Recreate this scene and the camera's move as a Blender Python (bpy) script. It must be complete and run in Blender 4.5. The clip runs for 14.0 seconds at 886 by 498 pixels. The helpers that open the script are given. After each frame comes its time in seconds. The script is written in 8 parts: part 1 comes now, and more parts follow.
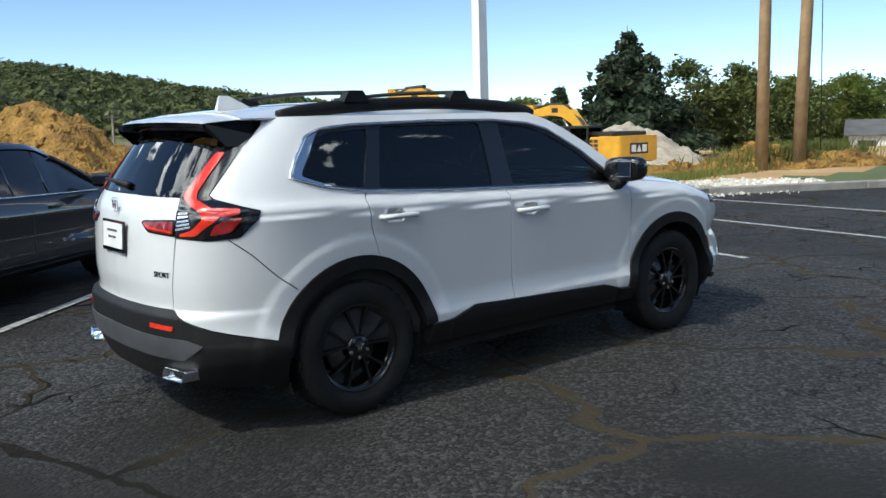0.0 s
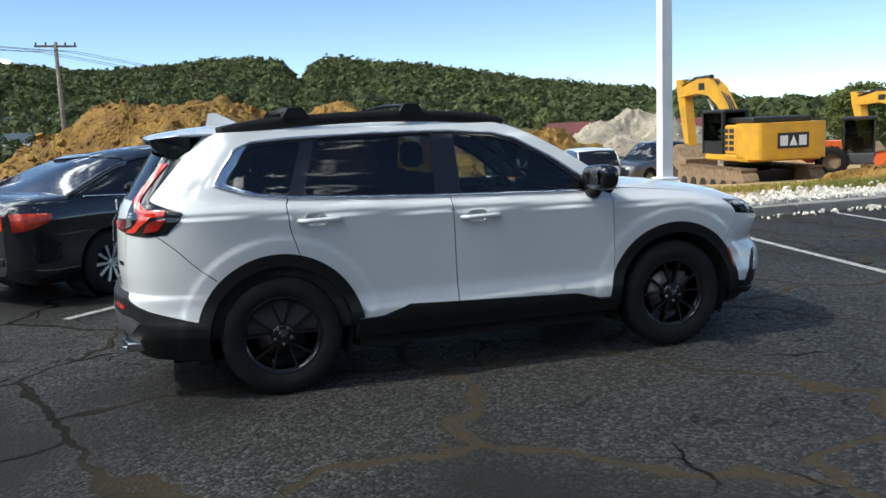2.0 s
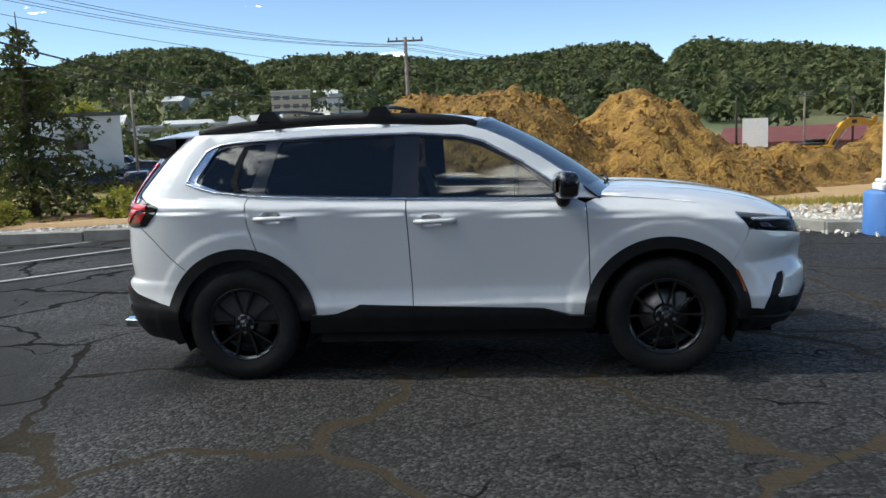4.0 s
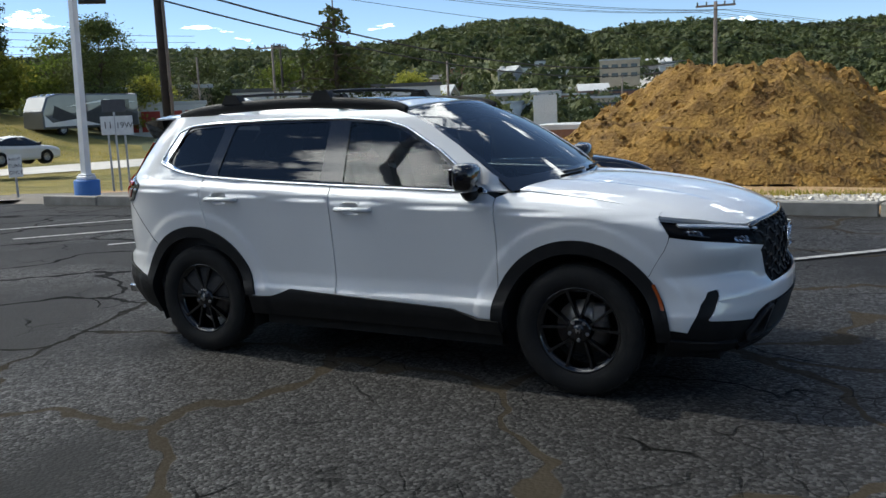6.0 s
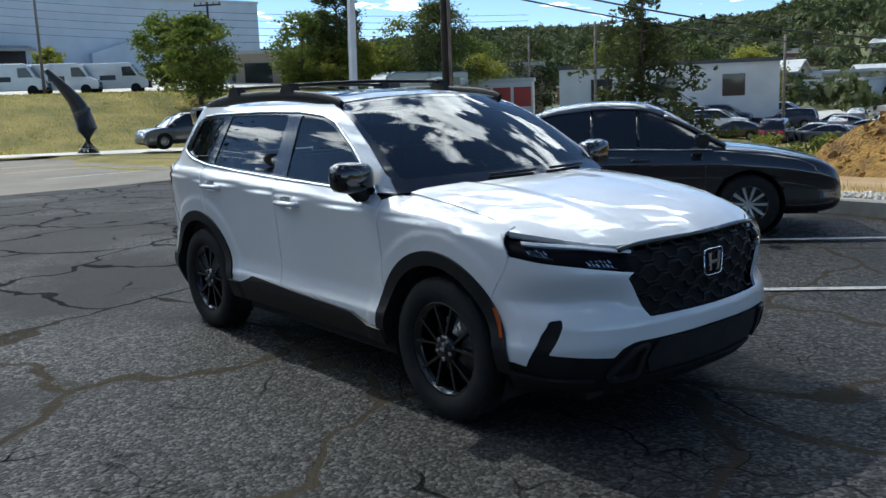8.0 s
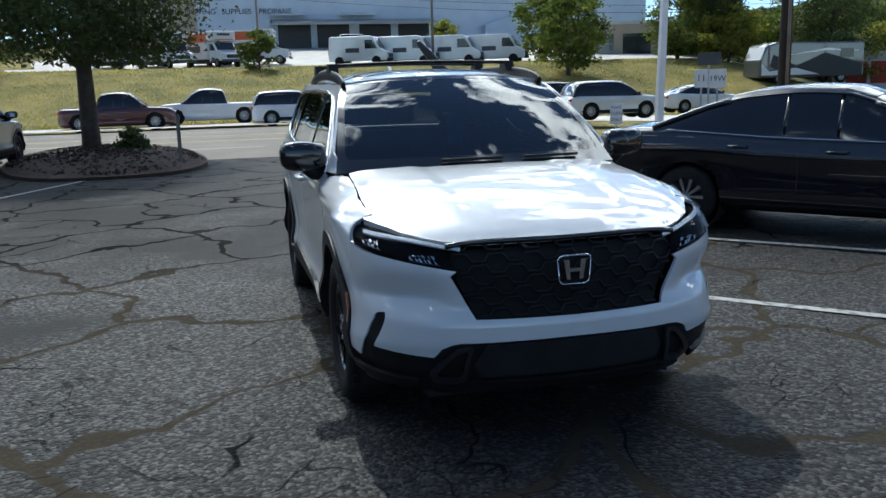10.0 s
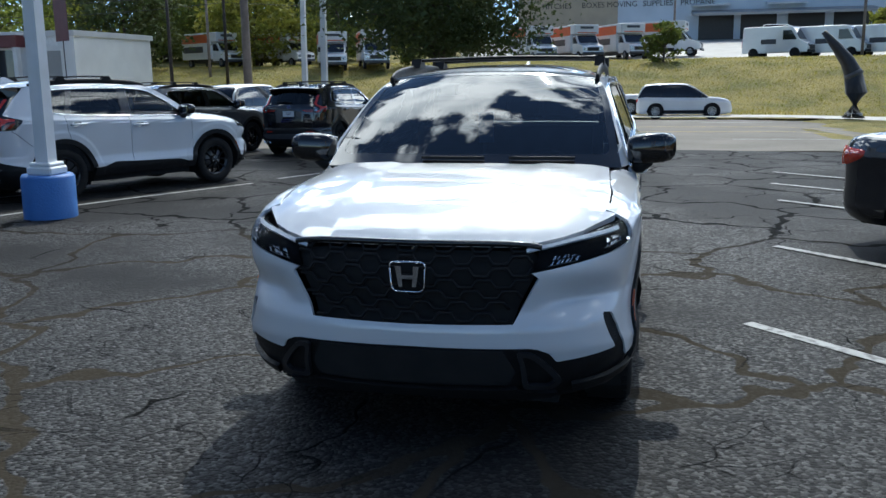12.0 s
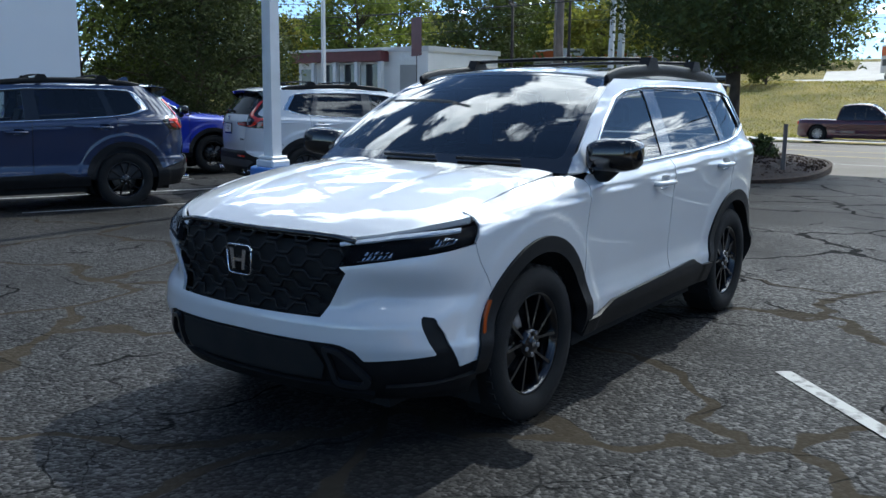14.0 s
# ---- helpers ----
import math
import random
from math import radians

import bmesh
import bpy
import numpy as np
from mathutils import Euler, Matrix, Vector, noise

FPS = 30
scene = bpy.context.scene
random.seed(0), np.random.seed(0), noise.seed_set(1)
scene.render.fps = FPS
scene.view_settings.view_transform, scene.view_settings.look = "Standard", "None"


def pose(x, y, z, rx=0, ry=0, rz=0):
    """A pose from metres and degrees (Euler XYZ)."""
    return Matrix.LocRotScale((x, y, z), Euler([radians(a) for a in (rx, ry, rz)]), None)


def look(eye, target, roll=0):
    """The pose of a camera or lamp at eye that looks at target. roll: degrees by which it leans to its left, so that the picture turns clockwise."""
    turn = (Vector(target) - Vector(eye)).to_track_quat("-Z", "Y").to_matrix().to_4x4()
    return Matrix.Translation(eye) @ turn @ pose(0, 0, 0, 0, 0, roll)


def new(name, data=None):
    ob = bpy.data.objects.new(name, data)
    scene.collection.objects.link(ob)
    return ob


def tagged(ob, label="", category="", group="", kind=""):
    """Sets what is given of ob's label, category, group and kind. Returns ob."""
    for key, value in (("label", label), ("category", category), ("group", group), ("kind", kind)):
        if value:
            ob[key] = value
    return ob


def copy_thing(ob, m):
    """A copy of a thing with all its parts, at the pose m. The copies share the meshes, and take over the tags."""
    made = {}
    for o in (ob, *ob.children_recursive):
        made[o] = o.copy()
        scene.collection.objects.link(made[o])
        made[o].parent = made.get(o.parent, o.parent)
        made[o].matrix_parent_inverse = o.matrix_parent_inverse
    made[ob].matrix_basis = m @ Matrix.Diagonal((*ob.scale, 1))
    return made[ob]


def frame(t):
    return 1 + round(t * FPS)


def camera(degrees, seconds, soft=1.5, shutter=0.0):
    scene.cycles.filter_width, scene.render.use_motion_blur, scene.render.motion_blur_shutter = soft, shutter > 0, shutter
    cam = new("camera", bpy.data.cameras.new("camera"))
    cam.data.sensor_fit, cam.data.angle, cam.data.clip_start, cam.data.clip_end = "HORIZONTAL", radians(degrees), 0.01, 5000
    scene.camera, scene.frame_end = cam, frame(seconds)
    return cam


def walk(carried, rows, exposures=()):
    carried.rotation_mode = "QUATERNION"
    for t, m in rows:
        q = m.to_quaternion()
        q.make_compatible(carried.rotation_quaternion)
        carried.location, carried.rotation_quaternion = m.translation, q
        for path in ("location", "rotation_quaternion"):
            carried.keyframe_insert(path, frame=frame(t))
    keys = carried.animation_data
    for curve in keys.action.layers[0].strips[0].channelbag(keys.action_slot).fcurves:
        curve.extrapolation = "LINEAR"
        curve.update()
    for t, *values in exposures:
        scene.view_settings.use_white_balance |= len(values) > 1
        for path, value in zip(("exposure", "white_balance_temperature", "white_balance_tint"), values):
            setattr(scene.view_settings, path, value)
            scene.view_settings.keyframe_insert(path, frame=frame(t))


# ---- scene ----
cam = camera(53.7, 14.0)
PATH = [
    (0, (-3.871, -4.719, 1.569), (-2.624, -3.183, 1.276), -1.5),
    (0.5, (-3.449, -5.144, 1.603), (-2.382, -3.477, 1.314), -2.0),
    (1, (-2.941, -5.502, 1.579), (-2.034, -3.744, 1.283), -2.2),
    (1.5, (-2.422, -5.828, 1.611), (-1.662, -4.002, 1.314), -2.3),
    (2, (-1.903, -6.151, 1.619), (-1.331, -4.257, 1.33), -2.4),
    (2.5, (-1.297, -6.289, 1.633), (-0.94, -4.342, 1.345), -2.4),
    (3, (-0.665, -6.394, 1.638), (-0.494, -4.422, 1.355), -2.4),
    (5.5, (2.381, -5.663, 1.586), (1.595, -3.851, 1.272), -2.7),
    (6, (2.905, -5.307, 1.61), (1.973, -3.567, 1.287), -2.4),
    (6.5, (3.431, -4.967, 1.63), (2.328, -3.33, 1.305), -2.1),
    (7, (3.872, -4.511, 1.617), (2.608, -2.996, 1.289), -2.3),
    (9.5, (5.545, -2.041, 1.63), (3.72, -1.313, 1.254), -1.5),
    (10, (5.73, -1.453, 1.618), (3.828, -0.966, 1.237), -1.5),
    (10.5, (5.804, -0.861, 1.613), (3.856, -0.624, 1.229), -2.0),
    (11, (5.871, -0.269, 1.623), (3.908, -0.247, 1.24), -1.8),
    (11.5, (5.781, 0.322, 1.616), (3.827, 0.137, 1.232), -0.6),
    (12, (5.706, 0.923, 1.596), (3.792, 0.487, 1.216), -0.8),
    (12.5, (5.532, 1.463, 1.556), (3.653, 0.89, 1.18), 0.4),
    (13, (5.354, 2.029, 1.542), (3.553, 1.233, 1.189), 1.1),
    (13.5, (5.045, 2.456, 1.486), (3.33, 1.486, 1.14), 1.1),
    (14, (4.767, 2.836, 1.485), (3.17, 1.681, 1.144), 0.5),
]
walk(cam, [(t, look(eye, target, roll)) for t, eye, target, roll in PATH],
     [(0.0, 0.32, 6400, 3), (3.0, 0.35, 6500, 3), (5.3, 0.12, 6550, 5), (7.0, 0.10, 6250, 4), (9.3, 0.18, 5950, 2), (11.5, 0.1, 5950, 3), (14.0, 0.3, 5850, 3)])

# ---- light ----
SUN_FROM = Vector((-1.0, -0.015, 1.15)).normalized()
world = bpy.data.worlds.new("world")
scene.world = world
world.use_nodes = True
wn, wl = world.node_tree.nodes, world.node_tree.links
wn.clear()
w_out = wn.new("ShaderNodeOutputWorld")
w_bg = wn.new("ShaderNodeBackground")
w_sky = wn.new("ShaderNodeTexSky")
w_sky.sky_type = "NISHITA"
w_sky.sun_disc = False
w_sky.sun_elevation = math.asin(SUN_FROM.z)
w_sky.sun_rotation = math.atan2(SUN_FROM.x, SUN_FROM.y)
w_sky.air_density, w_sky.dust_density, w_sky.ozone_density = 0.65, 0.0, 1.9
w_sky.altitude = 1200
w_bg.inputs["Strength"].default_value = 0.15
# a layer of fair-weather cumulus, laid out flat so that it thins towards the horizon
w_tc = wn.new("ShaderNodeTexCoord")
w_sep = wn.new("ShaderNodeSeparateXYZ")
w_up = wn.new("ShaderNodeMath")
w_up.operation, w_up.inputs[1].default_value = "ADD", 0.12
w_flat = wn.new("ShaderNodeVectorMath")
w_flat.operation = "SCALE"
w_inv = wn.new("ShaderNodeMath")
w_inv.operation, w_inv.inputs[0].default_value = "DIVIDE", 1.0
w_n = wn.new("ShaderNodeTexNoise")
w_n.inputs["Scale"].default_value, w_n.inputs["Detail"].default_value, w_n.inputs["Roughness"].default_value = 2.9, 10.0, 0.58
w_r = wn.new("ShaderNodeValToRGB")
w_r.color_ramp.elements[0].position, w_r.color_ramp.elements[1].position = 0.588, 0.630
w_mix = wn.new("ShaderNodeMixRGB")
wl.new(w_tc.outputs["Generated"], w_sep.inputs[0])
wl.new(w_sep.outputs["Z"], w_up.inputs[0])
wl.new(w_up.outputs[0], w_inv.inputs[1])
wl.new(w_tc.outputs["Generated"], w_flat.inputs[0])
wl.new(w_inv.outputs[0], w_flat.inputs["Scale"])
wl.new(w_flat.outputs[0], w_n.inputs["Vector"])
# the cover grows towards the zenith and towards the west
w_pos = wn.new("ShaderNodeMath")
w_pos.operation, w_pos.inputs[1].default_value = "MAXIMUM", 0.0
w_low = wn.new("ShaderNodeMath")
w_low.operation, w_low.inputs[1].default_value, w_low.inputs[2].default_value = "MULTIPLY_ADD", 0.30, -0.135
w_cube = wn.new("ShaderNodeMath")
w_cube.operation, w_cube.inputs[1].default_value = "POWER", 3.0
w_high = wn.new("ShaderNodeMath")
w_high.operation, w_high.inputs[1].default_value = "MULTIPLY_ADD", -0.145
w_side = wn.new("ShaderNodeVectorMath")
w_side.operation, w_side.inputs[1].default_value = "DOT_PRODUCT", (-0.97, -0.12, 0.0)
w_lean = wn.new("ShaderNodeMath")
w_lean.operation, w_lean.inputs[1].default_value = "MULTIPLY_ADD", 0.12
w_sum = wn.new("ShaderNodeMath")
wl.new(w_sep.outputs["Z"], w_pos.inputs[0])
wl.new(w_pos.outputs[0], w_cube.inputs[0])
wl.new(w_pos.outputs[0], w_low.inputs[0])
wl.new(w_cube.outputs[0], w_high.inputs[0])
wl.new(w_low.outputs[0], w_high.inputs[2])
wl.new(w_tc.outputs["Generated"], w_side.inputs[0])
wl.new(w_side.outputs["Value"], w_lean.inputs[0])
wl.new(w_high.outputs[0], w_lean.inputs[2])
# bright crowns and greyer undersides
w_puff = wn.new("ShaderNodeTexNoise")
w_puff.inputs["Scale"].default_value, w_puff.inputs["Detail"].default_value = 7.0, 6.0
w_shade = wn.new("ShaderNodeValToRGB")
w_shade.color_ramp.elements[0].position, w_shade.color_ramp.elements[1].position = 0.36, 0.60
w_shade.color_ramp.elements[0].color, w_shade.color_ramp.elements[1].color = (0.55, 0.58, 0.62, 1), (1, 1, 1, 1)
w_bright = wn.new("ShaderNodeVectorMath")
w_bright.operation, w_bright.inputs["Scale"].default_value = "SCALE", 34.0
wl.new(w_flat.outputs[0], w_puff.inputs["Vector"])
wl.new(w_puff.outputs["Fac"], w_shade.inputs["Fac"])
wl.new(w_shade.outputs["Color"], w_bright.inputs[0])
wl.new(w_bright.outputs[0], w_mix.inputs[2])
wl.new(w_n.outputs["Fac"], w_sum.inputs[0])
wl.new(w_lean.outputs[0], w_sum.inputs[1])
wl.new(w_sum.outputs[0], w_r.inputs["Fac"])
wl.new(w_r.outputs["Color"], w_mix.inputs[0])
wl.new(w_sky.outputs["Color"], w_mix.inputs[1])
wl.new(w_mix.outputs[0], w_bg.inputs["Color"])
wl.new(w_bg.outputs[0], w_out.inputs["Surface"])

sun = new("sun", bpy.data.lights.new("sun", "SUN"))
sun.data.energy, sun.data.angle, sun.data.color = 2.85, radians(0.53), (1.0, 0.95, 0.87)
sun.matrix_world = look(SUN_FROM * 80, (0, 0, 0))

# ---- materials ----
def mat(name, base, second=None, scale=4.0, rough=0.6, metal=0.0, bump=0.0, bump_scale=60.0, coat=0.0, spec=0.5, contrast=(0.35, 0.65), vary=0.0, fine=0.0):
    """A surface of two colours mixed by noise in metres, with fine relief; vary: by object, fine: grain in the roughness."""
    m = bpy.data.materials.new(name)
    m.use_nodes = True
    n, l = m.node_tree.nodes, m.node_tree.links
    b = n["Principled BSDF"]
    b.inputs["Roughness"].default_value, b.inputs["Metallic"].default_value = rough, metal
    b.inputs["Coat Weight"].default_value, b.inputs["Coat Roughness"].default_value = coat, 0.03
    b.inputs["Specular IOR Level"].default_value = spec
    b.inputs["Base Color"].default_value = (*base, 1)
    tc = n.new("ShaderNodeTexCoord")
    last = None
    if second:
        t = n.new("ShaderNodeTexNoise")
        t.inputs["Scale"].default_value, t.inputs["Detail"].default_value = scale, 6.0
        r = n.new("ShaderNodeValToRGB")
        r.color_ramp.elements[0].position, r.color_ramp.elements[1].position = contrast
        r.color_ramp.elements[0].color, r.color_ramp.elements[1].color = (*base, 1), (*second, 1)
        l.new(tc.outputs["Object"], t.inputs["Vector"])
        l.new(t.outputs["Fac"], r.inputs["Fac"])
        last = r.outputs["Color"]
    if vary:
        o = n.new("ShaderNodeObjectInfo")
        g = n.new("ShaderNodeNewGeometry")
        a = n.new("ShaderNodeMath")
        a.operation = "ADD"
        l.new(o.outputs["Random"], a.inputs[0])
        l.new(g.outputs["Random Per Island"], a.inputs[1])
        mr = n.new("ShaderNodeMapRange")
        mr.inputs["From Max"].default_value = 2.0
        mr.inputs["To Min"].default_value, mr.inputs["To Max"].default_value = 1 - vary, 1 + vary
        l.new(a.outputs[0], mr.inputs["Value"])
        h = n.new("ShaderNodeHueSaturation")
        h.inputs["Color"].default_value = (*base, 1)
        if last:
            l.new(last, h.inputs["Color"])
        l.new(mr.outputs[0], h.inputs["Value"])
        last = h.outputs["Color"]
    if last:
        l.new(last, b.inputs["Base Color"])
    if bump:
        t2 = n.new("ShaderNodeTexNoise")
        t2.inputs["Scale"].default_value, t2.inputs["Detail"].default_value = bump_scale, 4.0
        l.new(tc.outputs["Object"], t2.inputs["Vector"])
        bp = n.new("ShaderNodeBump")
        bp.inputs["Strength"].default_value, bp.inputs["Distance"].default_value = min(1.0, bump), 0.02 if bump_scale > 20 else 0.2
        l.new(t2.outputs["Fac"], bp.inputs["Height"])
        l.new(bp.outputs[0], b.inputs["Normal"])
        if fine:
            fr = n.new("ShaderNodeMapRange")
            fr.inputs["To Min"].default_value, fr.inputs["To Max"].default_value = rough - fine, rough + fine
            l.new(t2.outputs["Fac"], fr.inputs["Value"])
            l.new(fr.outputs[0], b.inputs["Roughness"])
    return m


def paint(name, base, flake=0.0, rough=0.45, metal=0.0, spec=0.25):
    """Car paint: a pearly base under a clear coat, with faint dust."""
    m = mat(name, base, tuple(c * 0.93 for c in base), 1.3, rough, metal, 0.0, 60, 1.0, spec)
    n, l = m.node_tree.nodes, m.node_tree.links
    b = n["Principled BSDF"]
    tc = n.new("ShaderNodeTexCoord")
    t = n.new("ShaderNodeTexNoise")
    t.inputs["Scale"].default_value, t.inputs["Detail"].default_value = 7.0, 8.0
    mr = n.new("ShaderNodeMapRange")
    mr.inputs["To Min"].default_value, mr.inputs["To Max"].default_value = 0.0, 0.035
    l.new(tc.outputs["Object"], t.inputs["Vector"])
    l.new(t.outputs["Fac"], mr.inputs["Value"])
    l.new(mr.outputs[0], b.inputs["Coat Roughness"])
    b.inputs["Coat IOR"].default_value = 1.75
    return m


def glass(name, tint, gloss=1.45):
    """A single pane: clear by its tint, with the mirror of its surface on top."""
    m = bpy.data.materials.new(name)
    m.use_nodes = True
    n, l = m.node_tree.nodes, m.node_tree.links
    n.clear()
    out, tr, gl, mx, fr = (n.new("ShaderNode" + k) for k in ("OutputMaterial", "BsdfTransparent", "BsdfGlossy", "MixShader", "Fresnel"))
    tr.inputs["Color"].default_value = (*tint, 1)
    gl.inputs["Roughness"].default_value = 0.015
    fr.inputs["IOR"].default_value = gloss
    l.new(fr.outputs[0], mx.inputs[0])
    l.new(tr.outputs[0], mx.inputs[1])
    l.new(gl.outputs[0], mx.inputs[2])
    l.new(mx.outputs[0], out.inputs["Surface"])
    return m


def leafy(m, share):
    """Lets part of the light through thin leaves and blades."""
    n, l = m.node_tree.nodes, m.node_tree.links
    b, out = n["Principled BSDF"], n["Material Output"]
    tr, mx = n.new("ShaderNodeBsdfTranslucent"), n.new("ShaderNodeMixShader")
    mx.inputs[0].default_value = share
    l.new(b.inputs["Base Color"].links[0].from_socket, tr.inputs["Color"])
    l.new(b.outputs[0], mx.inputs[1])
    l.new(tr.outputs[0], mx.inputs[2])
    l.new(mx.outputs[0], out.inputs["Surface"])


def asphalt(name, dark, pale, tan, sealer):
    """Worn tarmac: stony in patches, with filled cracks in meandering bands and a net of fine open ones."""
    m = mat(name, dark, pale, 0.35, 0.66, spec=0.12)
    n, l = m.node_tree.nodes, m.node_tree.links
    b = n["Principled BSDF"]
    tc = n.new("ShaderNodeTexCoord")
    where = tc.outputs["Object"]
    base = b.inputs["Base Color"].links[0].from_socket

    def math_(op, a, c, d=None):
        k = n.new("ShaderNodeMath")
        k.operation = op
        for i, v in enumerate((a, c, d)):
            if v is None:
                continue
            if isinstance(v, (int, float)):
                k.inputs[i].default_value = v
            else:
                l.new(v, k.inputs[i])
        return k.outputs[0]

    def span(v, lo, hi, out_lo=0.0, out_hi=1.0):
        q = n.new("ShaderNodeMapRange")
        q.inputs["From Min"].default_value, q.inputs["From Max"].default_value = lo, hi
        q.inputs["To Min"].default_value, q.inputs["To Max"].default_value = out_lo, out_hi
        l.new(v, q.inputs["Value"])
        return q.outputs[0]

    def grain(scale, detail=3.0, out="Fac"):
        t = n.new("ShaderNodeTexNoise")
        t.inputs["Scale"].default_value, t.inputs["Detail"].default_value = scale, detail
        l.new(where, t.inputs["Vector"])
        return t.outputs[out]

    sx = n.new("ShaderNodeSeparateXYZ")
    l.new(where, sx.inputs[0])
    # the binder has worn off in broad patches and left the stones bare
    bare = span(math_("ADD", grain(0.42, 4.0), span(sx.outputs["X"], -6.0, -1.0, -0.10, 0.07)), 0.42, 0.56)
    v = n.new("ShaderNodeTexVoronoi")
    v.inputs["Scale"].default_value = 50.0
    l.new(where, v.inputs["Vector"])
    sep = n.new("ShaderNodeSeparateColor")
    l.new(v.outputs["Color"], sep.inputs[0])
    stones = math_("POWER", sep.outputs[0], 2.6)
    lift = math_("MULTIPLY", stones, span(bare, 0.0, 1.0, 0.25, 1.15))
    mul = n.new("ShaderNodeVectorMath")
    mul.operation = "SCALE"
    l.new(base, mul.inputs[0])
    l.new(math_("ADD", lift, 0.85), mul.inputs["Scale"])
    # lines that meander
    wob = n.new("ShaderNodeVectorMath")
    wob.operation, wob.inputs[1].default_value = "MULTIPLY_ADD", (1.5, 1.5, 0)
    l.new(grain(0.9, 3.0, "Color"), wob.inputs[0])
    l.new(where, wob.inputs[2])
    rag = grain(9.0, 4.0)

    def net(scale, width, soft, ragged):
        vo = n.new("ShaderNodeTexVoronoi")
        vo.feature, vo.voronoi_dimensions = "DISTANCE_TO_EDGE", "2D"
        vo.inputs["Scale"].default_value = scale
        l.new(wob.outputs[0], vo.inputs["Vector"])
        d = math_("ADD", vo.outputs["Distance"], math_("MULTIPLY_ADD", rag, ragged * scale, -0.5 * ragged * scale))
        return span(d, width * scale, (width + soft) * scale, 1.0, 0.0)

    def lay(under, colour, amount):
        mx = n.new("ShaderNodeMixRGB")
        l.new(amount, mx.inputs[0])
        l.new(under, mx.inputs[1])
        if isinstance(colour, tuple):
            mx.inputs[2].default_value = (*colour, 1)
        else:
            l.new(colour, mx.inputs[2])
        return mx.outputs[0]

    # broad stains
    stained = lay(mul.outputs[0], (0.012, 0.012, 0.013), span(grain(0.8, 5.0), 0.56, 0.74, 0.0, 0.5))
    # filled cracks: dusty fill near the building site, dark sealer towards the road
    seal = net(0.56, 0.034, 0.012, 0.034)
    dusty = span(math_("ADD", sx.outputs["X"], math_("MULTIPLY_ADD", grain(0.5), 5.0, -2.5)), -3.6, -1.8)
    fill = n.new("ShaderNodeMixRGB")
    fill.inputs[1].default_value, fill.inputs[2].default_value = (*sealer, 1), (*tan, 1)
    l.new(dusty, fill.inputs[0])
    filled = lay(stained, fill.outputs[0], math_("MULTIPLY", seal, span(grain(0.33), 0.34, 0.46, 0.45, 0.92)))
    # open cracks, and crazing where the stones are bare
    crack = net(1.25, 0.009, 0.008, 0.026)
    craze = math_("MULTIPLY", net(3.6, 0.005, 0.005, 0.014), bare)
    thin = math_("MAXIMUM", math_("MULTIPLY", crack, span(grain(0.7), 0.52, 0.60)), math_("MULTIPLY", craze, span(grain(1.1), 0.50, 0.62, 0.0, 0.8)))
    l.new(lay(filled, (0.008, 0.008, 0.008), math_("MULTIPLY", thin, 0.9)), b.inputs["Base Color"])
    # bare stones glint, filler and cracks are matt
    glint = math_("MULTIPLY_ADD", math_("MULTIPLY", stones, bare), 0.36, 0.06)
    l.new(math_("MULTIPLY", glint, span(math_("MAXIMUM", seal, thin), 0.0, 1.0, 1.0, 0.05)), b.inputs["Specular IOR Level"])
    bp = n.new("ShaderNodeBump")
    bp.inputs["Strength"].default_value, bp.inputs["Distance"].default_value = 0.75, 0.009
    proud = math_("MULTIPLY", math_("SUBTRACT", 1.0, v.outputs["Distance"]), span(bare, 0.0, 1.0, 0.35, 1.0))
    proud = math_("MULTIPLY", proud, span(seal, 0.0, 1.0, 1.0, 0.3))
    l.new(math_("SUBTRACT", proud, thin), bp.inputs["Height"])
    l.new(bp.outputs[0], b.inputs["Normal"])
    return m


M_LOT = asphalt("lot_asphalt", (0.0190, 0.0184, 0.0180), (0.0305, 0.0296, 0.0286), (0.046, 0.0385, 0.028), (0.010, 0.010, 0.0098))
M_ROAD = mat("road_asphalt", (0.135, 0.115, 0.088), (0.175, 0.15, 0.118), 0.5, 0.85, 0, 0.3, 90)
M_LINE = mat("line_paint", (0.36, 0.36, 0.345), (0.12, 0.12, 0.115), 14, 0.7, 0, 0.2, 120, contrast=(0.48, 0.68))
M_YELLOW = mat("road_yellow_paint", (0.55, 0.36, 0.05), (0.40, 0.27, 0.06), 9, 0.7)
M_CONC = mat("concrete", (0.20, 0.19, 0.17), (0.29, 0.275, 0.25), 3, 0.85, 0, 0.35, 70)
M_PAVE = mat("pale_concrete", (0.50, 0.47, 0.42), (0.58, 0.55, 0.50), 0.8, 0.85, 0, 0.2, 70)
M_DIRT = mat("orange_clay", (0.125, 0.064, 0.014), (0.38, 0.215, 0.046), 1.7, 0.95, 0, 0.9, 9, contrast=(0.3, 0.7), vary=0.25)
M_SOIL = mat("site_soil", (0.36, 0.20, 0.08), (0.46, 0.33, 0.17), 0.25, 0.95, 0, 0.6, 12)
M_GRASS = mat("dry_grass", (0.155, 0.138, 0.026), (0.30, 0.235, 0.058), 0.35, 0.95, 0, 0.8, 14)
M_LAND = mat("valley_ground", (0.07, 0.09, 0.03), (0.15, 0.14, 0.06), 0.03, 0.95)
M_ROCK = mat("pale_rock", (0.50, 0.46, 0.40), (0.66, 0.62, 0.55), 8, 0.9, 0, 0.4, 40, vary=0.25)
M_RUBBLE = mat("grey_rubble", (0.32, 0.28, 0.22), (0.45, 0.38, 0.29), 4, 0.9, 0, 0.5, 30, vary=0.3)
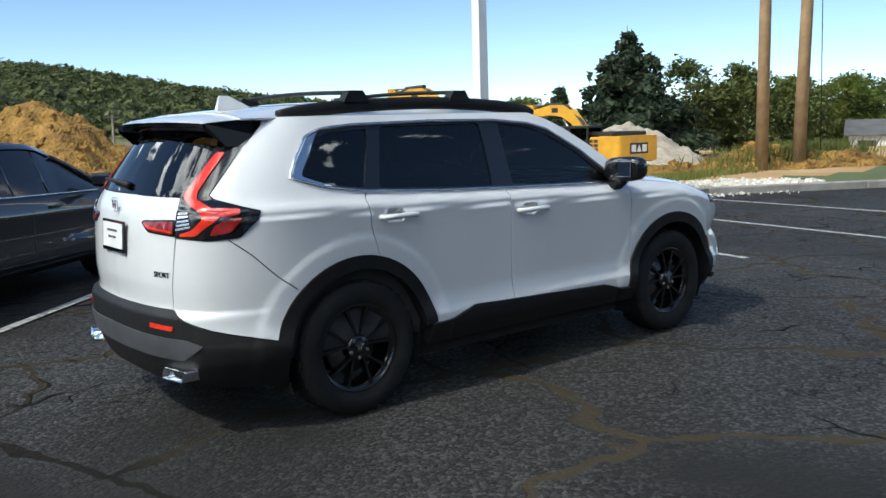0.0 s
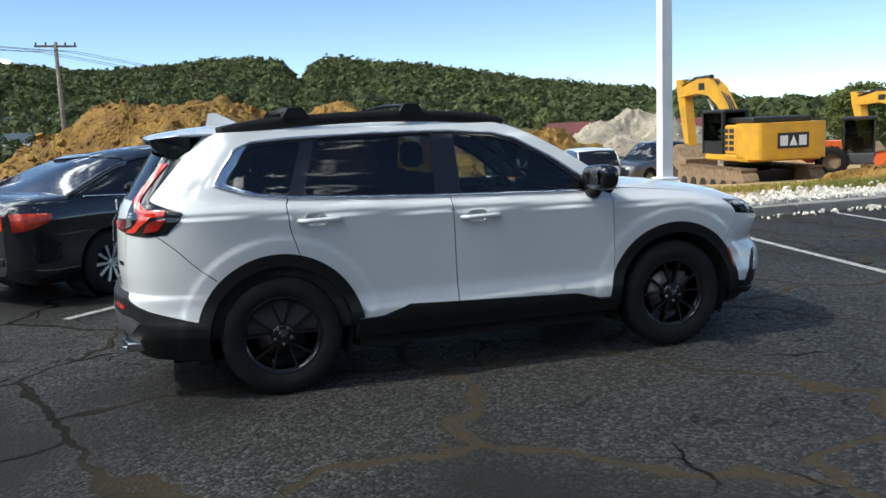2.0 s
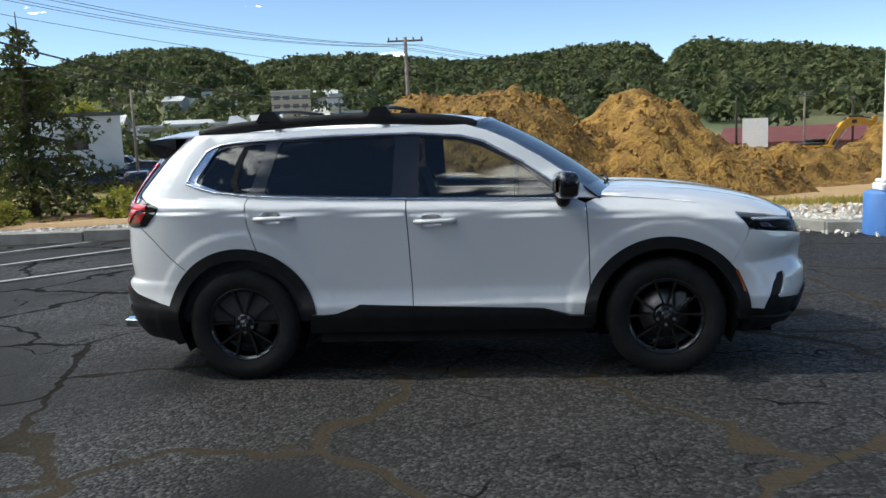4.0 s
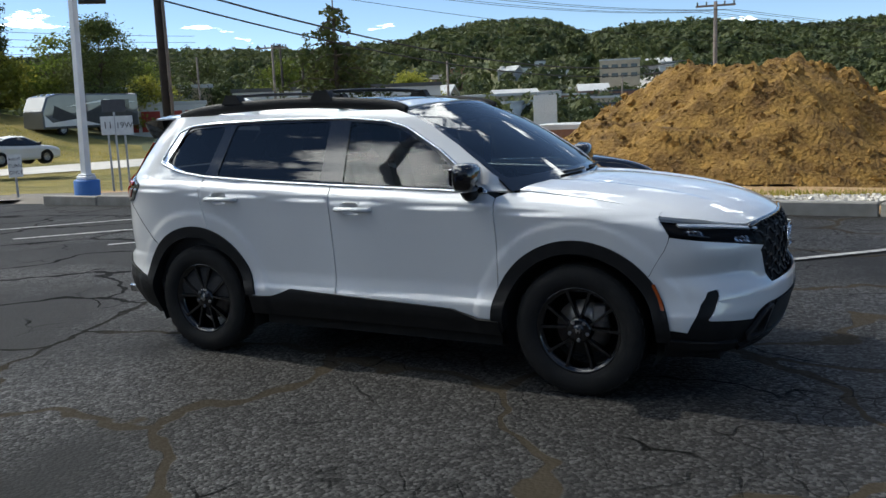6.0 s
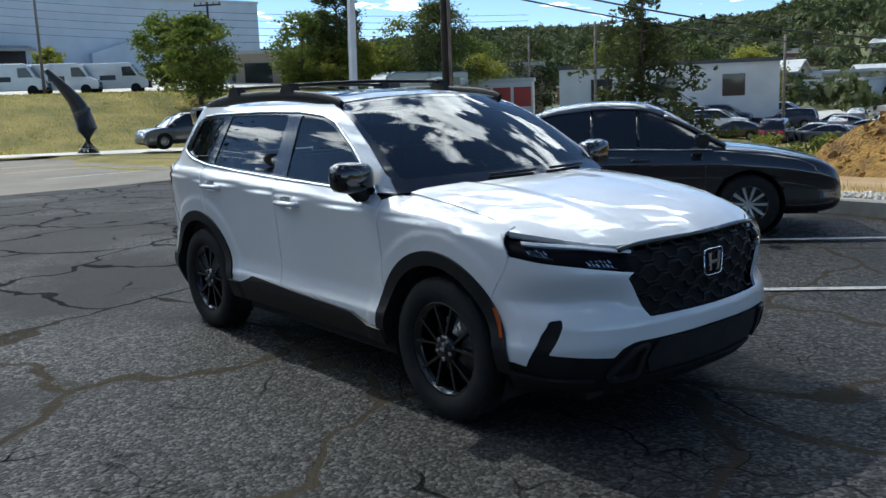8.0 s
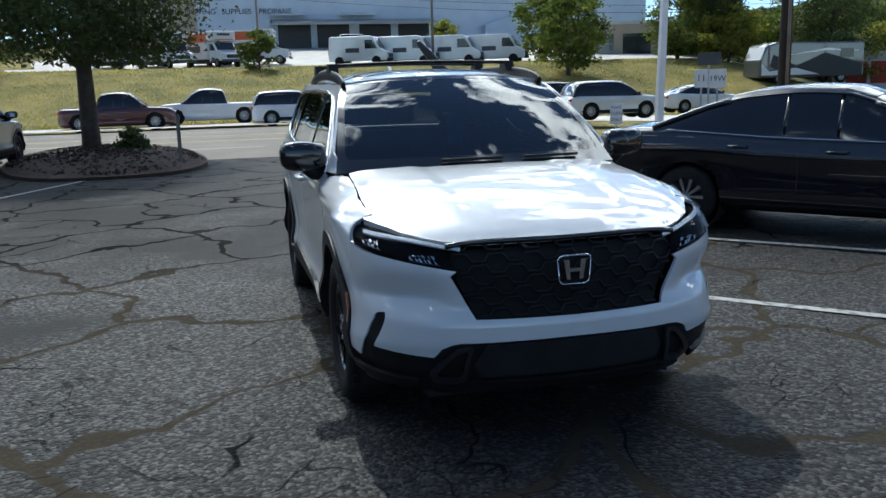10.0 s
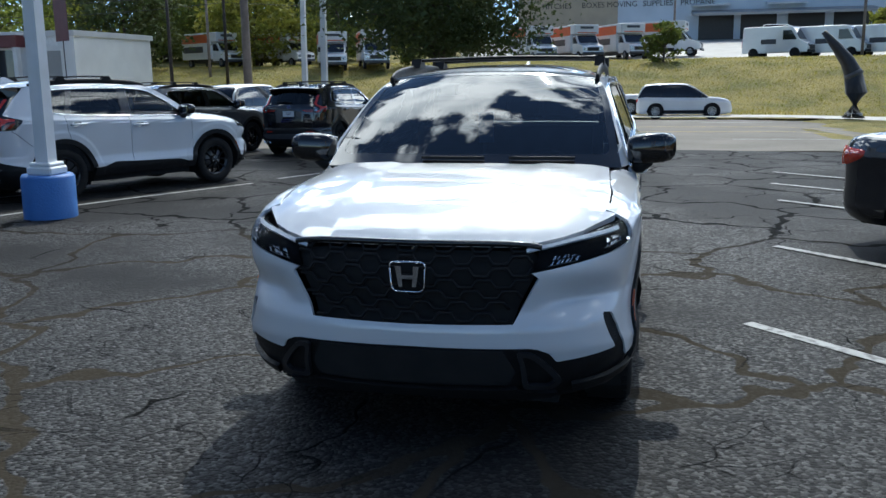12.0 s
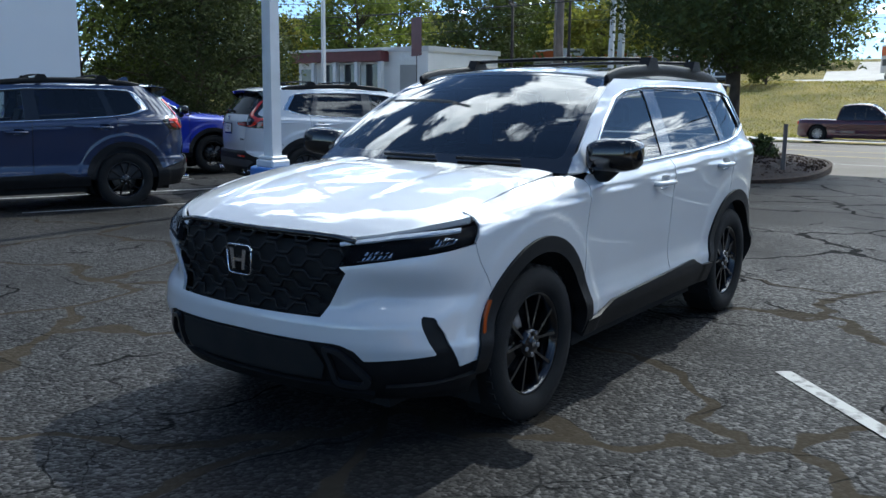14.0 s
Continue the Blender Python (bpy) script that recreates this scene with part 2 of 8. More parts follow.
M_MULCH = mat("bark_mulch", (0.024, 0.013, 0.008), (0.055, 0.032, 0.018), 14, 0.95, 0, 0.9, 45, vary=0.3)
M_LEAF = mat("leaf_green", (0.10, 0.14, 0.02), (0.19, 0.21, 0.04), 0.25, 0.75, 0, 0, 60, vary=0.45)
M_LEAF_D = mat("leaf_dark", (0.045, 0.068, 0.014), (0.10, 0.115, 0.024), 0.4, 0.75, 0, 0, 60, vary=0.4)
M_LEAF_Y = mat("leaf_yellow_green", (0.20, 0.22, 0.03), (0.34, 0.32, 0.05), 0.5, 0.75, 0, 0, 60, vary=0.4)
M_NEEDLE = mat("conifer_needles", (0.018, 0.036, 0.017), (0.04, 0.06, 0.028), 0.5, 0.8, 0, 0, 60, vary=0.35)
M_FOREST = mat("forest_canopy", (0.034, 0.052, 0.017), (0.115, 0.128, 0.042), 0.13, 0.85, vary=0.35, contrast=(0.36, 0.66))
M_BARK = mat("bark", (0.06, 0.045, 0.032), (0.11, 0.085, 0.06), 6, 0.95, 0, 0.9, 25)
M_WOODPOLE = mat("weathered_pole_wood", (0.30, 0.19, 0.10), (0.42, 0.28, 0.15), 3, 0.85, 0, 0.5, 40)
M_DARKPOLE = mat("tarred_pole_wood", (0.022, 0.016, 0.013), (0.042, 0.031, 0.024), 3, 0.85, 0, 0.5, 40)
M_GREYPOLE = mat("grey_pole_wood", (0.16, 0.13, 0.11), (0.23, 0.19, 0.16), 3, 0.85)
M_WHITEMETAL = mat("white_painted_steel", (0.78, 0.78, 0.78), (0.68, 0.68, 0.66), 2, 0.4, 0, 0.05, 40)
M_BLUE = mat("blue_painted_concrete", (0.045, 0.15, 0.42), (0.06, 0.18, 0.47), 3, 0.55, 0, 0.25, 40)
M_STEEL = mat("steel", (0.42, 0.42, 0.43), (0.33, 0.33, 0.34), 8, 0.4, 1.0, 0.1, 60)
M_CHROME = mat("chrome", (0.75, 0.76, 0.78), None, 8, 0.09, 1.0)
M_BLACKM = mat("black_metal", (0.012, 0.012, 0.012), (0.02, 0.02, 0.02), 6, 0.45)
M_WIRE = mat("cable_black", (0.015, 0.015, 0.015), (0.02, 0.02, 0.02), 3, 0.6)
M_BLADE = mat("dry_grass_blades", (0.27, 0.26, 0.05), (0.46, 0.37, 0.09), 0.35, 0.9, vary=0.3)
M_BLADE_G = mat("green_grass_blades", (0.10, 0.14, 0.03), (0.22, 0.22, 0.06), 0.6, 0.9, vary=0.3)
for m_leaf, share in ((M_LEAF, 0.5), (M_LEAF_D, 0.22), (M_LEAF_Y, 0.45), (M_FOREST, 0.3), (M_NEEDLE, 0.25), (M_BLADE, 0.45), (M_BLADE_G, 0.45)):
    leafy(m_leaf, share)

# ---- tools ----
class Geo:
    """Collects faces for one mesh."""
    def __init__(self):
        self.v, self.f, self.m, self.smooth = [], [], [], []

    def add(self, vs, fs, mi=0, smooth=False):
        o = len(self.v)
        self.v.extend(tuple(p) for p in vs)
        self.f.extend(tuple(i + o for i in f) for f in fs)
        self.m.extend([mi] * len(fs))
        self.smooth.extend([smooth] * len(fs))
        return self

    def box(self, x0, y0, z0, x1, y1, z1, mi=0, b=0.0):
        """A box, with chamfered edges where b is given."""
        if b <= 0:
            vs = [(x, y, z) for z in (z0, z1) for y in (y0, y1) for x in (x0, x1)]
            return self.add(vs, [(0, 2, 3, 1), (4, 5, 7, 6), (0, 1, 5, 4), (2, 6, 7, 3), (0, 4, 6, 2), (1, 3, 7, 5)], mi)
        bm = bmesh.new()
        for x, sx in ((x0, 1), (x1, -1)):
            for y, sy in ((y0, 1), (y1, -1)):
                for z, sz in ((z0, 1), (z1, -1)):
                    bm.verts.new((x, y + b * sy, z + b * sz)), bm.verts.new((x + b * sx, y, z + b * sz)), bm.verts.new((x + b * sx, y + b * sy, z))
        bmesh.ops.convex_hull(bm, input=bm.verts[:])
        bmesh.ops.dissolve_limit(bm, angle_limit=0.02, verts=bm.verts[:], edges=bm.edges[:])
        bm.verts.index_update()
        self.add([p.co[:] for p in bm.verts], [[q.index for q in f.verts] for f in bm.faces], mi)
        bm.free()
        return self

    def cyl(self, p0, p1, r0, r1=None, n=10, mi=0, caps=True, smooth=True):
        p0, p1 = Vector(p0), Vector(p1)
        r1 = r0 if r1 is None else r1
        q = (p1 - p0).to_track_quat("Z", "Y")
        vs = [p + q @ Vector((r * math.cos(a), r * math.sin(a), 0)) for p, r in ((p0, r0), (p1, r1)) for a in (2 * math.pi * i / n for i in range(n))]
        self.add(vs, [(i, (i + 1) % n, n + (i + 1) % n, n + i) for i in range(n)], mi, smooth)
        if caps:
            o = len(self.v) - 2 * n
            self.f += [tuple(o + n - 1 - i for i in range(n)), tuple(o + n + i for i in range(n))]
            self.m += [mi, mi]
            self.smooth += [False, False]
        return self

    def tube(self, pts, r, n=6, mi=0, flat=1.0):
        """A round (or, with flat, oval) bar along a line of points."""
        pts = [Vector(p) for p in pts]
        rings = []
        for i, p in enumerate(pts):
            d = (pts[min(i + 1, len(pts) - 1)] - pts[max(i - 1, 0)]).normalized()
            side = d.cross(Vector((0, 0, 1)))
            side = Vector((1, 0, 0)) if side.length < 1e-4 else side.normalized()
            up = side.cross(d)
            rr = r[i] if isinstance(r, (list, tuple)) else r
            rings.append([p + side * (rr * math.cos(a)) + up * (rr * flat * math.sin(a)) for a in (2 * math.pi * k / n for k in range(n))])
        fs = [(j * n + k, j * n + (k + 1) % n, (j + 1) * n + (k + 1) % n, (j + 1) * n + k) for j in range(len(rings) - 1) for k in range(n)]
        fs += [tuple(n - 1 - k for k in range(n)), tuple((len(rings) - 1) * n + k for k in range(n))]
        return self.add([p for r_ in rings for p in r_], fs, mi, True)

    def prism(self, poly, a, b, axis="y", mi=0):
        """A flat outline pushed from a to b along an axis; outline in the other two axes, in their order."""
        n = len(poly)
        def at(p, d):
            return (d, p[0], p[1]) if axis == "x" else (p[0], d, p[1]) if axis == "y" else (p[0], p[1], d)
        vs = [at(p, d) for d in (a, b) for p in poly]
        fs = [(i, (i + 1) % n, n + (i + 1) % n, n + i) for i in range(n)] + [tuple(range(n - 1, -1, -1)), tuple(range(n, 2 * n))]
        return self.add(vs, fs, mi)

    def lathe(self, prof, axis="y", n=36, mi=0, centre=(0, 0, 0)):
        """A profile (along, radius) turned about an axis."""
        vs = []
        for d, r in prof:
            for k in range(n):
                a = 2 * math.pi * k / n
                c, s = r * math.cos(a), r * math.sin(a)
                p = (c, d, s) if axis == "y" else (d, c, s) if axis == "x" else (c, s, d)
                vs.append((p[0] + centre[0], p[1] + centre[1], p[2] + centre[2]))
        fs = [(j * n + k, j * n + (k + 1) % n, (j + 1) * n + (k + 1) % n, (j + 1) * n + k) for j in range(len(prof) - 1) for k in range(n)]
        return self.add(vs, fs, mi, True)

    def mesh(self, name, mats):
        me = bpy.data.meshes.new(name)
        me.from_pydata(self.v, [], self.f)
        for m in (mats if isinstance(mats, (list, tuple)) else [mats]):
            me.materials.append(m)
        me.polygons.foreach_set("material_index", self.m)
        me.polygons.foreach_set("use_smooth", self.smooth)
        me.update()
        bm = bmesh.new()
        bm.from_mesh(me)
        if len(bm.faces) < 60000:
            bmesh.ops.recalc_face_normals(bm, faces=bm.faces[:])
            bm.to_mesh(me)
        bm.free()
        return me

    def make(self, name, mats, parent=None, label="", category="", group="", kind="", at=None):
        ob = new(name, self.mesh(name, mats))
        if parent is not None:
            ob.parent = parent
        if at is not None:
            ob.matrix_world = at
        return tagged(ob, label, category, group, kind)


def thing(name, label, category, group="", at=None):
    """An empty at the base of a thing, to carry its parts."""
    ob = new(name)
    ob.empty_display_size = 0.1
    if at is not None:
        ob.matrix_basis = at
    return tagged(ob, label, category, group)


def lerp_table(x, xs, ys):
    return float(np.interp(x, xs, ys))


def smooth01(v):
    v = max(0.0, min(1.0, v))
    return v * v * (3 - 2 * v)

# ---- land ----
KERB = [(-14.0, 7.6), (-7.0, 7.4), (2.6, 7.2), (3.6, 6.6), (4.2, 5.3), (5.4, 5.0), (10.6, 5.0), (13.6, 3.4), (22.0, -1.5), (40.0, -12.0)]
HILL_AZ = [20, 30, 45, 52, 59, 66, 72, 77, 80.6, 82.0, 83.4, 86, 90, 95, 99, 102, 105.5, 108.3, 110.2, 112, 115.5, 118, 121, 128, 134, 141, 150, 160, 230]
HILL_EL = [0.2, 0.0, -0.4, -0.3, 0.6, 1.5, 2.5, 3.1, 3.5, 2.0, 3.5, 3.6, 3.3, 2.9, 3.4, 3.6, 3.6, 3.1, 4.0, 4.4, 4.2, 3.8, 3.2, 3.0, 3.1, 3.0, 2.4, 1.6, 1.5]
R_HILL = 620.0


def kerb_y(x):
    return lerp_table(x, [p[0] for p in KERB], [p[1] for p in KERB])


def land(x, y):
    """Height of the ground."""
    az, r = math.degrees(math.atan2(y, x)) % 360, math.hypot(x, y)
    west = -0.015 * max(0.0, min(-x - 5, 41.0))
    bank = 3.5 * smooth01((-x - 46.0) / 24.0) + 0.085 * max(0.0, min(-x - 74.0, 50.0))
    bank *= smooth01((50 + 0.35 * (-x - 30) - y) / 22.0)
    north = -(0.078 * max(0.0, min(y - 7.0, 22.0)) + 0.036 * max(0.0, min(y - 29.0, 53.0))) * (1 if x > -20 else smooth01((x + 60) / 40.0))
    z = west + bank + north
    if 15 < az < 235 and r > 130:
        top = math.tan(radians(lerp_table(az, HILL_AZ, HILL_EL))) * R_HILL
        k = smooth01((r - 170) / (R_HILL - 170))
        if az < 165:
            z = z * (1 - k) + top * k + 2.0 * noise.noise((x * 0.012, y * 0.012, 0)) * min(1.0, (r - 130) / 100)
        if r > R_HILL:
            z -= (r - R_HILL) * 0.08
    return z


def on_lot(x, y):
    return x > -16.5 and y < kerb_y(x)


def ground_sheet():
    radii = [0.01] + [1.6 * i for i in range(1, 63)] + [100 * 1.07 ** i for i in range(1, 33)]
    n = 216
    g = Geo()
    vs = []
    for r in radii:
        for k in range(n):
            a = 2 * math.pi * k / n
            x, y = r * math.cos(a), r * math.sin(a)
            z = land(x, y)
            if x > -48 and y < kerb_y(x) + 1.5:
                z -= 0.08
            elif r < 100:
                z += 0.09 + 0.05 * noise.noise((x * 0.6, y * 0.6, 3))
            vs.append((x, y, z))
    fs, mi = [], []
    for j in range(len(radii) - 1):
        for k in range(n):
            fs.append((j * n + k, (j + 1) * n + k, (j + 1) * n + (k + 1) % n, j * n + (k + 1) % n))
            r, a = radii[j], 2 * math.pi * k / n
            x, y = r * math.cos(a), r * math.sin(a)
            az = math.degrees(a)
            if x < -73 and -16 < y < 60 and r < 122:
                m = 3
            elif -22 < x < -9 and 5 < y < 15:
                m = 4
            elif x < -44:
                m = 1 if y < 45 and r < 170 else 2
            elif y > 5 and r < 90 and x > -22:
                m = 0
            elif y > 5 and x <= -22 and r < 80:
                m = 1
            else:
                m = 2
            mi.append(m)
    g.v, g.f, g.m, g.smooth = vs, fs, mi, [True] * len(fs)
    return g.make("ground", [M_SOIL, M_GRASS, M_LAND, M_PAVE, M_ROAD], label="clay soil, dry grass and wooded valley floor", kind="structure")


ground_sheet()


def sheet(name, x0, x1, nx, ylo, yhi, ny, lift, material, label):
    """A paved sheet that follows the land between two edges given along x."""
    g = Geo()
    vs = []
    for i in range(nx + 1):
        x = x0 + (x1 - x0) * i / nx
        a, b = ylo(x), yhi(x)
        vs += [(x, a + (b - a) * j / ny, min(land(x, a + (b - a) * j / ny), 0.0 if x > -60 else 9) + lift) for j in range(ny + 1)]
    fs = [(i * (ny + 1) + j, (i + 1) * (ny + 1) + j, (i + 1) * (ny + 1) + j + 1, i * (ny + 1) + j + 1) for i in range(nx) for j in range(ny)]
    return g.add(vs, fs, 0, True).make(name, material, label=label, kind="structure")


def lot_far(x):
    return kerb_y(x) + 0.3


lot = sheet("pavement", -16.5, 45.0, 123, lambda x: -60.0, lot_far, 12, 0.0, M_LOT, "dark cracked asphalt of the car lot")
road = sheet("road", -40.0, -16.5, 24, lambda x: -160.0, lambda x: 150.0, 60, -0.012, M_ROAD, "pale worn asphalt of a five-lane road")
walkway = sheet("sidewalk", -44.5, -40.0, 4, lambda x: -160.0, lambda x: 120.0, 60, 0.12, M_PAVE, "pale concrete sidewalk beside the road")
verge = sheet("verge", -19.2, -16.6, 4, lambda x: 8.0, lambda x: 130.0, 60, 0.06, M_CONC, "worn paved verge between lot and road")


def kerb_run():
    """Concrete kerb round the lot, in cast lengths with open joints."""
    root = thing("kerb", "grey concrete kerb edging the asphalt lot", "kerb")
    root["kind"] = "structure"
    for (x0, y0), (x1, y1) in zip(KERB[:-1], KERB[1:]):
        d = Vector((x1 - x0, y1 - y0, 0))
        n = max(1, round(d.length / 1.8))
        ang = math.degrees(math.atan2(d.y, d.x))
        for i in range(n):
            s = d.length / n
            p = Vector((x0, y0, 0)) + d * (i / n)
            z = land(p.x, p.y - 0.6)
            Geo().box(0.006, 0, -0.2, s - 0.006, 0.17, 0.15, 0, 0.02).make("kerb_stone", M_CONC, root, at=pose(p.x, p.y, z, 0, 0, ang))


kerb_run()


def strip(name, pts, width, material, root, lift=0.005):
    """A painted line on the ground."""
    g = Geo()
    vs = []
    for i, (x, y) in enumerate(pts):
        a, b = pts[max(0, i - 1)], pts[min(len(pts) - 1, i + 1)]
        d = Vector((b[0] - a[0], b[1] - a[1])).normalized() * (width / 2)
        z = min(0.0, land(x, y)) + lift
        vs += [(x - d.y, y + d.x, z), (x + d.y, y - d.x, z)]
    g.add(vs, [(2 * i, 2 * i + 1, 2 * i + 3, 2 * i + 2) for i in range(len(pts) - 1)])
    return g.make(name, material, root)


markings = tagged(thing("lot_marking", "worn white parking bay lines on asphalt", "line"), kind="structure")
for a, b in [((5.17, 4.7), (4.55, 0.45)), ((7.6, 4.7), (6.95, -0.1)), ((9.95, 4.6), (9.7, 0.4)), ((-0.13, 1.63), (4.0, 5.6)),
             ((-2.94, 2.19), (1.6, 6.5)), ((-6.4, 2.7), (-2.5, 6.2)), ((-8.6, 2.9), (-4.6, 6.6)), ((-10.6, 3.2), (-6.6, 6.9)),
             ((-1.0, -7.9), (-7.6, -5.3)), ((0.4, -10.4), (-6.6, -7.6)), ((-8.4, -5.2), (-12.6, -3.7)), ((1.6, -12.8), (-5.4, -10.1)), ((3.0, -15.2), (-4.2, -12.4))]:
    strip("bay_line", [(a[0] + (b[0] - a[0]) * i / 6, a[1] + (b[1] - a[1]) * i / 6) for i in range(7)], 0.095, M_LINE, markings)
roadmarks = tagged(thing("road_marking", "faded lane lines on the road", "line"), kind="structure")
for x, m in ((-26.3, M_YELLOW), (-30.6, M_YELLOW)):
    strip("centre_line", [(x, -150 + 6 * i) for i in range(50)], 0.14, m, roadmarks)
for x in (-21.4, -35.4):
    for i in range(40):
        strip("lane_dash", [(x, -120 + 6.5 * i), (x, -117 + 6.5 * i)], 0.13, M_LINE, roadmarks)

# ---- the crossover ----
from mathutils.geometry import delaunay_2d_cdt

M_PEARL = paint("pearl_white_paint", (0.66, 0.67, 0.68), rough=0.35, spec=0.4)
M_NAVY = paint("navy_paint", (0.010, 0.022, 0.065), rough=0.4, spec=0.15)
M_BLACKP = paint("black_paint", (0.004, 0.005, 0.008), rough=0.35, spec=0.2)
M_ROYAL = paint("royal_blue_paint", (0.01, 0.03, 0.40))
M_MAROON = paint("maroon_paint", (0.06, 0.006, 0.01))
M_GREYP = paint("grey_paint", (0.10, 0.105, 0.115), metal=0.4)
M_SILVERP = paint("silver_paint", (0.38, 0.39, 0.40), metal=0.5)
M_WHITEP = paint("plain_white_paint", (0.74, 0.74, 0.73))
M_TRIM = mat("black_plastic", (0.008, 0.008, 0.0085), (0.012, 0.012, 0.0125), 12, 0.50, 0, 0.15, 220, spec=0.22)
M_GLOSSB = mat("gloss_black", (0.006, 0.006, 0.007), None, 8, 0.12, coat=0.6)
M_PILLAR = mat("satin_black", (0.008, 0.008, 0.009), (0.012, 0.012, 0.013), 9, 0.75, spec=0.03)
M_SATIN = mat("dark_satin_trim", (0.018, 0.018, 0.02), (0.024, 0.024, 0.026), 9, 0.35)
M_GREYTRIM = mat("grey_plastic", (0.05, 0.052, 0.058), (0.065, 0.067, 0.074), 9, 0.5, 0, 0.1, 150)
M_GLASS = glass("clear_glass", (0.62, 0.68, 0.67), 1.65)
M_WSGLASS = glass("windscreen_glass", (0.34, 0.40, 0.42), 1.85)
M_PRIVACY = glass("privacy_glass", (0.11, 0.118, 0.122), 1.65)
M_LENS = glass("lamp_lens", (0.80, 0.82, 0.84), 1.10)
M_RED = mat("red_lens", (0.68, 0.035, 0.015), (0.52, 0.020, 0.010), 30, 0.12, 0, 0, 60, 1.0)
M_DARKRED = mat("deep_red_lens", (0.16, 0.008, 0.006), (0.26, 0.010, 0.008), 25, 0.12, 0, 0, 60, 1.0)
M_STRIP = mat("white_light_guide", (0.80, 0.82, 0.85), (0.68, 0.70, 0.74), 40, 0.25)
M_AMBER = mat("amber_lens", (0.30, 0.055, 0.006), None, 8, 0.15, 0, 0, 60, 1.0)
M_CLEARBIT = mat("reflector_silver", (0.75, 0.76, 0.78), (0.45, 0.46, 0.48), 60, 0.18, 0.8)
M_RUBBER = mat("tyre_rubber", (0.009, 0.009, 0.009), (0.016, 0.0155, 0.015), 9, 0.80, 0, 0.2, 120, spec=0.25)
M_RIM = mat("black_alloy", (0.006, 0.006, 0.007), None, 8, 0.14, 0.0, 0, 60, 0.3)
M_ALLOY = mat("silver_alloy", (0.55, 0.56, 0.57), (0.45, 0.46, 0.47), 9, 0.3, 0.9)
M_DISC = mat("brake_steel", (0.30, 0.29, 0.28), (0.22, 0.2, 0.19), 20, 0.4, 0.9)
M_CABIN = mat("cabin_black", (0.018, 0.018, 0.019), (0.028, 0.028, 0.03), 9, 0.8, 0, 0.2, 150)
M_HEADLINER = mat("pale_headliner", (0.28, 0.27, 0.26), (0.33, 0.32, 0.31), 9, 0.95)
M_PLATE = mat("plate_white", (0.72, 0.73, 0.72), (0.62, 0.63, 0.62), 8, 0.5)
M_PAPER = mat("blue_tag_paper", (0.10, 0.25, 0.50), (0.16, 0.32, 0.55), 9, 0.7)
M_WELL = mat("wheel_well", (0.008, 0.008, 0.008), (0.014, 0.013, 0.012), 9, 0.95)


def spline(pts, per=12):
    """A smooth line through points."""
    p = [np.array(q, float) for q in pts]
    p = [2 * p[0] - p[1]] + p + [2 * p[-1] - p[-2]]
    out = []
    for i in range(1, len(p) - 2):
        for k in range(per):
            t = k / per
            out.append(0.5 * (2 * p[i] + (p[i + 1] - p[i - 1]) * t + (2 * p[i - 1] - 5 * p[i] + 4 * p[i + 1] - p[i + 2]) * t * t + (3 * p[i] - p[i - 1] - 3 * p[i + 1] + p[i + 2]) * t ** 3))
    out.append(p[-2])
    return np.array(out)


def soft(x, table):
    """Smooth interpolation in a table of (x, y)."""
    xs, ys = np.array([q[0] for q in table], float), np.array([q[1] for q in table], float)
    d = np.diff(ys) / np.diff(xs)
    m = np.concatenate([[d[0]], np.where(d[:-1] * d[1:] > 0, 2 * d[:-1] * d[1:] / (d[:-1] + d[1:] + 1e-12), 0), [d[-1]]])
    x = np.clip(np.asarray(x, float), xs[0], xs[-1])
    i = np.clip(np.searchsorted(xs, x) - 1, 0, len(xs) - 2)
    h = xs[i + 1] - xs[i]
    t = (x - xs[i]) / h
    return (1 + 2 * t) * (1 - t) ** 2 * ys[i] + t * (1 - t) ** 2 * h * m[i] + t * t * (3 - 2 * t) * ys[i + 1] + t * t * (t - 1) * h * m[i + 1]


def step01(v):
    v = np.clip(v, 0, 1)
    return v * v * (3 - 2 * v)


PLAN = spline([(2.325, 0), (2.315, 0.2), (2.28, 0.42), (2.215, 0.60), (2.115, 0.75), (1.96, 0.858), (1.68, 0.912), (1.35, 0.916), (0.8, 0.906), (0, 0.90),
               (-0.8, 0.906), (-1.35, 0.914), (-1.7, 0.90), (-1.95, 0.85), (-2.13, 0.755), (-2.235, 0.61), (-2.295, 0.40), (-2.318, 0.2), (-2.325, 0)], 16)
PLAN_S = np.concatenate([[0], np.cumsum(np.hypot(*np.diff(PLAN, axis=0).T))])
S_END = PLAN_S[-1]
SIDE = [(0.16, 0.80), (0.26, 0.855), (0.34, 0.885), (0.43, 0.914), (0.475, 0.915), (0.515, 0.903), (0.60, 0.889), (0.75, 0.895), (0.90, 0.903), (1.02, 0.912), (1.042, 0.915), (1.056, 0.906), (1.078, 0.908),
        (1.10, 0.896), (1.13, 0.868), (1.20, 0.838), (1.30, 0.802), (1.45, 0.745), (1.55, 0.700), (1.60, 0.668), (1.66, 0.60)]
NOSE = [(0.16, -0.20), (0.28, -0.07), (0.36, -0.02), (0.44, 0.0), (0.52, 0.02), (0.58, 0.02), (0.66, -0.015), (0.80, -0.005), (0.88, -0.03), (0.94, -0.08), (1.0, -0.16), (1.12, -0.32)]
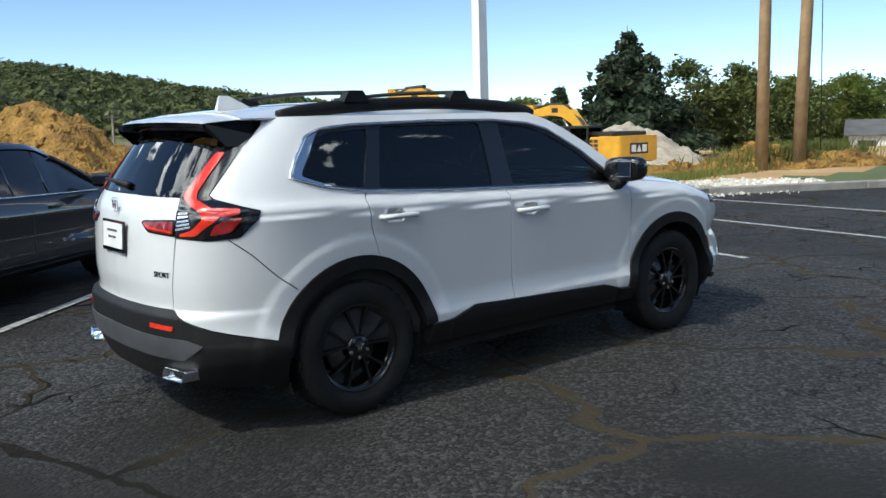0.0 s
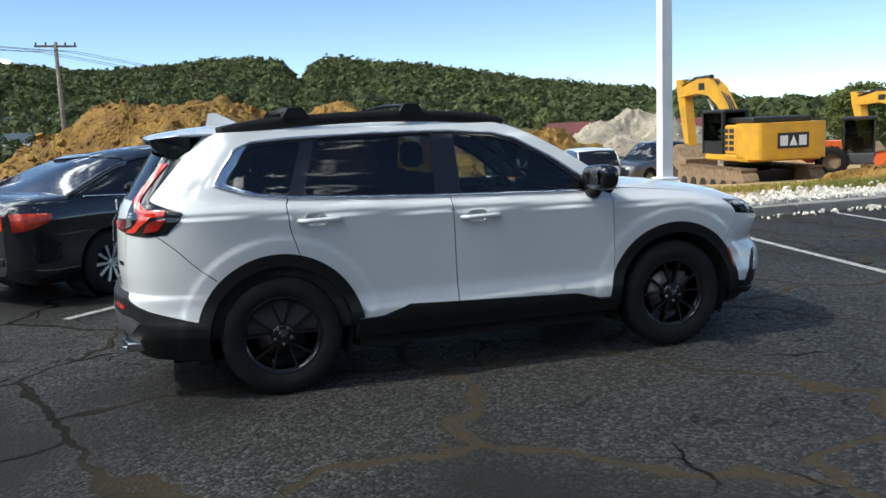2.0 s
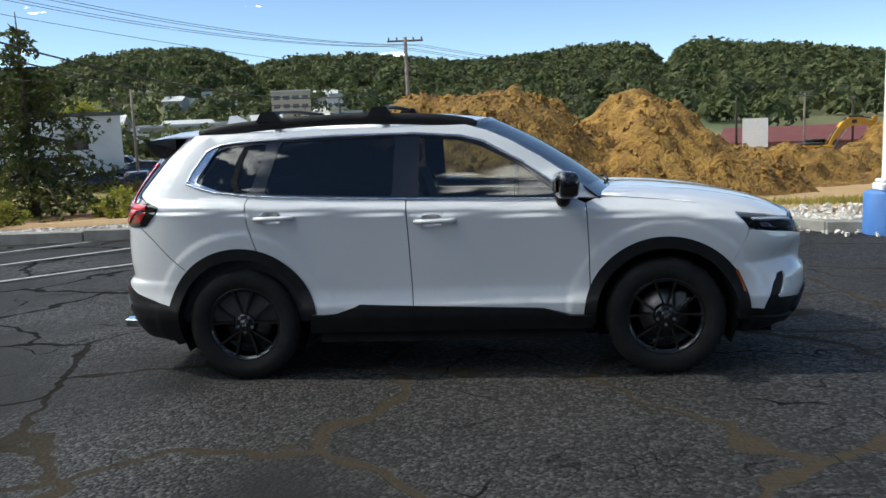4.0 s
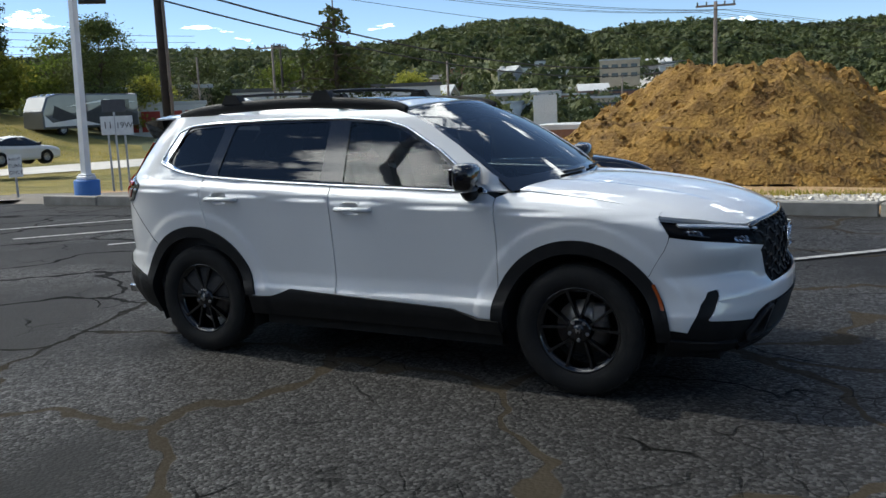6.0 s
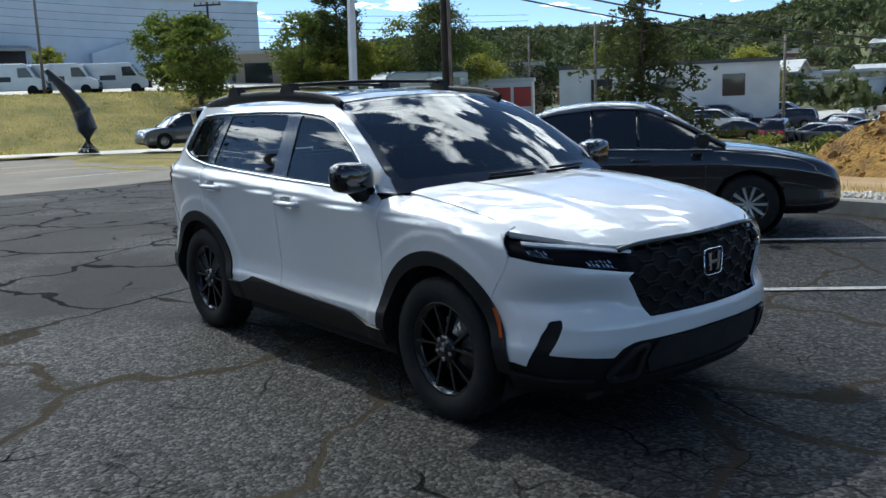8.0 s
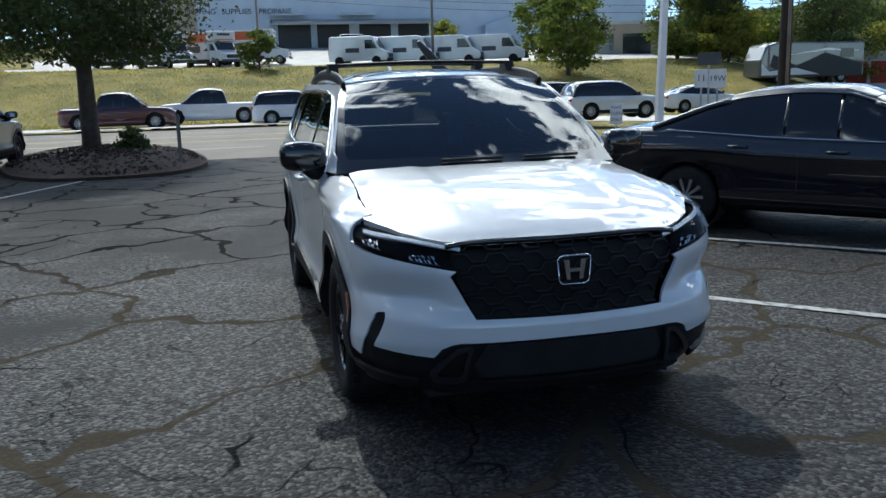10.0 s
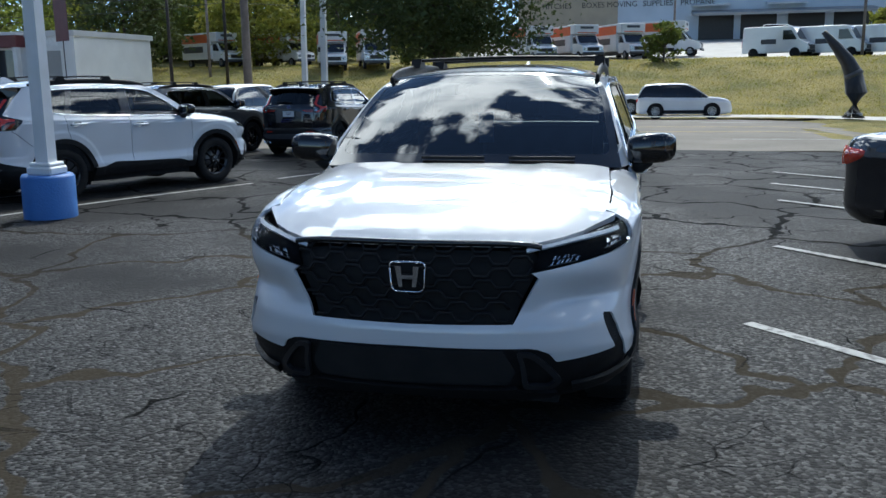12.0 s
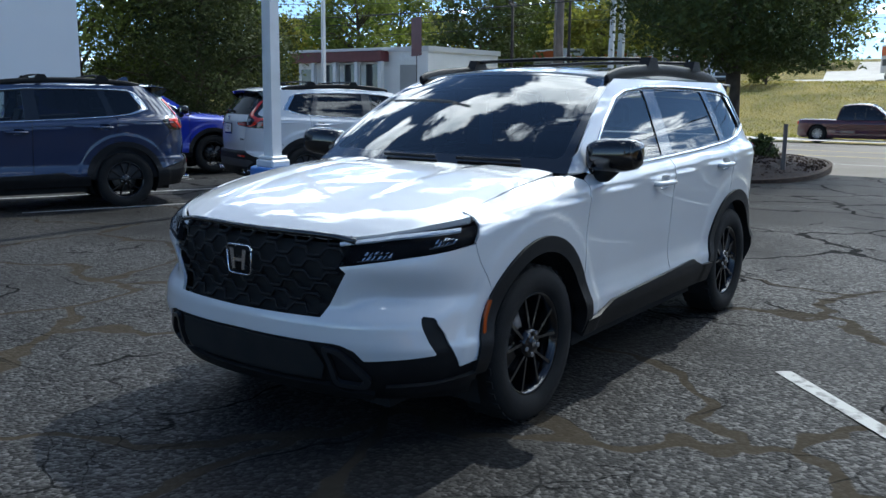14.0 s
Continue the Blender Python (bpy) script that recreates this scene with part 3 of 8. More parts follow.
TAIL = [(0.16, 0.20), (0.30, 0.06), (0.42, 0.01), (0.56, -0.012), (0.63, -0.008), (0.67, 0.03), (0.80, 0.02), (1.0, 0.03), (1.12, 0.05), (1.20, 0.085), (1.30, 0.145), (1.48, 0.27), (1.62, 0.38)]
FENDER_TOP = [(0.8, 1.135), (1.1, 1.108), (1.5, 1.068), (1.8, 1.015), (2.0, 0.982), (2.25, 0.945)]


def skin(s, z):
    """The body's outer surface: s metres round the plan from the nose along the right-hand flank (negative: the left-hand one), z up."""
    s, z = np.asarray(s, float), np.asarray(z, float)
    side = np.where(s < 0, 1.0, -1.0)
    a = np.abs(s)
    side = np.where(a > S_END, -side, side)
    a = np.where(a > S_END, 2 * S_END - a, a)
    tx, ty = np.interp(a, PLAN_S, PLAN[:, 0]), np.interp(a, PLAN_S, PLAN[:, 1])
    x = tx + step01((tx - 1.25) / 0.95) * soft(z, NOSE) + step01((-tx - 1.35) / 0.85) * soft(z, TAIL)
    crease = 0.0 - 0.036 * x
    wz = soft(z - crease * step01((z - 0.7) / 0.3), SIDE)
    y = ty * wz / 0.90
    for hx in (1.35, -1.35):
        r = np.hypot(x - hx, z - 0.37)
        y = y + 0.008 * step01((0.625 - r) / 0.05) * (ty > 0.6)
    top = soft(x, FENDER_TOP)
    y = y - 0.10 * step01((x - 0.80) / 0.25) * np.clip(1 - (top - z) / 0.085, 0, 1.4) ** 2 * np.clip(ty / 0.8, 0, 1)
    # cheek hollow between the lamps and the corner intakes
    x = x - 0.050 * np.exp(-((z - 0.695) / np.where(z < 0.695, 0.036, 0.075)) ** 2) * step01((ty - 0.50) / 0.18) * step01((tx - 1.7) / 0.3)
    return np.stack([x, side * y, z], -1)


def skin_normal(s, z, e=0.004):
    du, dv = skin(s + e, z) - skin(s - e, z), skin(s, z + e) - skin(s, z - e)
    n = np.cross(du, dv)
    n /= np.linalg.norm(n, axis=-1, keepdims=True) + 1e-12
    p = skin(s, z)
    out = np.where((n[..., 0] * p[..., 0] * 0.25 + n[..., 1] * p[..., 1]) < 0, -1.0, 1.0)
    return n * out[..., None]


DENSE = np.linspace(0, S_END, 900)


def fl(x, z):
    """Flank point at x, z as (s, z)."""
    p = skin(DENSE, np.full_like(DENSE, z))
    k = slice(150, 780)
    return (float(np.interp(-x, -p[k, 0], DENSE[k])), z)


def nose(y, z):
    p = skin(DENSE, np.full_like(DENSE, z))
    k = int(np.argmax(-p[:350, 1]))
    return (float(np.interp(y, -p[:k, 1], DENSE[:k])), z)


def tail(y, z):
    p = skin(DENSE, np.full_like(DENSE, z))[::-1]
    k = int(np.argmax(-p[:350, 1]))
    return (float(np.interp(y, -p[:k, 1], DENSE[::-1][:k])), z)


def rounded(poly, r, n=4):
    """Corners of an outline rounded off."""
    out = []
    for i, p in enumerate(poly):
        a, b = np.array(poly[i - 1]), np.array(poly[(i + 1) % len(poly)])
        p = np.array(p)
        da, db = a - p, b - p
        la, lb = np.linalg.norm(da), np.linalg.norm(db)
        q = min(r, la * 0.45, lb * 0.45)
        u, v = p + da / la * q, p + db / lb * q
        for k in range(n + 1):
            t = k / n
            out.append(tuple((1 - t) ** 2 * u + 2 * t * (1 - t) * p + t * t * v))
    return out


def inside(poly, pts):
    poly = np.asarray(poly)
    x, y = pts[:, 0], pts[:, 1]
    res = np.zeros(len(pts), bool)
    for (x0, y0), (x1, y1) in zip(poly, np.roll(poly, -1, 0)):
        c = ((y0 > y) != (y1 > y)) & (x < (x1 - x0) * (y - y0) / (y1 - y0 + 1e-15) + x0)
        res ^= c
    return res


def panel(name, outline, material, parent, holes=(), off=0.0, depth=0.014, step=0.04, surf=None, normal=None, label=""):
    """A sheet cut from a curved surface along an outline, with turned-in edges."""
    surf, normal = surf or skin, normal or skin_normal
    loops = []
    for loop in [outline, *holes]:
        pts = []
        for a, b in zip(loop, list(loop[1:]) + [loop[0]]):
            d = math.hypot(b[0] - a[0], b[1] - a[1])
            if d < 1e-6:
                continue
            k = max(1, math.ceil(d / step))
            pts += [(a[0] + (b[0] - a[0]) * i / k, a[1] + (b[1] - a[1]) * i / k) for i in range(k)]
        loops.append(pts)
    lo, hi = np.min(loops[0], 0), np.max(loops[0], 0)
    gx, gy = np.meshgrid(np.arange(lo[0], hi[0], step), np.arange(lo[1], hi[1], step * 0.8))
    gx = gx + (np.arange(gx.shape[0]) % 2)[:, None] * step * 0.5
    grid = np.stack([gx.ravel(), gy.ravel()], 1)
    ok = inside(loops[0], grid)
    for h in loops[1:]:
        ok &= ~inside(h, grid)
    grid = grid[ok]
    edge = np.concatenate([np.array(q) for q in loops])
    if len(grid):
        far = np.array([np.min(np.hypot(*(edge - q).T)) > step * 0.45 for q in grid])
        grid = grid[far]
    vs = [Vector(p) for p in edge] + [Vector(p) for p in grid]
    es, o = [], 0
    for q in loops:
        es += [(o + i, o + (i + 1) % len(q)) for i in range(len(q))]
        o += len(q)
    ov, _, of, *_ = delaunay_2d_cdt(vs, es, [], 0, 1e-5)
    uv = np.array([v[:] for v in ov])
    tri = np.array([f for f in of if len(f) == 3])
    cen = uv[tri].mean(1)
    keep = inside(loops[0], cen)
    for h in loops[1:]:
        keep &= ~inside(h, cen)
    ea, eb = uv[tri[:, 1]] - uv[tri[:, 0]], uv[tri[:, 2]] - uv[tri[:, 0]]
    size = np.maximum(np.maximum((ea ** 2).sum(1), (eb ** 2).sum(1)), ((ea - eb) ** 2).sum(1))
    keep &= np.abs(ea[:, 0] * eb[:, 1] - ea[:, 1] * eb[:, 0]) > 0.012 * size
    tri = tri[keep]
    used, inv = np.unique(tri, return_inverse=True)
    tri, uv = inv.reshape(-1, 3), uv[used]
    nrm = normal(uv[:, 0], uv[:, 1])
    pos = surf(uv[:, 0], uv[:, 1]) + nrm * off
    fn = np.cross(pos[tri[:, 1]] - pos[tri[:, 0]], pos[tri[:, 2]] - pos[tri[:, 0]])
    flip = np.einsum("ij,ij->i", fn, nrm[tri[:, 0]]) < 0
    tri[flip] = tri[flip][:, ::-1]
    count = {}
    for t in tri:
        for i in range(3):
            a, b = int(t[i]), int(t[(i + 1) % 3])
            count[(a, b)] = count.get((a, b), 0) + 1
    rim = [(a, b) for (a, b) in count if (b, a) not in count]
    verts, faces = [tuple(p) for p in pos], [tuple(int(i) for i in t) for t in tri]
    low = {}
    for a, b in rim:
        for i in (a, b):
            if i not in low:
                low[i] = len(verts)
                verts.append(tuple(pos[i] - nrm[i] * depth))
        faces.append((b, a, low[a], low[b]))
    me = bpy.data.meshes.new(name)
    me.from_pydata(verts, [], faces)
    me.materials.append(material)
    me.polygons.foreach_set("use_smooth", [True] * len(faces))
    me.update()
    loop_n = []
    for i, f in enumerate(faces):
        if i < len(tri):
            loop_n += [tuple(nrm[v]) for v in f]
        else:
            loop_n += [tuple(me.polygons[i].normal)] * len(f)
    me.normals_split_custom_set(loop_n)
    ob = new(name, me)
    ob.parent = parent
    return tagged(ob, label)


def flip(loop):
    return [(-s, z) for s, z in loop]


def across_front(half):
    return half + [(-s, z) for s, z in reversed(half) if s > 1e-4]


def across_back(half):
    return half + [(2 * S_END - s, z) for s, z in reversed(half) if s < S_END - 1e-4]


def arch(hx, r, a0=-60, a1=240, n=44):
    return [fl(hx + r * math.cos(radians(a)), max(0.17, 0.37 + r * math.sin(radians(a)))) for a in np.linspace(a0, a1, n)]


BELT = [(0.82, 1.118), (0.3, 1.135), (-0.2, 1.15), (-0.75, 1.172), (-1.255, 1.203)]
A_LINE = [(0.96, 1.122), (0.80, 1.25), (0.60, 1.385), (0.42, 1.49), (0.28, 1.555), (0.14, 1.598)]
DLO = [(0.82, 1.118), (0.3, 1.135), (-0.2, 1.15), (-0.75, 1.172), (-1.255, 1.203), (-1.50, 1.238), (-1.685, 1.295), (-1.64, 1.38), (-1.555, 1.495), (-1.46, 1.535),
       (-1.25, 1.552), (-0.7, 1.562), (-0.2, 1.556), (0.1, 1.53), (0.25, 1.49), (0.5, 1.35), (0.68, 1.22)]


def H_emblem(parent, centre, size, facing):
    """A rounded frame with two flared uprights and a bar, in chrome."""
    g = Geo()
    w, h = size
    loop = rounded([(-w * 0.5, h * 0.5), (w * 0.5, h * 0.5), (w * 0.44, -h * 0.5), (-w * 0.44, -h * 0.5)], h * 0.22, 5)
    g.tube([(0, a, b) for a, b in loop] + [(0, *loop[0])], h * 0.032, 6)
    for q in (-1, 1):
        g.prism([(q * w * 0.13, -h * 0.33), (q * w * 0.24, -h * 0.33), (q * w * 0.33, h * 0.36), (q * w * 0.17, h * 0.36)], -0.006, 0.008, "x")
    g.box(-0.005, -w * 0.17, -h * 0.06, 0.007, w * 0.17, h * 0.06)
    return g.make("emblem", M_CHROME, parent, "chrome emblem", at=pose(*centre, 0, 0, facing))


def wheel(parent, x, y, rim_material=None, spokes=5, r=0.368):
    """Tyre, rim with paired spokes, brake disc; the outer face looks along the sign of y."""
    o = 1 if y > 0 else -1
    hub = new("wheel")
    hub.parent, hub.location = parent, (x, y, r)
    w = 0.112
    prof = [(-w * 0.8, r * 0.64), (-w, r * 0.70), (-w * 1.06, r * 0.82), (-w * 0.98, r * 0.94), (-w * 0.80, r * 0.985), (-w * 0.5, r), (0, r), (w * 0.5, r), (w * 0.80, r * 0.985), (w * 0.98, r * 0.94), (w * 1.06, r * 0.82), (w, r * 0.70), (w * 0.8, r * 0.64)]
    t = Geo().lathe(prof, "y", 48)
    for k in range(36):
        a0 = 2 * math.pi * k / 36
        for q in (-1, 1):
            vs = []
            for da, rr in ((0, r * 0.985), (0.09, r * 0.985), (0.09, r * 1.0), (0, r * 1.0)):
                for yy in (q * w * 0.62, q * w * 0.86):
                    vs.append((rr * math.cos(a0 + da), yy, rr * math.sin(a0 + da)))
            t.add(vs, [(0, 1, 3, 2), (4, 6, 7, 5), (0, 6, 4, 2), (1, 3, 5, 7), (2, 4, 5, 3)])
    t.make("tyre", M_RUBBER, hub)
    m = rim_material or M_RIM
    rim = Geo().lathe([(-w * 0.7, r * 0.64), (-w * 0.55, r * 0.58), (w * 0.45 * o + 0.0, r * 0.575), (w * 0.80 * o, r * 0.62), (w * 0.86 * o, r * 0.655), (w * 0.78 * o, r * 0.665)], "y", 48).make("rim", m, hub)
    n_spoke = Geo()
    for k in range(spokes):
        for dq in (-0.19, 0.19):
            a = 2 * math.pi * k / spokes + math.pi / 2
            def at(rad, ang, yy):
                return (rad * math.cos(ang), yy * o, rad * math.sin(ang))
            a_in, a_out = a + dq * 0.55, a + dq * 1.55
            wi, wo = 0.10, 0.036
            vs = [at(r * 0.17, a_in - wi, 0.080), at(r * 0.17, a_in + wi, 0.080), at(r * 0.62, a_out + wo, 0.086), at(r * 0.62, a_out - wo, 0.086),
                  at(r * 0.17, a_in - wi * 1.2, 0.045), at(r * 0.17, a_in + wi * 1.2, 0.045), at(r * 0.62, a_out + wo * 1.6, 0.040), at(r * 0.62, a_out - wo * 1.6, 0.040)]
            Geo().add(vs, [(0, 1, 2, 3), (4, 7, 6, 5), (0, 3, 7, 4), (1, 5, 6, 2), (2, 6, 7, 3), (0, 4, 5, 1)]).make("spoke", m, rim)
    Geo().lathe([(0.03 * o, r * 0.20), (0.084 * o, r * 0.19), (0.092 * o, r * 0.15), (0.086 * o, r * 0.10), (0.092 * o, r * 0.085), (0.096 * o, 0.001)], "y", 24).make("hub_cap", m, rim)
    H = Geo()
    for q in (-1, 1):
        H.prism([(q * 0.006, -0.014), (q * 0.011, -0.014), (q * 0.014, 0.015), (q * 0.008, 0.015)], 0.094 * o, 0.0985 * o)
    H.box(-0.007, 0.094 * o, -0.003, 0.007, 0.098 * o, 0.003)
    H.make("hub_emblem", M_CHROME, rim)
    for k in range(5):
        a = 2 * math.pi * (k + 0.5) / 5 + math.pi / 2
        Geo().cyl((r * 0.145 * math.cos(a), 0.07 * o, r * 0.145 * math.sin(a)), (r * 0.145 * math.cos(a), 0.094 * o, r * 0.145 * math.sin(a)), 0.011, n=6).make("lug_nut", M_STEEL, rim)
    Geo().lathe([(-0.02 * o, 0.02), (-0.02 * o, r * 0.42), (0.005 * o, r * 0.42), (0.005 * o, 0.02)], "y", 32).make("brake_disc", M_DISC, hub)
    Geo().box(0.06, -0.03, 0.04, 0.14, 0.03, 0.14, 0, 0.01).make("brake_caliper", M_STEEL, hub)
    return hub


def text_mesh(name, words, size, material, parent, m, depth=0.002):
    """Raised lettering in the built-in font."""
    cu = bpy.data.curves.new(name, "FONT")
    cu.body, cu.size, cu.extrude, cu.align_x, cu.align_y = words, size, depth, "CENTER", "CENTER"
    tmp = bpy.data.objects.new(name, cu)
    me = bpy.data.meshes.new_from_object(tmp)
    bpy.data.objects.remove(tmp)
    me.materials.clear()
    me.materials.append(material)
    ob = new(name, me)
    ob.parent = parent
    ob.matrix_local = m
    return ob


def cup_loop(x0, z):
    return rounded([fl(x0 - 0.085, z - 0.034), fl(x0 + 0.045, z - 0.034), fl(x0 + 0.045, z + 0.042), fl(x0 - 0.085, z + 0.042)], 0.035, 5)


def bowl(name, loop, material, parent, deep=0.03):
    """The hollow behind a door handle."""
    lp = np.array(loop)
    c = lp.mean(0)
    g, rings = Geo(), []
    for k, d in ((1.0, 0.0), (0.9, 0.45), (0.7, 0.8), (0.4, 0.97), (0.02, 1.0)):
        uv = c + (lp - c) * k
        rings.append(skin(uv[:, 0], uv[:, 1]) - skin_normal(uv[:, 0], uv[:, 1]) * (deep * d))
    n = len(lp)
    g.add(np.concatenate(rings), [(j * n + i, j * n + (i + 1) % n, (j + 1) * n + (i + 1) % n, (j + 1) * n + i) for j in range(4) for i in range(n)], 0, True)
    return g.make(name, material, parent)


def seat(parent, x, y, w, back=0.62, name="seat"):
    g = Geo()
    g.box(x - 0.26, y - w / 2, 0.52, x + 0.28, y + w / 2, 0.70, 0, 0.05)
    vs = [(x - 0.22, 0.66), (x - 0.06, 0.66), (x - 0.22, 0.66 + back), (x - 0.34, 0.66 + back)]
    g.prism(vs, y - w / 2 + 0.02, y + w / 2 - 0.02)
    ob = g.make(name, M_CABIN, parent)
    k = 1 if w < 0.7 else 3
    for i in range(k):
        yy = y + (i - (k - 1) / 2) * 0.45
        Geo().box(x - 0.36, yy - 0.13, 0.70 + back, x - 0.25, yy + 0.13, 0.87 + back, 0, 0.035).make("headrest", M_CABIN, ob)
    return ob


def crossover(label, body_paint, at):
    """A mid-size crossover in full detail; origin on the ground, midway between the axles, nose along x."""
    car = thing("crossover", label, "car", at=None)
    for q in (1, -1):
        f = (lambda loop: loop) if q == 1 else flip
        ym = -q
        bk = lambda d, z: (S_END - d, z)
        front_arch, rear_arch = arch(1.35, 0.475), arch(-1.35, 0.475)
        gap = 0.0035
        belt = [fl(x, z - 0.004) for x, z in BELT]
        # wings and doors
        top = [fl(x, float(soft(x, FENDER_TOP))) for x in (1.78, 1.6, 1.4, 1.2, 1.05)]
        wing = [fl(0.885, 0.30), fl(0.892, 0.60), fl(0.89, 0.85), fl(0.882, 1.0), fl(0.878, 1.092), fl(0.93, 1.112)] + top[::-1] + [fl(1.775, 0.996), fl(1.842, 0.906), fl(1.80, 0.80), fl(1.745, 0.70), fl(1.35, 0.30)]
        panel("front_wing", f(wing), body_paint, car, [f(front_arch)], step=0.026)
        door = [fl(-0.219, 0.462), fl(-0.222, 0.6), fl(-0.232, 0.95), fl(-0.24, 1.147)] + [fl(x, z - 0.004) for x, z in BELT[2::-1]] + [fl(0.872, 1.09), fl(0.876, 1.0), fl(0.884, 0.85), fl(0.886, 0.60), fl(0.88, 0.385), fl(0.76, 0.388), fl(0.60, 0.433)]
        fd = panel("front_door", f(door), body_paint, car, [f(cup_loop(-0.06, 1.012))], step=0.026)
        rdoor = [fl(-0.226, 0.462), fl(-0.229, 0.6), fl(-0.239, 0.95), fl(-0.247, 1.147), fl(-0.75, 1.168), fl(-1.26, 1.198), fl(-1.278, 1.16), fl(-1.265, 1.02), fl(-1.225, 0.88), fl(-1.19, 0.80), fl(-0.97, 0.418), fl(-0.72, 0.422), fl(-0.56, 0.475)]
        rd = panel("rear_door", f(rdoor), body_paint, car, [f(rear_arch), f(cup_loop(-1.09, 1.062))], step=0.026)
        # rear quarter, roof side and windscreen pillar in one pressing
        quarter = [fl(x, z) for x, z in A_LINE] + [fl(x, 1.602) for x in (-0.2, -0.6, -1.0, -1.4, -1.72)] + [bk(0.895, 1.56), bk(0.868, 1.50), bk(0.834, 1.455), bk(0.804, 1.352), bk(0.764, 1.243), bk(0.762, 1.232), bk(0.785, 1.217), bk(0.912, 1.183), bk(1.030, 1.156), bk(1.038, 1.146), bk(1.028, 1.113), bk(0.953, 1.033), bk(0.940, 1.025), bk(0.794, 1.014), bk(0.610, 1.025), bk(0.592, 0.85), bk(0.564, 0.660), fl(-2.12, 0.575), fl(-1.83, 0.50), fl(-1.35, 0.30), fl(-1.195, 0.80), fl(-1.231, 0.88), fl(-1.271, 1.02), fl(-1.284, 1.16), fl(-1.266, 1.204)]
        quarter += [fl(x, z) for x, z in DLO[5:]] + [fl(0.80, 1.128)]
        panel("rear_quarter", f(quarter), body_paint, car, [f(rear_arch)], step=0.026)
        # window surround and panes
        dlo = [fl(x, z) for x, z in DLO]
        pane_f = rounded([fl(-0.165, 1.166), fl(-0.165, 1.538), fl(0.09, 1.512), fl(0.24, 1.465), fl(0.48, 1.335), fl(0.735, 1.138)], 0.02, 3)
        pane_r = rounded([fl(-1.165, 1.214), fl(-0.335, 1.172), fl(-0.315, 1.543), fl(-1.065, 1.540)], 0.03, 3)
        pane_q = rounded([fl(-1.615, 1.302), fl(-1.50, 1.485), fl(-1.43, 1.517), fl(-1.15, 1.531), fl(-1.26, 1.222), fl(-1.47, 1.250)], 0.03, 3)
        sw = panel("window_surround", f(dlo), M_GLOSSB, car, [f(pane_f), f(pane_r), f(pane_q)], off=-0.003, depth=0.02, step=0.026)
        panel("front_side_window", f(pane_f), M_GLASS, sw, off=-0.009, depth=0.003, step=0.03, label="lightly tinted side window")
        panel("rear_side_window", f(pane_r), M_PRIVACY, sw, off=-0.009, depth=0.003, step=0.03, label="dark privacy glass")
        panel("quarter_window", f(pane_q), M_PRIVACY, sw, off=-0.009, depth=0.003, step=0.03, label="dark privacy glass")
        loop = f(dlo)
        fine = []
        for a, b in zip(loop, loop[1:] + loop[:1]):
            k = max(1, round(math.hypot(b[0] - a[0], b[1] - a[1]) / 0.03))
            fine += [(a[0] + (b[0] - a[0]) * i / k, a[1] + (b[1] - a[1]) * i / k) for i in range(k)]
        uv = np.array(fine + fine[:1])
        pos = skin(uv[:, 0], uv[:, 1]) + skin_normal(uv[:, 0], uv[:, 1]) * 0.002
        Geo().tube(pos, 0.010, 8).make("window_trim", M_CHROME, car, "bright chrome window surround")
        corner = [fl(-1.40, 1.224), fl(-1.50, 1.238), fl(-1.685, 1.295), fl(-1.64, 1.38), fl(-1.555, 1.495), fl(-1.46, 1.535), fl(-1.50, 1.49), fl(-1.61, 1.33), fl(-1.62, 1.30), fl(-1.48, 1.25)]
        panel("quarter_trim", f(rounded(corner, 0.02, 3)), M_CHROME, car, off=0.004, depth=0.01)
        # wheel arches and sills
        for hx, name in ((1.35, "front_arch_trim"), (-1.35, "rear_arch_trim")):
            a0, a1 = (-2, 184) if hx > 0 else (8, 196)
            ring = arch(hx, 0.505, a0, a1) + arch(hx, 0.432, a0, a1)[::-1]
            panel(name, f(ring), M_TRIM, car, off=0.013, depth=0.07)
            well = Geo()
            n = 26
            vs = []
            for k in range(n + 1):
                a = radians(-25 + 230 * k / n)
                for yy in (0.86, 0.58):
                    vs.append((hx + 0.436 * math.cos(a), ym * yy, 0.37 + 0.436 * math.sin(a)))
            well.add(vs, [(2 * k, 2 * k + 1, 2 * k + 3, 2 * k + 2) for k in range(n)], 0, True)
            cap = [(hx + 0.436 * math.cos(radians(-25 + 230 * k / n)), 0.37 + 0.436 * math.sin(radians(-25 + 230 * k / n))) for k in range(n + 1)]
            well.prism(cap, ym * 0.57, ym * 0.58)
            well.make("wheel_well", M_WELL, car)
        sill = [fl(-0.90, 0.315), fl(-0.885, 0.43), fl(-0.72, 0.437), fl(-0.56, 0.490), fl(0.60, 0.448), fl(0.765, 0.402), fl(0.895, 0.40), fl(0.90, 0.315)]
        panel("sill_trim", f(sill), M_TRIM, car, off=0.020, depth=0.07, step=0.03)
        panel("amber_marker", f(rounded([fl(1.775, 0.66), fl(1.80, 0.60), fl(1.825, 0.52), fl(1.808, 0.52), fl(1.782, 0.60), fl(1.757, 0.655)], 0.008, 2)), M_AMBER, car, off=0.017, depth=0.01)
        # lamps
        hl = [fl(1.765, 0.990), fl(1.845, 0.908), nose(0.72, 0.862), nose(0.505, 0.826), nose(0.525, 0.922), nose(0.70, 0.950)]
        lamp = panel("headlamp", f(hl), M_PILLAR, car, off=-0.024, depth=0.01, label="slim dark headlamp")
        panel("lamp_lens", f(hl), M_LENS, lamp, off=0.003, depth=0.03)
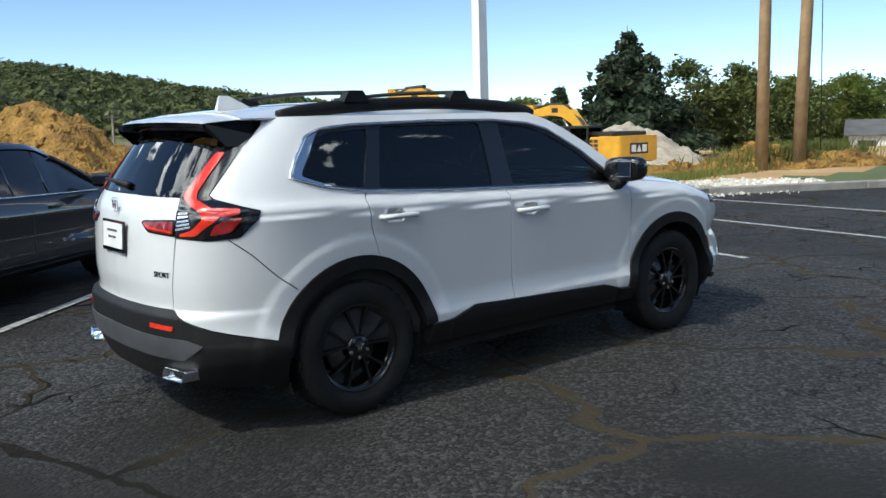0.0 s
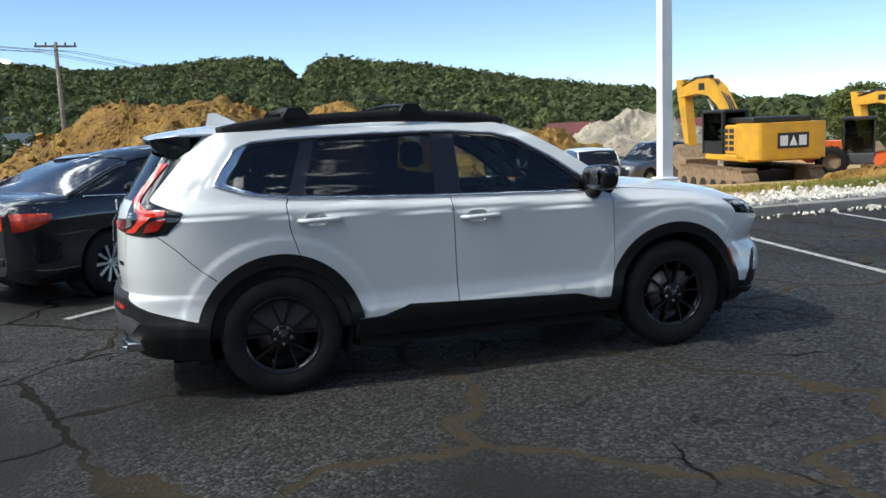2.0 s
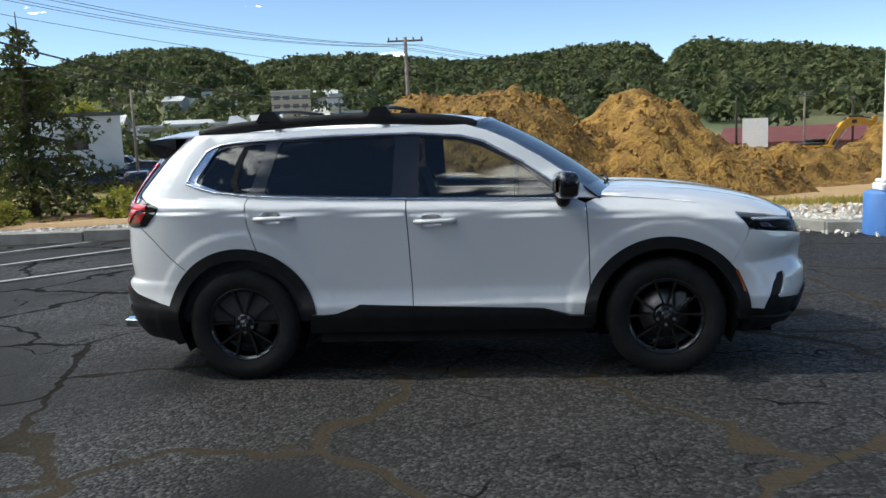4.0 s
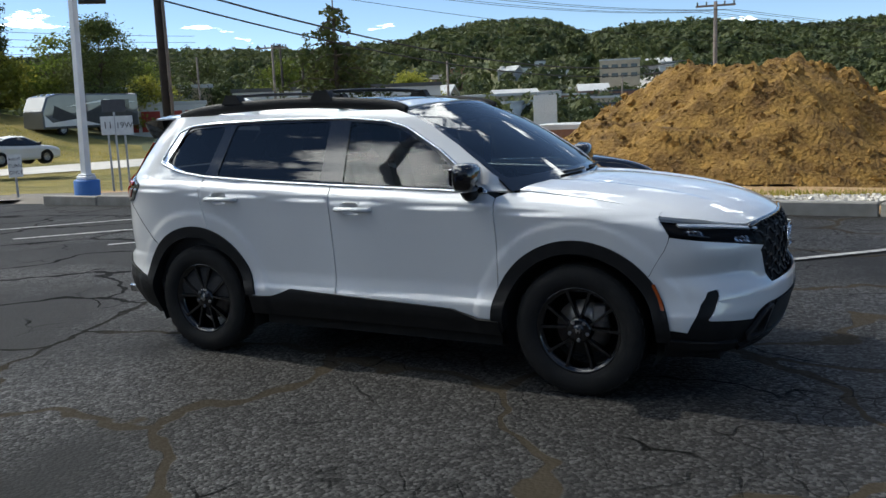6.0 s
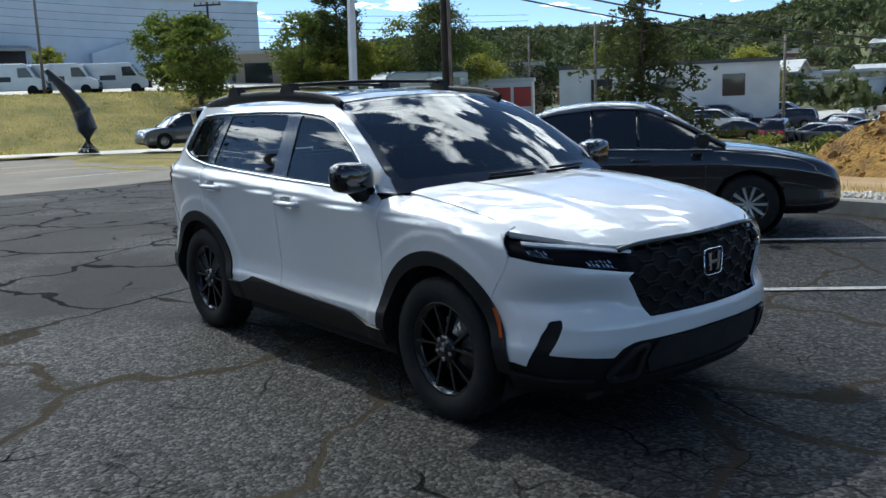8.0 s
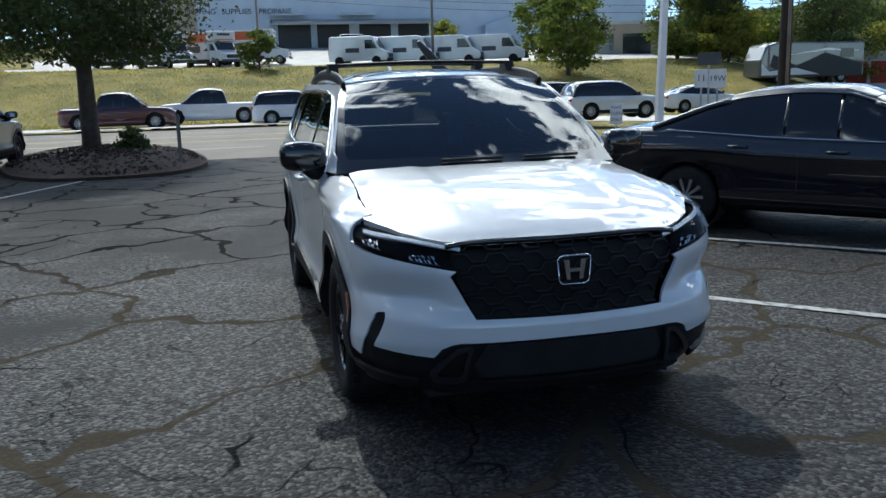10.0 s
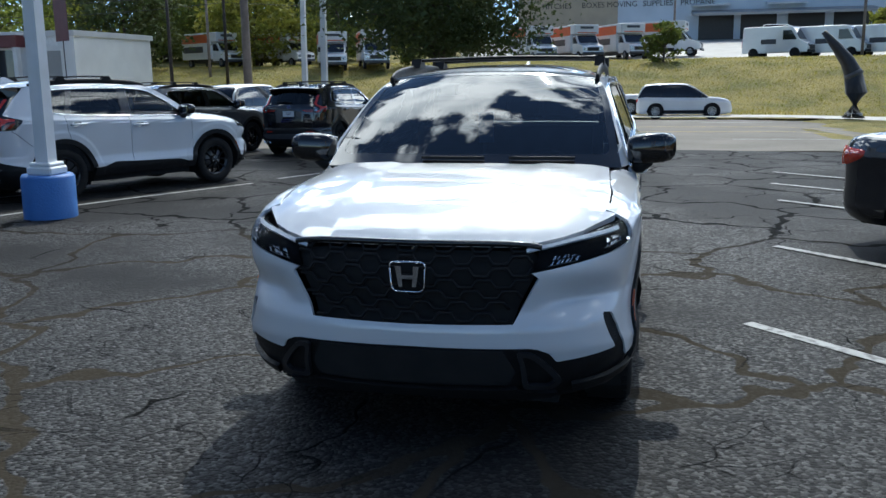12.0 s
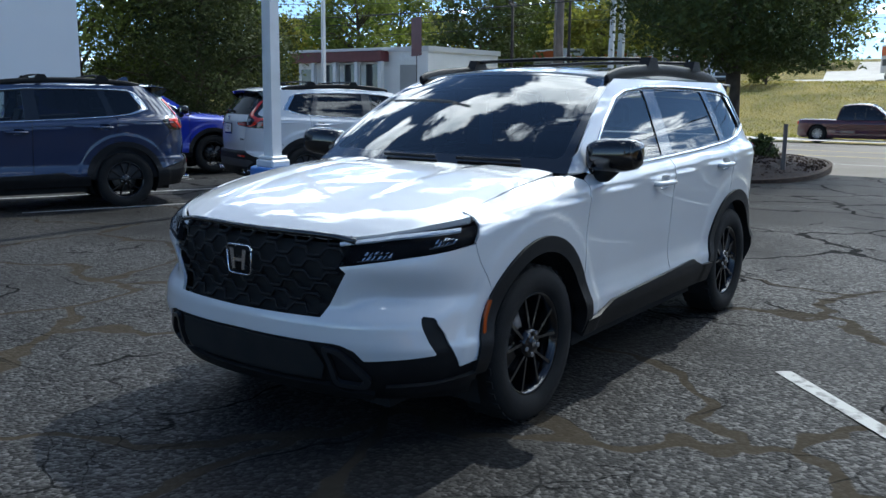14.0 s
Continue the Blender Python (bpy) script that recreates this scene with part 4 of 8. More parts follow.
        panel("daytime_strip", f([(0.495, 0.913), (0.721, 0.946), (0.978, 0.968), (0.976, 0.956), (0.718, 0.934), (0.495, 0.903)]), M_STRIP, lamp, off=-0.004, depth=0.01, step=0.03)
        for d0, d1, z0, z1, rise in ((0.590, 0.715, 0.846, 0.888, 0.13), (0.865, 0.962, 0.900, 0.938, 0.16)):
            bowl_z = lambda u, w: z0 + rise * (u - d0) + w * (z1 - z0)
            for k in range(6):
                for j in range(2):
                    u0 = d0 + (d1 - d0) * (k + 0.08 + 0.25 * j) / 6
                    u1 = u0 + (d1 - d0) * (0.10 if (k + j) % 2 else 0.06)
                    w0, w1 = (0.04, 0.40) if j == 0 else (0.52, 0.92 - 0.06 * k)
                    panel("lamp_reflector", f([(u0, bowl_z(u0, w0)), (u1, bowl_z(u1, w0)), (u1 + 0.008, bowl_z(u1, w1)), (u0 + 0.010, bowl_z(u0, w1))]), M_CLEARBIT, lamp, off=-0.020 + 0.004 * ((k * 3 + j) % 4), depth=0.004)
            panel("lamp_tray", f([(d0 - 0.01, z0 - 0.004), (d1, bowl_z(d1, -0.1)), (d1, bowl_z(d1, 0.0)), (d0 - 0.01, z0)]), M_GREYTRIM, lamp, off=-0.010, depth=0.008)
        tl = [bk(0.605, 1.029), bk(0.591, 1.147), bk(0.590, 1.216), bk(0.623, 1.301), bk(0.670, 1.422), bk(0.682, 1.458), bk(0.833, 1.454), bk(0.802, 1.352), bk(0.760, 1.240), bk(0.758, 1.230), bk(0.783, 1.213), bk(0.912, 1.179),
              bk(1.027, 1.152), bk(1.033, 1.145), bk(1.024, 1.114), bk(0.950, 1.036), bk(0.938, 1.029), bk(0.794, 1.018)]
        lamp = panel("tail_lamp", f(tl), M_GLOSSB, car, off=0.006, depth=0.03, step=0.02, label="tall black-cased red tail lamp")
        red = rounded([bk(0.703, 1.428), bk(0.757, 1.428), bk(0.716, 1.310), bk(0.694, 1.240), bk(0.702, 1.207), bk(0.783, 1.167), bk(0.925, 1.163), bk(0.928, 1.140), bk(0.838, 1.128), bk(0.775, 1.082), bk(0.728, 1.040), bk(0.640, 1.036),
                       bk(0.638, 1.048), bk(0.700, 1.066), bk(0.748, 1.118), bk(0.740, 1.143), bk(0.660, 1.182), bk(0.614, 1.226), bk(0.660, 1.315)], 0.012, 3)
        panel("red_strip", f(red), M_RED, lamp, off=0.013, depth=0.008, step=0.018, label="bright red light strip")
        panel("red_lower_lens", f(rounded([bk(0.795, 1.040), bk(0.815, 1.092), bk(0.855, 1.112), bk(0.945, 1.120), bk(0.895, 1.055)], 0.012, 3)), M_DARKRED, lamp, off=0.011, depth=0.006, step=0.02)
        panel("hatch_lamp", f(rounded([bk(0.315, 1.090), bk(0.385, 1.046), bk(0.600, 1.033), bk(0.590, 1.117), bk(0.34, 1.104)], 0.012, 3)), M_GLOSSB, car, off=0.005, depth=0.012, step=0.02)
        panel("hatch_lens", f(rounded([bk(0.335, 1.088), bk(0.40, 1.056), bk(0.592, 1.043), bk(0.584, 1.107), bk(0.36, 1.096)], 0.010, 3)), M_DARKRED, car, off=0.011, depth=0.008, step=0.02)
        panel("hatch_strip", f([bk(0.345, 1.088), bk(0.40, 1.062), bk(0.585, 1.05), bk(0.584, 1.058), bk(0.41, 1.072), bk(0.375, 1.092)]), M_RED, car, off=0.014, depth=0.004, step=0.02)
        for k in range(5):
            panel("clear_lens", f([bk(0.610, 1.062 + k * 0.019), bk(0.690 - 0.006 * k, 1.078 + k * 0.016), bk(0.690 - 0.006 * k, 1.087 + k * 0.016), bk(0.610, 1.073 + k * 0.019)]), M_CLEARBIT, lamp, off=0.012, depth=0.006, step=0.02)
        panel("spoiler_side", f([bk(0.893, 1.575), bk(0.866, 1.502), bk(0.838, 1.459), bk(0.684, 1.463), bk(0.66, 1.52), bk(0.64, 1.572), bk(0.76, 1.585)]), M_GLOSSB, car, off=0.003, depth=0.02, step=0.02)
        # corner intake and bumper reflector
        panel("bumper_reflector", f([tail(0.44, 0.575), tail(0.60, 0.570), tail(0.605, 0.592), tail(0.44, 0.598)]), M_RED, car, off=0.016, depth=0.01)
        tip = Geo()
        mouth = rounded([(-0.10, 0.030), (0.085, 0.030), (0.10, -0.030), (-0.075, -0.030)], 0.012, 3)
        rings = [[(x - 0.10 * abs(v) * (x < 0), -ym * v * k, w * k) for v, w in mouth] for x, k in ((0.14, 0.9), (-0.05, 1.0), (-0.054, 0.93), (0.06, 0.80))]
        c = len(mouth)
        tip.add([p for r_ in rings for p in r_], [(j * c + i, j * c + (i + 1) % c, (j + 1) * c + (i + 1) % c, (j + 1) * c + i) for j in range(3) for i in range(c)], 0, True)
        tip = tip.make("exhaust_tip", M_CHROME, car, at=pose(-2.215, ym * 0.60, 0.345, 0, 6, -12 * ym))
        Geo().add(rings[3], [tuple(range(c))]).make("exhaust_bore", M_WELL, tip, at=pose(-2.215, ym * 0.60, 0.345, 0, 6, -12 * ym))
        # the joint between the bumper and the rear quarter
        uv = np.array(spline([fl(-2.03, 1.018), fl(-1.93, 0.935), fl(-1.82, 0.825), fl(-1.715, 0.742)], 6))
        Geo().tube(skin(uv[:, 0] * q, uv[:, 1]) + skin_normal(uv[:, 0] * q, uv[:, 1]) * 0.0005, 0.0028, 5).make("bumper_joint", M_WELL, car)
        # mirror
        mir = new("door_mirror")
        mir.parent, mir.location = car, (0.74, ym * 0.975, 1.215)
        g = Geo()
        prof = [(-0.128, 0.030), (-0.122, 0.066), (-0.09, 0.082), (-0.02, 0.088), (0.06, 0.086), (0.105, 0.076), (0.128, 0.055), (0.134, 0.025)]
        squash = lambda c: math.copysign(abs(c) ** 0.62, c)
        vs = []
        for d, rr in prof:
            for k in range(16):
                a = 2 * math.pi * (k + 0.5) / 16
                c, e = squash(math.cos(a)), squash(math.sin(a))
                vs.append((c * rr * (1.0 if c > 0 else 0.62) - 0.16 * d * ym, d * ym, rr * e * (0.92 if e > 0 else 1.0) + 0.05 * d))
        fs = [(j * 16 + k, j * 16 + (k + 1) % 16, (j + 1) * 16 + (k + 1) % 16, (j + 1) * 16 + k) for j in range(len(prof) - 1) for k in range(16)]
        g.add(vs, fs + [tuple(range(15, -1, -1)), tuple((len(prof) - 1) * 16 + k for k in range(16))], 0, True).make("mirror_housing", M_GLOSSB, mir)
        Geo().tube([(0.0, -ym * 0.02, -0.06), (-0.005, -ym * 0.06, -0.10), (-0.01, -ym * 0.125, -0.115)], [0.05, 0.045, 0.035], 10).make("mirror_arm", M_TRIM, mir)
        Geo().box(-0.056, -0.09, -0.050, -0.048, 0.09, 0.050, 0, 0.003).make("mirror_glass", M_CHROME, mir)
        # handles
        for x0, z, dparent in ((-0.06, 1.012, fd), (-1.09, 1.062, rd)):
            s, zz = fl(x0, z)
            y0 = abs(float(skin(s, zz)[1]))
            g = Geo()
            g.tube([(x0 + dx, ym * (y0 + dy), z + dz) for dx, dy, dz in ((-0.125, -0.012, 0.0), (-0.11, 0.022, 0.0), (-0.05, 0.034, 0.002), (0.05, 0.034, 0.002), (0.105, 0.022, 0.0), (0.125, -0.012, 0.0))], 0.019, 10, flat=0.8)
            g.make("door_handle", body_paint, dparent)
            bowl("handle_recess", f(cup_loop(x0, z)), body_paint, dparent)
        for hx in (1.35, -1.35):
            wheel(car, hx, ym * 0.79)
        # roof rail
        pts = [(0.20, 1.600), (0.13, 1.626), (-0.1, 1.658), (-0.6, 1.682), (-1.1, 1.674), (-1.45, 1.650), (-1.64, 1.616)]
        Geo().tube([(x, ym * (0.638 + 0.012 * math.cos(x)), z - 0.016) for x, z in spline(pts, 4)], 0.014, 8, flat=2.6).make("roof_rail", M_TRIM, car, "black roof rail")
    # nose
    half = [(0.0, 0.516), (0.50, 0.509), (0.535, 0.503), (0.579, 0.482), (0.604, 0.446), (0.614, 0.440), (0.900, 0.465), (0.908, 0.470), (0.860, 0.617), (0.866, 0.624), (0.915, 0.616), (0.930, 0.606), (0.966, 0.552), (1.004, 0.404), (1.075, 0.416), fl(1.80, 0.415), fl(1.35, 0.32),
            fl(1.748, 0.70), fl(1.803, 0.80), fl(1.845, 0.898), nose(0.72, 0.856), nose(0.505, 0.818), nose(0.532, 0.795), nose(0.432, 0.610), nose(0.0, 0.608)]
    panel("front_bumper", across_front(half[:])[:], body_paint, car, [arch(1.35, 0.475), flip(arch(1.35, 0.475))], step=0.028)
    grille = across_front([nose(0.0, 0.612), nose(0.428, 0.614), nose(0.528, 0.795), nose(0.52, 0.825), nose(0.535, 0.915), nose(0.4, 0.930), nose(0.0, 0.934)])
    gr = panel("grille", grille, M_WELL, car, off=-0.045, depth=0.02, label="black mesh grille")
    g = Geo()
    for row in range(7):
        z = 0.632 + row * 0.047
        hw = lerp_table(z, [0.60, 0.795, 0.93], [0.405, 0.510, 0.515])
        pts, y, up = [], -hw, row % 2
        while y <= hw:
            for d in (0.0, 0.055):
                if y + d <= hw:
                    zz = z + (0.0155 if up else -0.0155)
                    s = nose(abs(y + d), zz)[0] * (1 if y + d < 0 else -1)
                    pts.append(skin(s, zz) - np.array([0.020, 0, 0]))
            y, up = y + 0.078, not up
        g.tube(pts, 0.006, 6, flat=1.3)
    g.make("grille_mesh", M_TRIM, gr)
    rim_pts = [np.array(skin(s, z)) - np.array([0.004, 0, 0]) for s, z in grille]
    Geo().tube(spline(rim_pts[4:9], 8), 0.013, 8).make("grille_brow", M_GLOSSB, gr)
    H_emblem(gr, (2.318, 0, 0.803), (0.155, 0.125), 0)
    lower = across_front([(0.0, 0.519), (0.50, 0.512), (0.537, 0.506), (0.582, 0.484), (0.607, 0.448), (0.614, 0.444), (0.900, 0.469), (0.905, 0.471), (0.857, 0.617), (0.866, 0.627), (0.916, 0.619), (0.932, 0.608), (0.969, 0.553), (1.007, 0.407), (1.075, 0.419), fl(1.80, 0.418), fl(1.775, 0.25), nose(0.60, 0.24), nose(0.0, 0.27)])
    lw = panel("front_lower_bumper", lower, M_TRIM, car, [arch(1.35, 0.475), flip(arch(1.35, 0.475))], off=-0.009, depth=0.05)
    panel("lower_intake", across_front([nose(0.0, 0.505), nose(0.39, 0.50), nose(0.44, 0.41), nose(0.41, 0.345), nose(0.0, 0.345)]), M_WELL, lw, off=0.006, depth=0.01)
    for q in (1, -1):
        ff = (lambda loop: loop) if q == 1 else flip
        ring = rounded([nose(0.44, 0.50), nose(0.515, 0.49), nose(0.625, 0.355), nose(0.58, 0.315), nose(0.465, 0.325)], 0.03, 4)
        inner = rounded([nose(0.465, 0.482), nose(0.505, 0.472), nose(0.595, 0.357), nose(0.57, 0.337), nose(0.485, 0.345)], 0.02, 4)
        panel("fog_bezel", ff(ring), M_SATIN, lw, [ff(inner)], off=0.016, depth=0.02)
        panel("chin_trim", ff([nose(0.66, 0.335), nose(0.80, 0.345), fl(1.85, 0.37), fl(1.84, 0.335), nose(0.78, 0.305), nose(0.66, 0.295)]), M_TRIM, lw, off=0.018, depth=0.02)
    panel("chin_plate", across_front([nose(0.0, 0.325), nose(0.44, 0.325), nose(0.50, 0.30), nose(0.60, 0.29), nose(0.58, 0.262), nose(0.0, 0.280)]), M_TRIM, lw, off=0.014, depth=0.02)
    # tail
    hatch = across_back([(S_END, 1.220), (S_END - 0.586, 1.218), (S_END - 0.586, 1.147), (S_END - 0.601, 1.03), (S_END - 0.586, 0.85), (S_END - 0.558, 0.658), (S_END, 0.655)])
    ht = panel("tailgate", hatch, body_paint, car, step=0.02)
    back = across_back([(S_END, 1.226), (S_END - 0.586, 1.223), (S_END - 0.619, 1.303), (S_END - 0.666, 1.424), (S_END - 0.678, 1.47), (S_END, 1.51)])
    panel("rear_window", back, M_PRIVACY, ht, off=-0.004, depth=0.004, label="dark rear window")
    Geo().tube([(-2.21, -0.02, 1.262), (-2.215, 0.12, 1.275), (-2.20, 0.36, 1.285)], [0.022, 0.014, 0.008], 8).make("rear_wiper", M_TRIM, ht)
    bump = across_back([tail(0.0, 0.660), tail(0.56, 0.664), fl(-2.12, 0.568), fl(-1.83, 0.493), fl(-1.35, 0.30), fl(-1.78, 0.27), tail(0.62, 0.27), tail(0.0, 0.30)])
    rb = panel("rear_bumper", bump, M_TRIM, car, [arch(-1.35, 0.475), [(2 * S_END - s, z) for s, z in arch(-1.35, 0.475)]], off=0.011, depth=0.06, step=0.022)
    panel("skid_plate", across_back([tail(0.0, 0.545), tail(0.67, 0.53), tail(0.74, 0.50), tail(0.64, 0.425), tail(0.0, 0.425)]), M_GREYTRIM, rb, off=0.016, depth=0.02, label="grey rear skid plate")
    H_emblem(ht, (-2.285, 0, 1.165), (0.085, 0.07), 180)
    plate = Geo().box(-0.008, -0.165, -0.085, 0.0, 0.165, 0.085, 0, 0.003).make("plate_frame", M_GLOSSB, ht, at=pose(-2.302, 0, 1.0, 0, 4, 0))
    Geo().box(-0.012, -0.145, -0.062, -0.0085, 0.145, 0.070).make("plate", M_PLATE, plate, at=pose(-2.302, 0, 1.0, 0, 4, 0))
    for zz, ww in ((0.03, 0.07), (-0.005, 0.055)):
        Geo().box(-0.0145, -ww, zz - 0.006, -0.0125, ww, zz + 0.006).make("plate_bar", M_GREYTRIM, plate, at=pose(-2.302, 0, 1.0, 0, 4, 0))
    s, z = tail(0.50, 0.838)
    p, n = skin(s, z), skin_normal(s, z)
    text_mesh("trim_badge", "SPORT", 0.040, M_GLOSSB, ht, Matrix.Translation(Vector(p) + Vector(n) * 0.003) @ Matrix.Rotation(math.atan2(n[1], n[0]) + math.pi / 2, 4, "Z") @ Matrix.Rotation(math.pi / 2, 4, "X"))
    # bonnet
    # its front edge runs along the grille brow and the lamps, its sides along the wings
    front = [(nose(v, w), 0.010) for v, w in ((0.0, 0.938), (0.2, 0.937), (0.38, 0.934), (0.525, 0.928), (0.62, 0.941), (0.70, 0.956))] + [(fl(1.79, 0.996), 0.0)]
    front_p = [skin(*q) - np.array([d, 0, 0]) for q, d in front]
    edge_y, edge_x, edge_z = [abs(p[1]) for p in front_p], [p[0] for p in front_p], [p[2] + 0.002 for p in front_p]
    edge_y, edge_x, edge_z = edge_y + [edge_y[-1] + 0.05], edge_x + [edge_x[-1] - 0.25], edge_z + [edge_z[-1] + 0.05]
    flank = []
    for v in (1.05, 1.2, 1.4, 1.55, 1.68):
        q = skin(*fl(v, float(soft(v, FENDER_TOP))))
        flank.append((v, abs(q[1]) - 0.006))
    def hood(x, y):
        x, y = np.asarray(x, float), np.asarray(y, float)
        e, c = soft(x, FENDER_TOP), soft(x, [(0.9, 1.155), (1.2, 1.152), (1.6, 1.118), (1.9, 1.072), (2.12, 1.02), (2.24, 0.975), (2.32, 0.925)])
        t = np.clip(np.abs(y) / 0.80, 0, 1.05)
        z = e + (c - e) * (1 - t ** 2.2) + 0.010 * step01((np.abs(y) - 0.34) / 0.10) * step01((0.80 - np.abs(y)) / 0.14) * step01((2.2 - x) / 0.4)
        xf = np.interp(np.abs(y), edge_y, edge_x)
        ef, cf = soft(xf, FENDER_TOP), soft(xf, [(0.9, 1.155), (1.2, 1.152), (1.6, 1.118), (1.9, 1.072), (2.12, 1.02), (2.24, 0.975), (2.32, 0.925)])
        zf = ef + (cf - ef) * (1 - t ** 2.2)
        goal = np.interp(np.abs(y), edge_y, edge_z)
        z = z - (zf - goal) * np.exp(-np.clip(xf - x, 0, 9) / 0.15)
        return np.stack([x, y, z], -1)
    def hood_n(x, y, e=0.006):
        d = np.cross(hood(x + e, y) - hood(x - e, y), hood(x, y + e) - hood(x, y - e))
        return d / np.linalg.norm(d, axis=-1, keepdims=True)
    side = [(1.03, 0.50), (0.965, 0.70), (0.975, 0.755)] + flank + [(float(p[0]), abs(float(p[1])) - 0.004) for p in reversed(front_p)]
    outline = [(1.085, 0.0)] + side + [(x, -y) for x, y in reversed(side[:-1])]
    panel("bonnet", outline, body_paint, car, surf=hood, normal=hood_n, depth=0.03, step=0.03)
    # windscreen, cowl and roof
    def screen(y, v):
        y, v = np.asarray(y, float), np.asarray(v, float)
        ex, ez = np.interp(v, np.linspace(0, 1, 6), [p[0] for p in A_LINE]) - 0.01, np.interp(v, np.linspace(0, 1, 6), [p[1] for p in A_LINE])
        t = np.clip(np.abs(y), 0, 1) ** 2
        ey = 0.835 - 0.175 * v
        cx, cz = 1.10 + (0.27 - 1.10) * v, 1.135 + (1.637 - 1.135) * v + 0.035 * np.sin(np.pi * v)
        return np.stack([cx + (ex - cx) * t, y * ey, cz + (ez - cz) * t ** 1.2], -1)
    def screen_n(y, v, e=0.01):
        d = np.cross(screen(y, v + e) - screen(y, v - e), screen(y + e, v) - screen(y - e, v))
        d = d / np.linalg.norm(d, axis=-1, keepdims=True)
        return np.where(d[..., :1] < 0, -d, d)
    band = [(-0.985, 0.0), (0.985, 0.0), (0.985, 1.0), (-0.985, 1.0)]
    clear = rounded([(-0.93, 0.10), (0.93, 0.10), (0.94, 0.955), (-0.94, 0.955)], 0.06, 4)
    ws = panel("windscreen", clear, M_WSGLASS, car, surf=screen, normal=screen_n, depth=0.004, step=0.08, label="windscreen reflecting the sky")
    panel("windscreen_border", band, M_GLOSSB, car, [clear], surf=screen, normal=screen_n, off=0.001, depth=0.01, step=0.08)
    for y0 in (0.28, -0.30):
        Geo().tube([screen(y0 + 0.06 * i, 0.055) + np.array([0.012, 0, 0.012]) for i in range(8)], 0.009, 6).make("wiper", M_TRIM, car)
    Geo().box(0.84, -0.74, 1.085, 1.09, 0.74, 1.118).make("cowl", M_TRIM, car)
    def roof(x, y):
        x, y = np.asarray(x, float), np.asarray(y, float)
        t = np.clip(np.abs(y), 0, 1)
        c = soft(x, [(-1.95, 1.630), (-1.6, 1.660), (-1.1, 1.690), (-0.6, 1.690), (-0.1, 1.678), (0.27, 1.640)])
        return np.stack([x - 0.13 * t ** 2 * step01((x + 0.4) / 0.6), y * 0.668, 1.600 + (c - 1.600) * (1 - t ** 3)], -1)
    def roof_n(x, y, e=0.006):
        d = np.cross(roof(x + e, y) - roof(x - e, y), roof(x, y + e) - roof(x, y - e))
        return d / np.linalg.norm(d, axis=-1, keepdims=True)
    panel("roof", [(0.27, -1.0), (0.27, 1.0), (-1.86, 1.0), (-1.86, -1.0)], body_paint, car, surf=roof, normal=roof_n, depth=0.01, step=0.08)
    sun_roof = rounded([(0.05, -0.72), (0.05, 0.72), (-0.62, 0.72), (-0.62, -0.72)], 0.08, 4)
    panel("sunroof", sun_roof, M_GLOSSB, car, surf=roof, normal=roof_n, off=0.003, depth=0.006, step=0.08)
    # spoiler
    g, low = Geo(), Geo()
    rows = [(-1.84, 1.600, 0.665, 0.036), (-1.95, 1.592, 0.655, 0.034), (-2.04, 1.585, 0.635, 0.026), (-2.085, 1.578, 0.60, 0.014)]
    vs = []
    for x, ze, hw, cr in rows:
        vs += [(x + 0.05 * abs(u) ** 3, u * hw, ze + cr * (1 - abs(u) ** 2.5)) for u in np.linspace(-1, 1, 17)]
    g.add(vs, [(j * 17 + k, j * 17 + k + 1, (j + 1) * 17 + k + 1, (j + 1) * 17 + k) for j in range(3) for k in range(16)], 0, True)
    g.make("spoiler_top", body_paint, car)
    vs = []
    for x, ze, hw, cr in [(-2.086, 1.576, 0.60, 0.014), (-2.07, 1.545, 0.60, 0.012), (-1.99, 1.520, 0.61, 0.012), (-1.93, 1.50, 0.62, 0.01)]:
        vs += [(x + 0.05 * abs(u) ** 3, u * hw, ze + cr * (1 - abs(u) ** 2.5)) for u in np.linspace(-1, 1, 17)]
    low.add(vs, [(j * 17 + k, j * 17 + k + 1, (j + 1) * 17 + k + 1, (j + 1) * 17 + k) for j in range(3) for k in range(16)], 0, True)
    for q in (1, -1):
        low.add([(-1.80, q * 0.668, 1.597), (-2.03, q * 0.615, 1.578), (-2.02, q * 0.612, 1.535), (-1.93, q * 0.64, 1.462), (-1.86, q * 0.655, 1.462), (-1.80, q * 0.664, 1.52)], [(0, 1, 2, 3, 4, 5)])
    low.make("spoiler_lip", M_GLOSSB, car)
    fin = Geo()
    fin.add([(-1.45, -0.028, 1.655), (-1.45, 0.028, 1.655), (-1.68, -0.022, 1.640), (-1.68, 0.022, 1.640), (-1.655, -0.006, 1.735), (-1.655, 0.006, 1.735), (-1.60, -0.006, 1.735), (-1.60, 0.006, 1.735)],
            [(0, 1, 7, 6), (2, 4, 5, 3), (0, 6, 4, 2), (1, 3, 5, 7), (4, 6, 7, 5)])
    fin.make("antenna_fin", body_paint, car)
    for x in (-0.42, -1.16):
        bar = Geo().tube([(x, -0.60 + 1.2 * i / 10, 1.728 + 0.012 * math.sin(math.pi * i / 10)) for i in range(11)], 0.030, 10, flat=0.42).make("cross_bar", M_TRIM, car, "black roof cross bar")
        for q in (1, -1):
            Geo().prism([(x - 0.085, 1.675), (x - 0.045, 1.738), (x + 0.045, 1.738), (x + 0.085, 1.675)], q * 0.60, q * 0.665).make("bar_foot", M_TRIM, bar)
    # cabin and floor
    cab = new("cabin")
    cab.parent = car
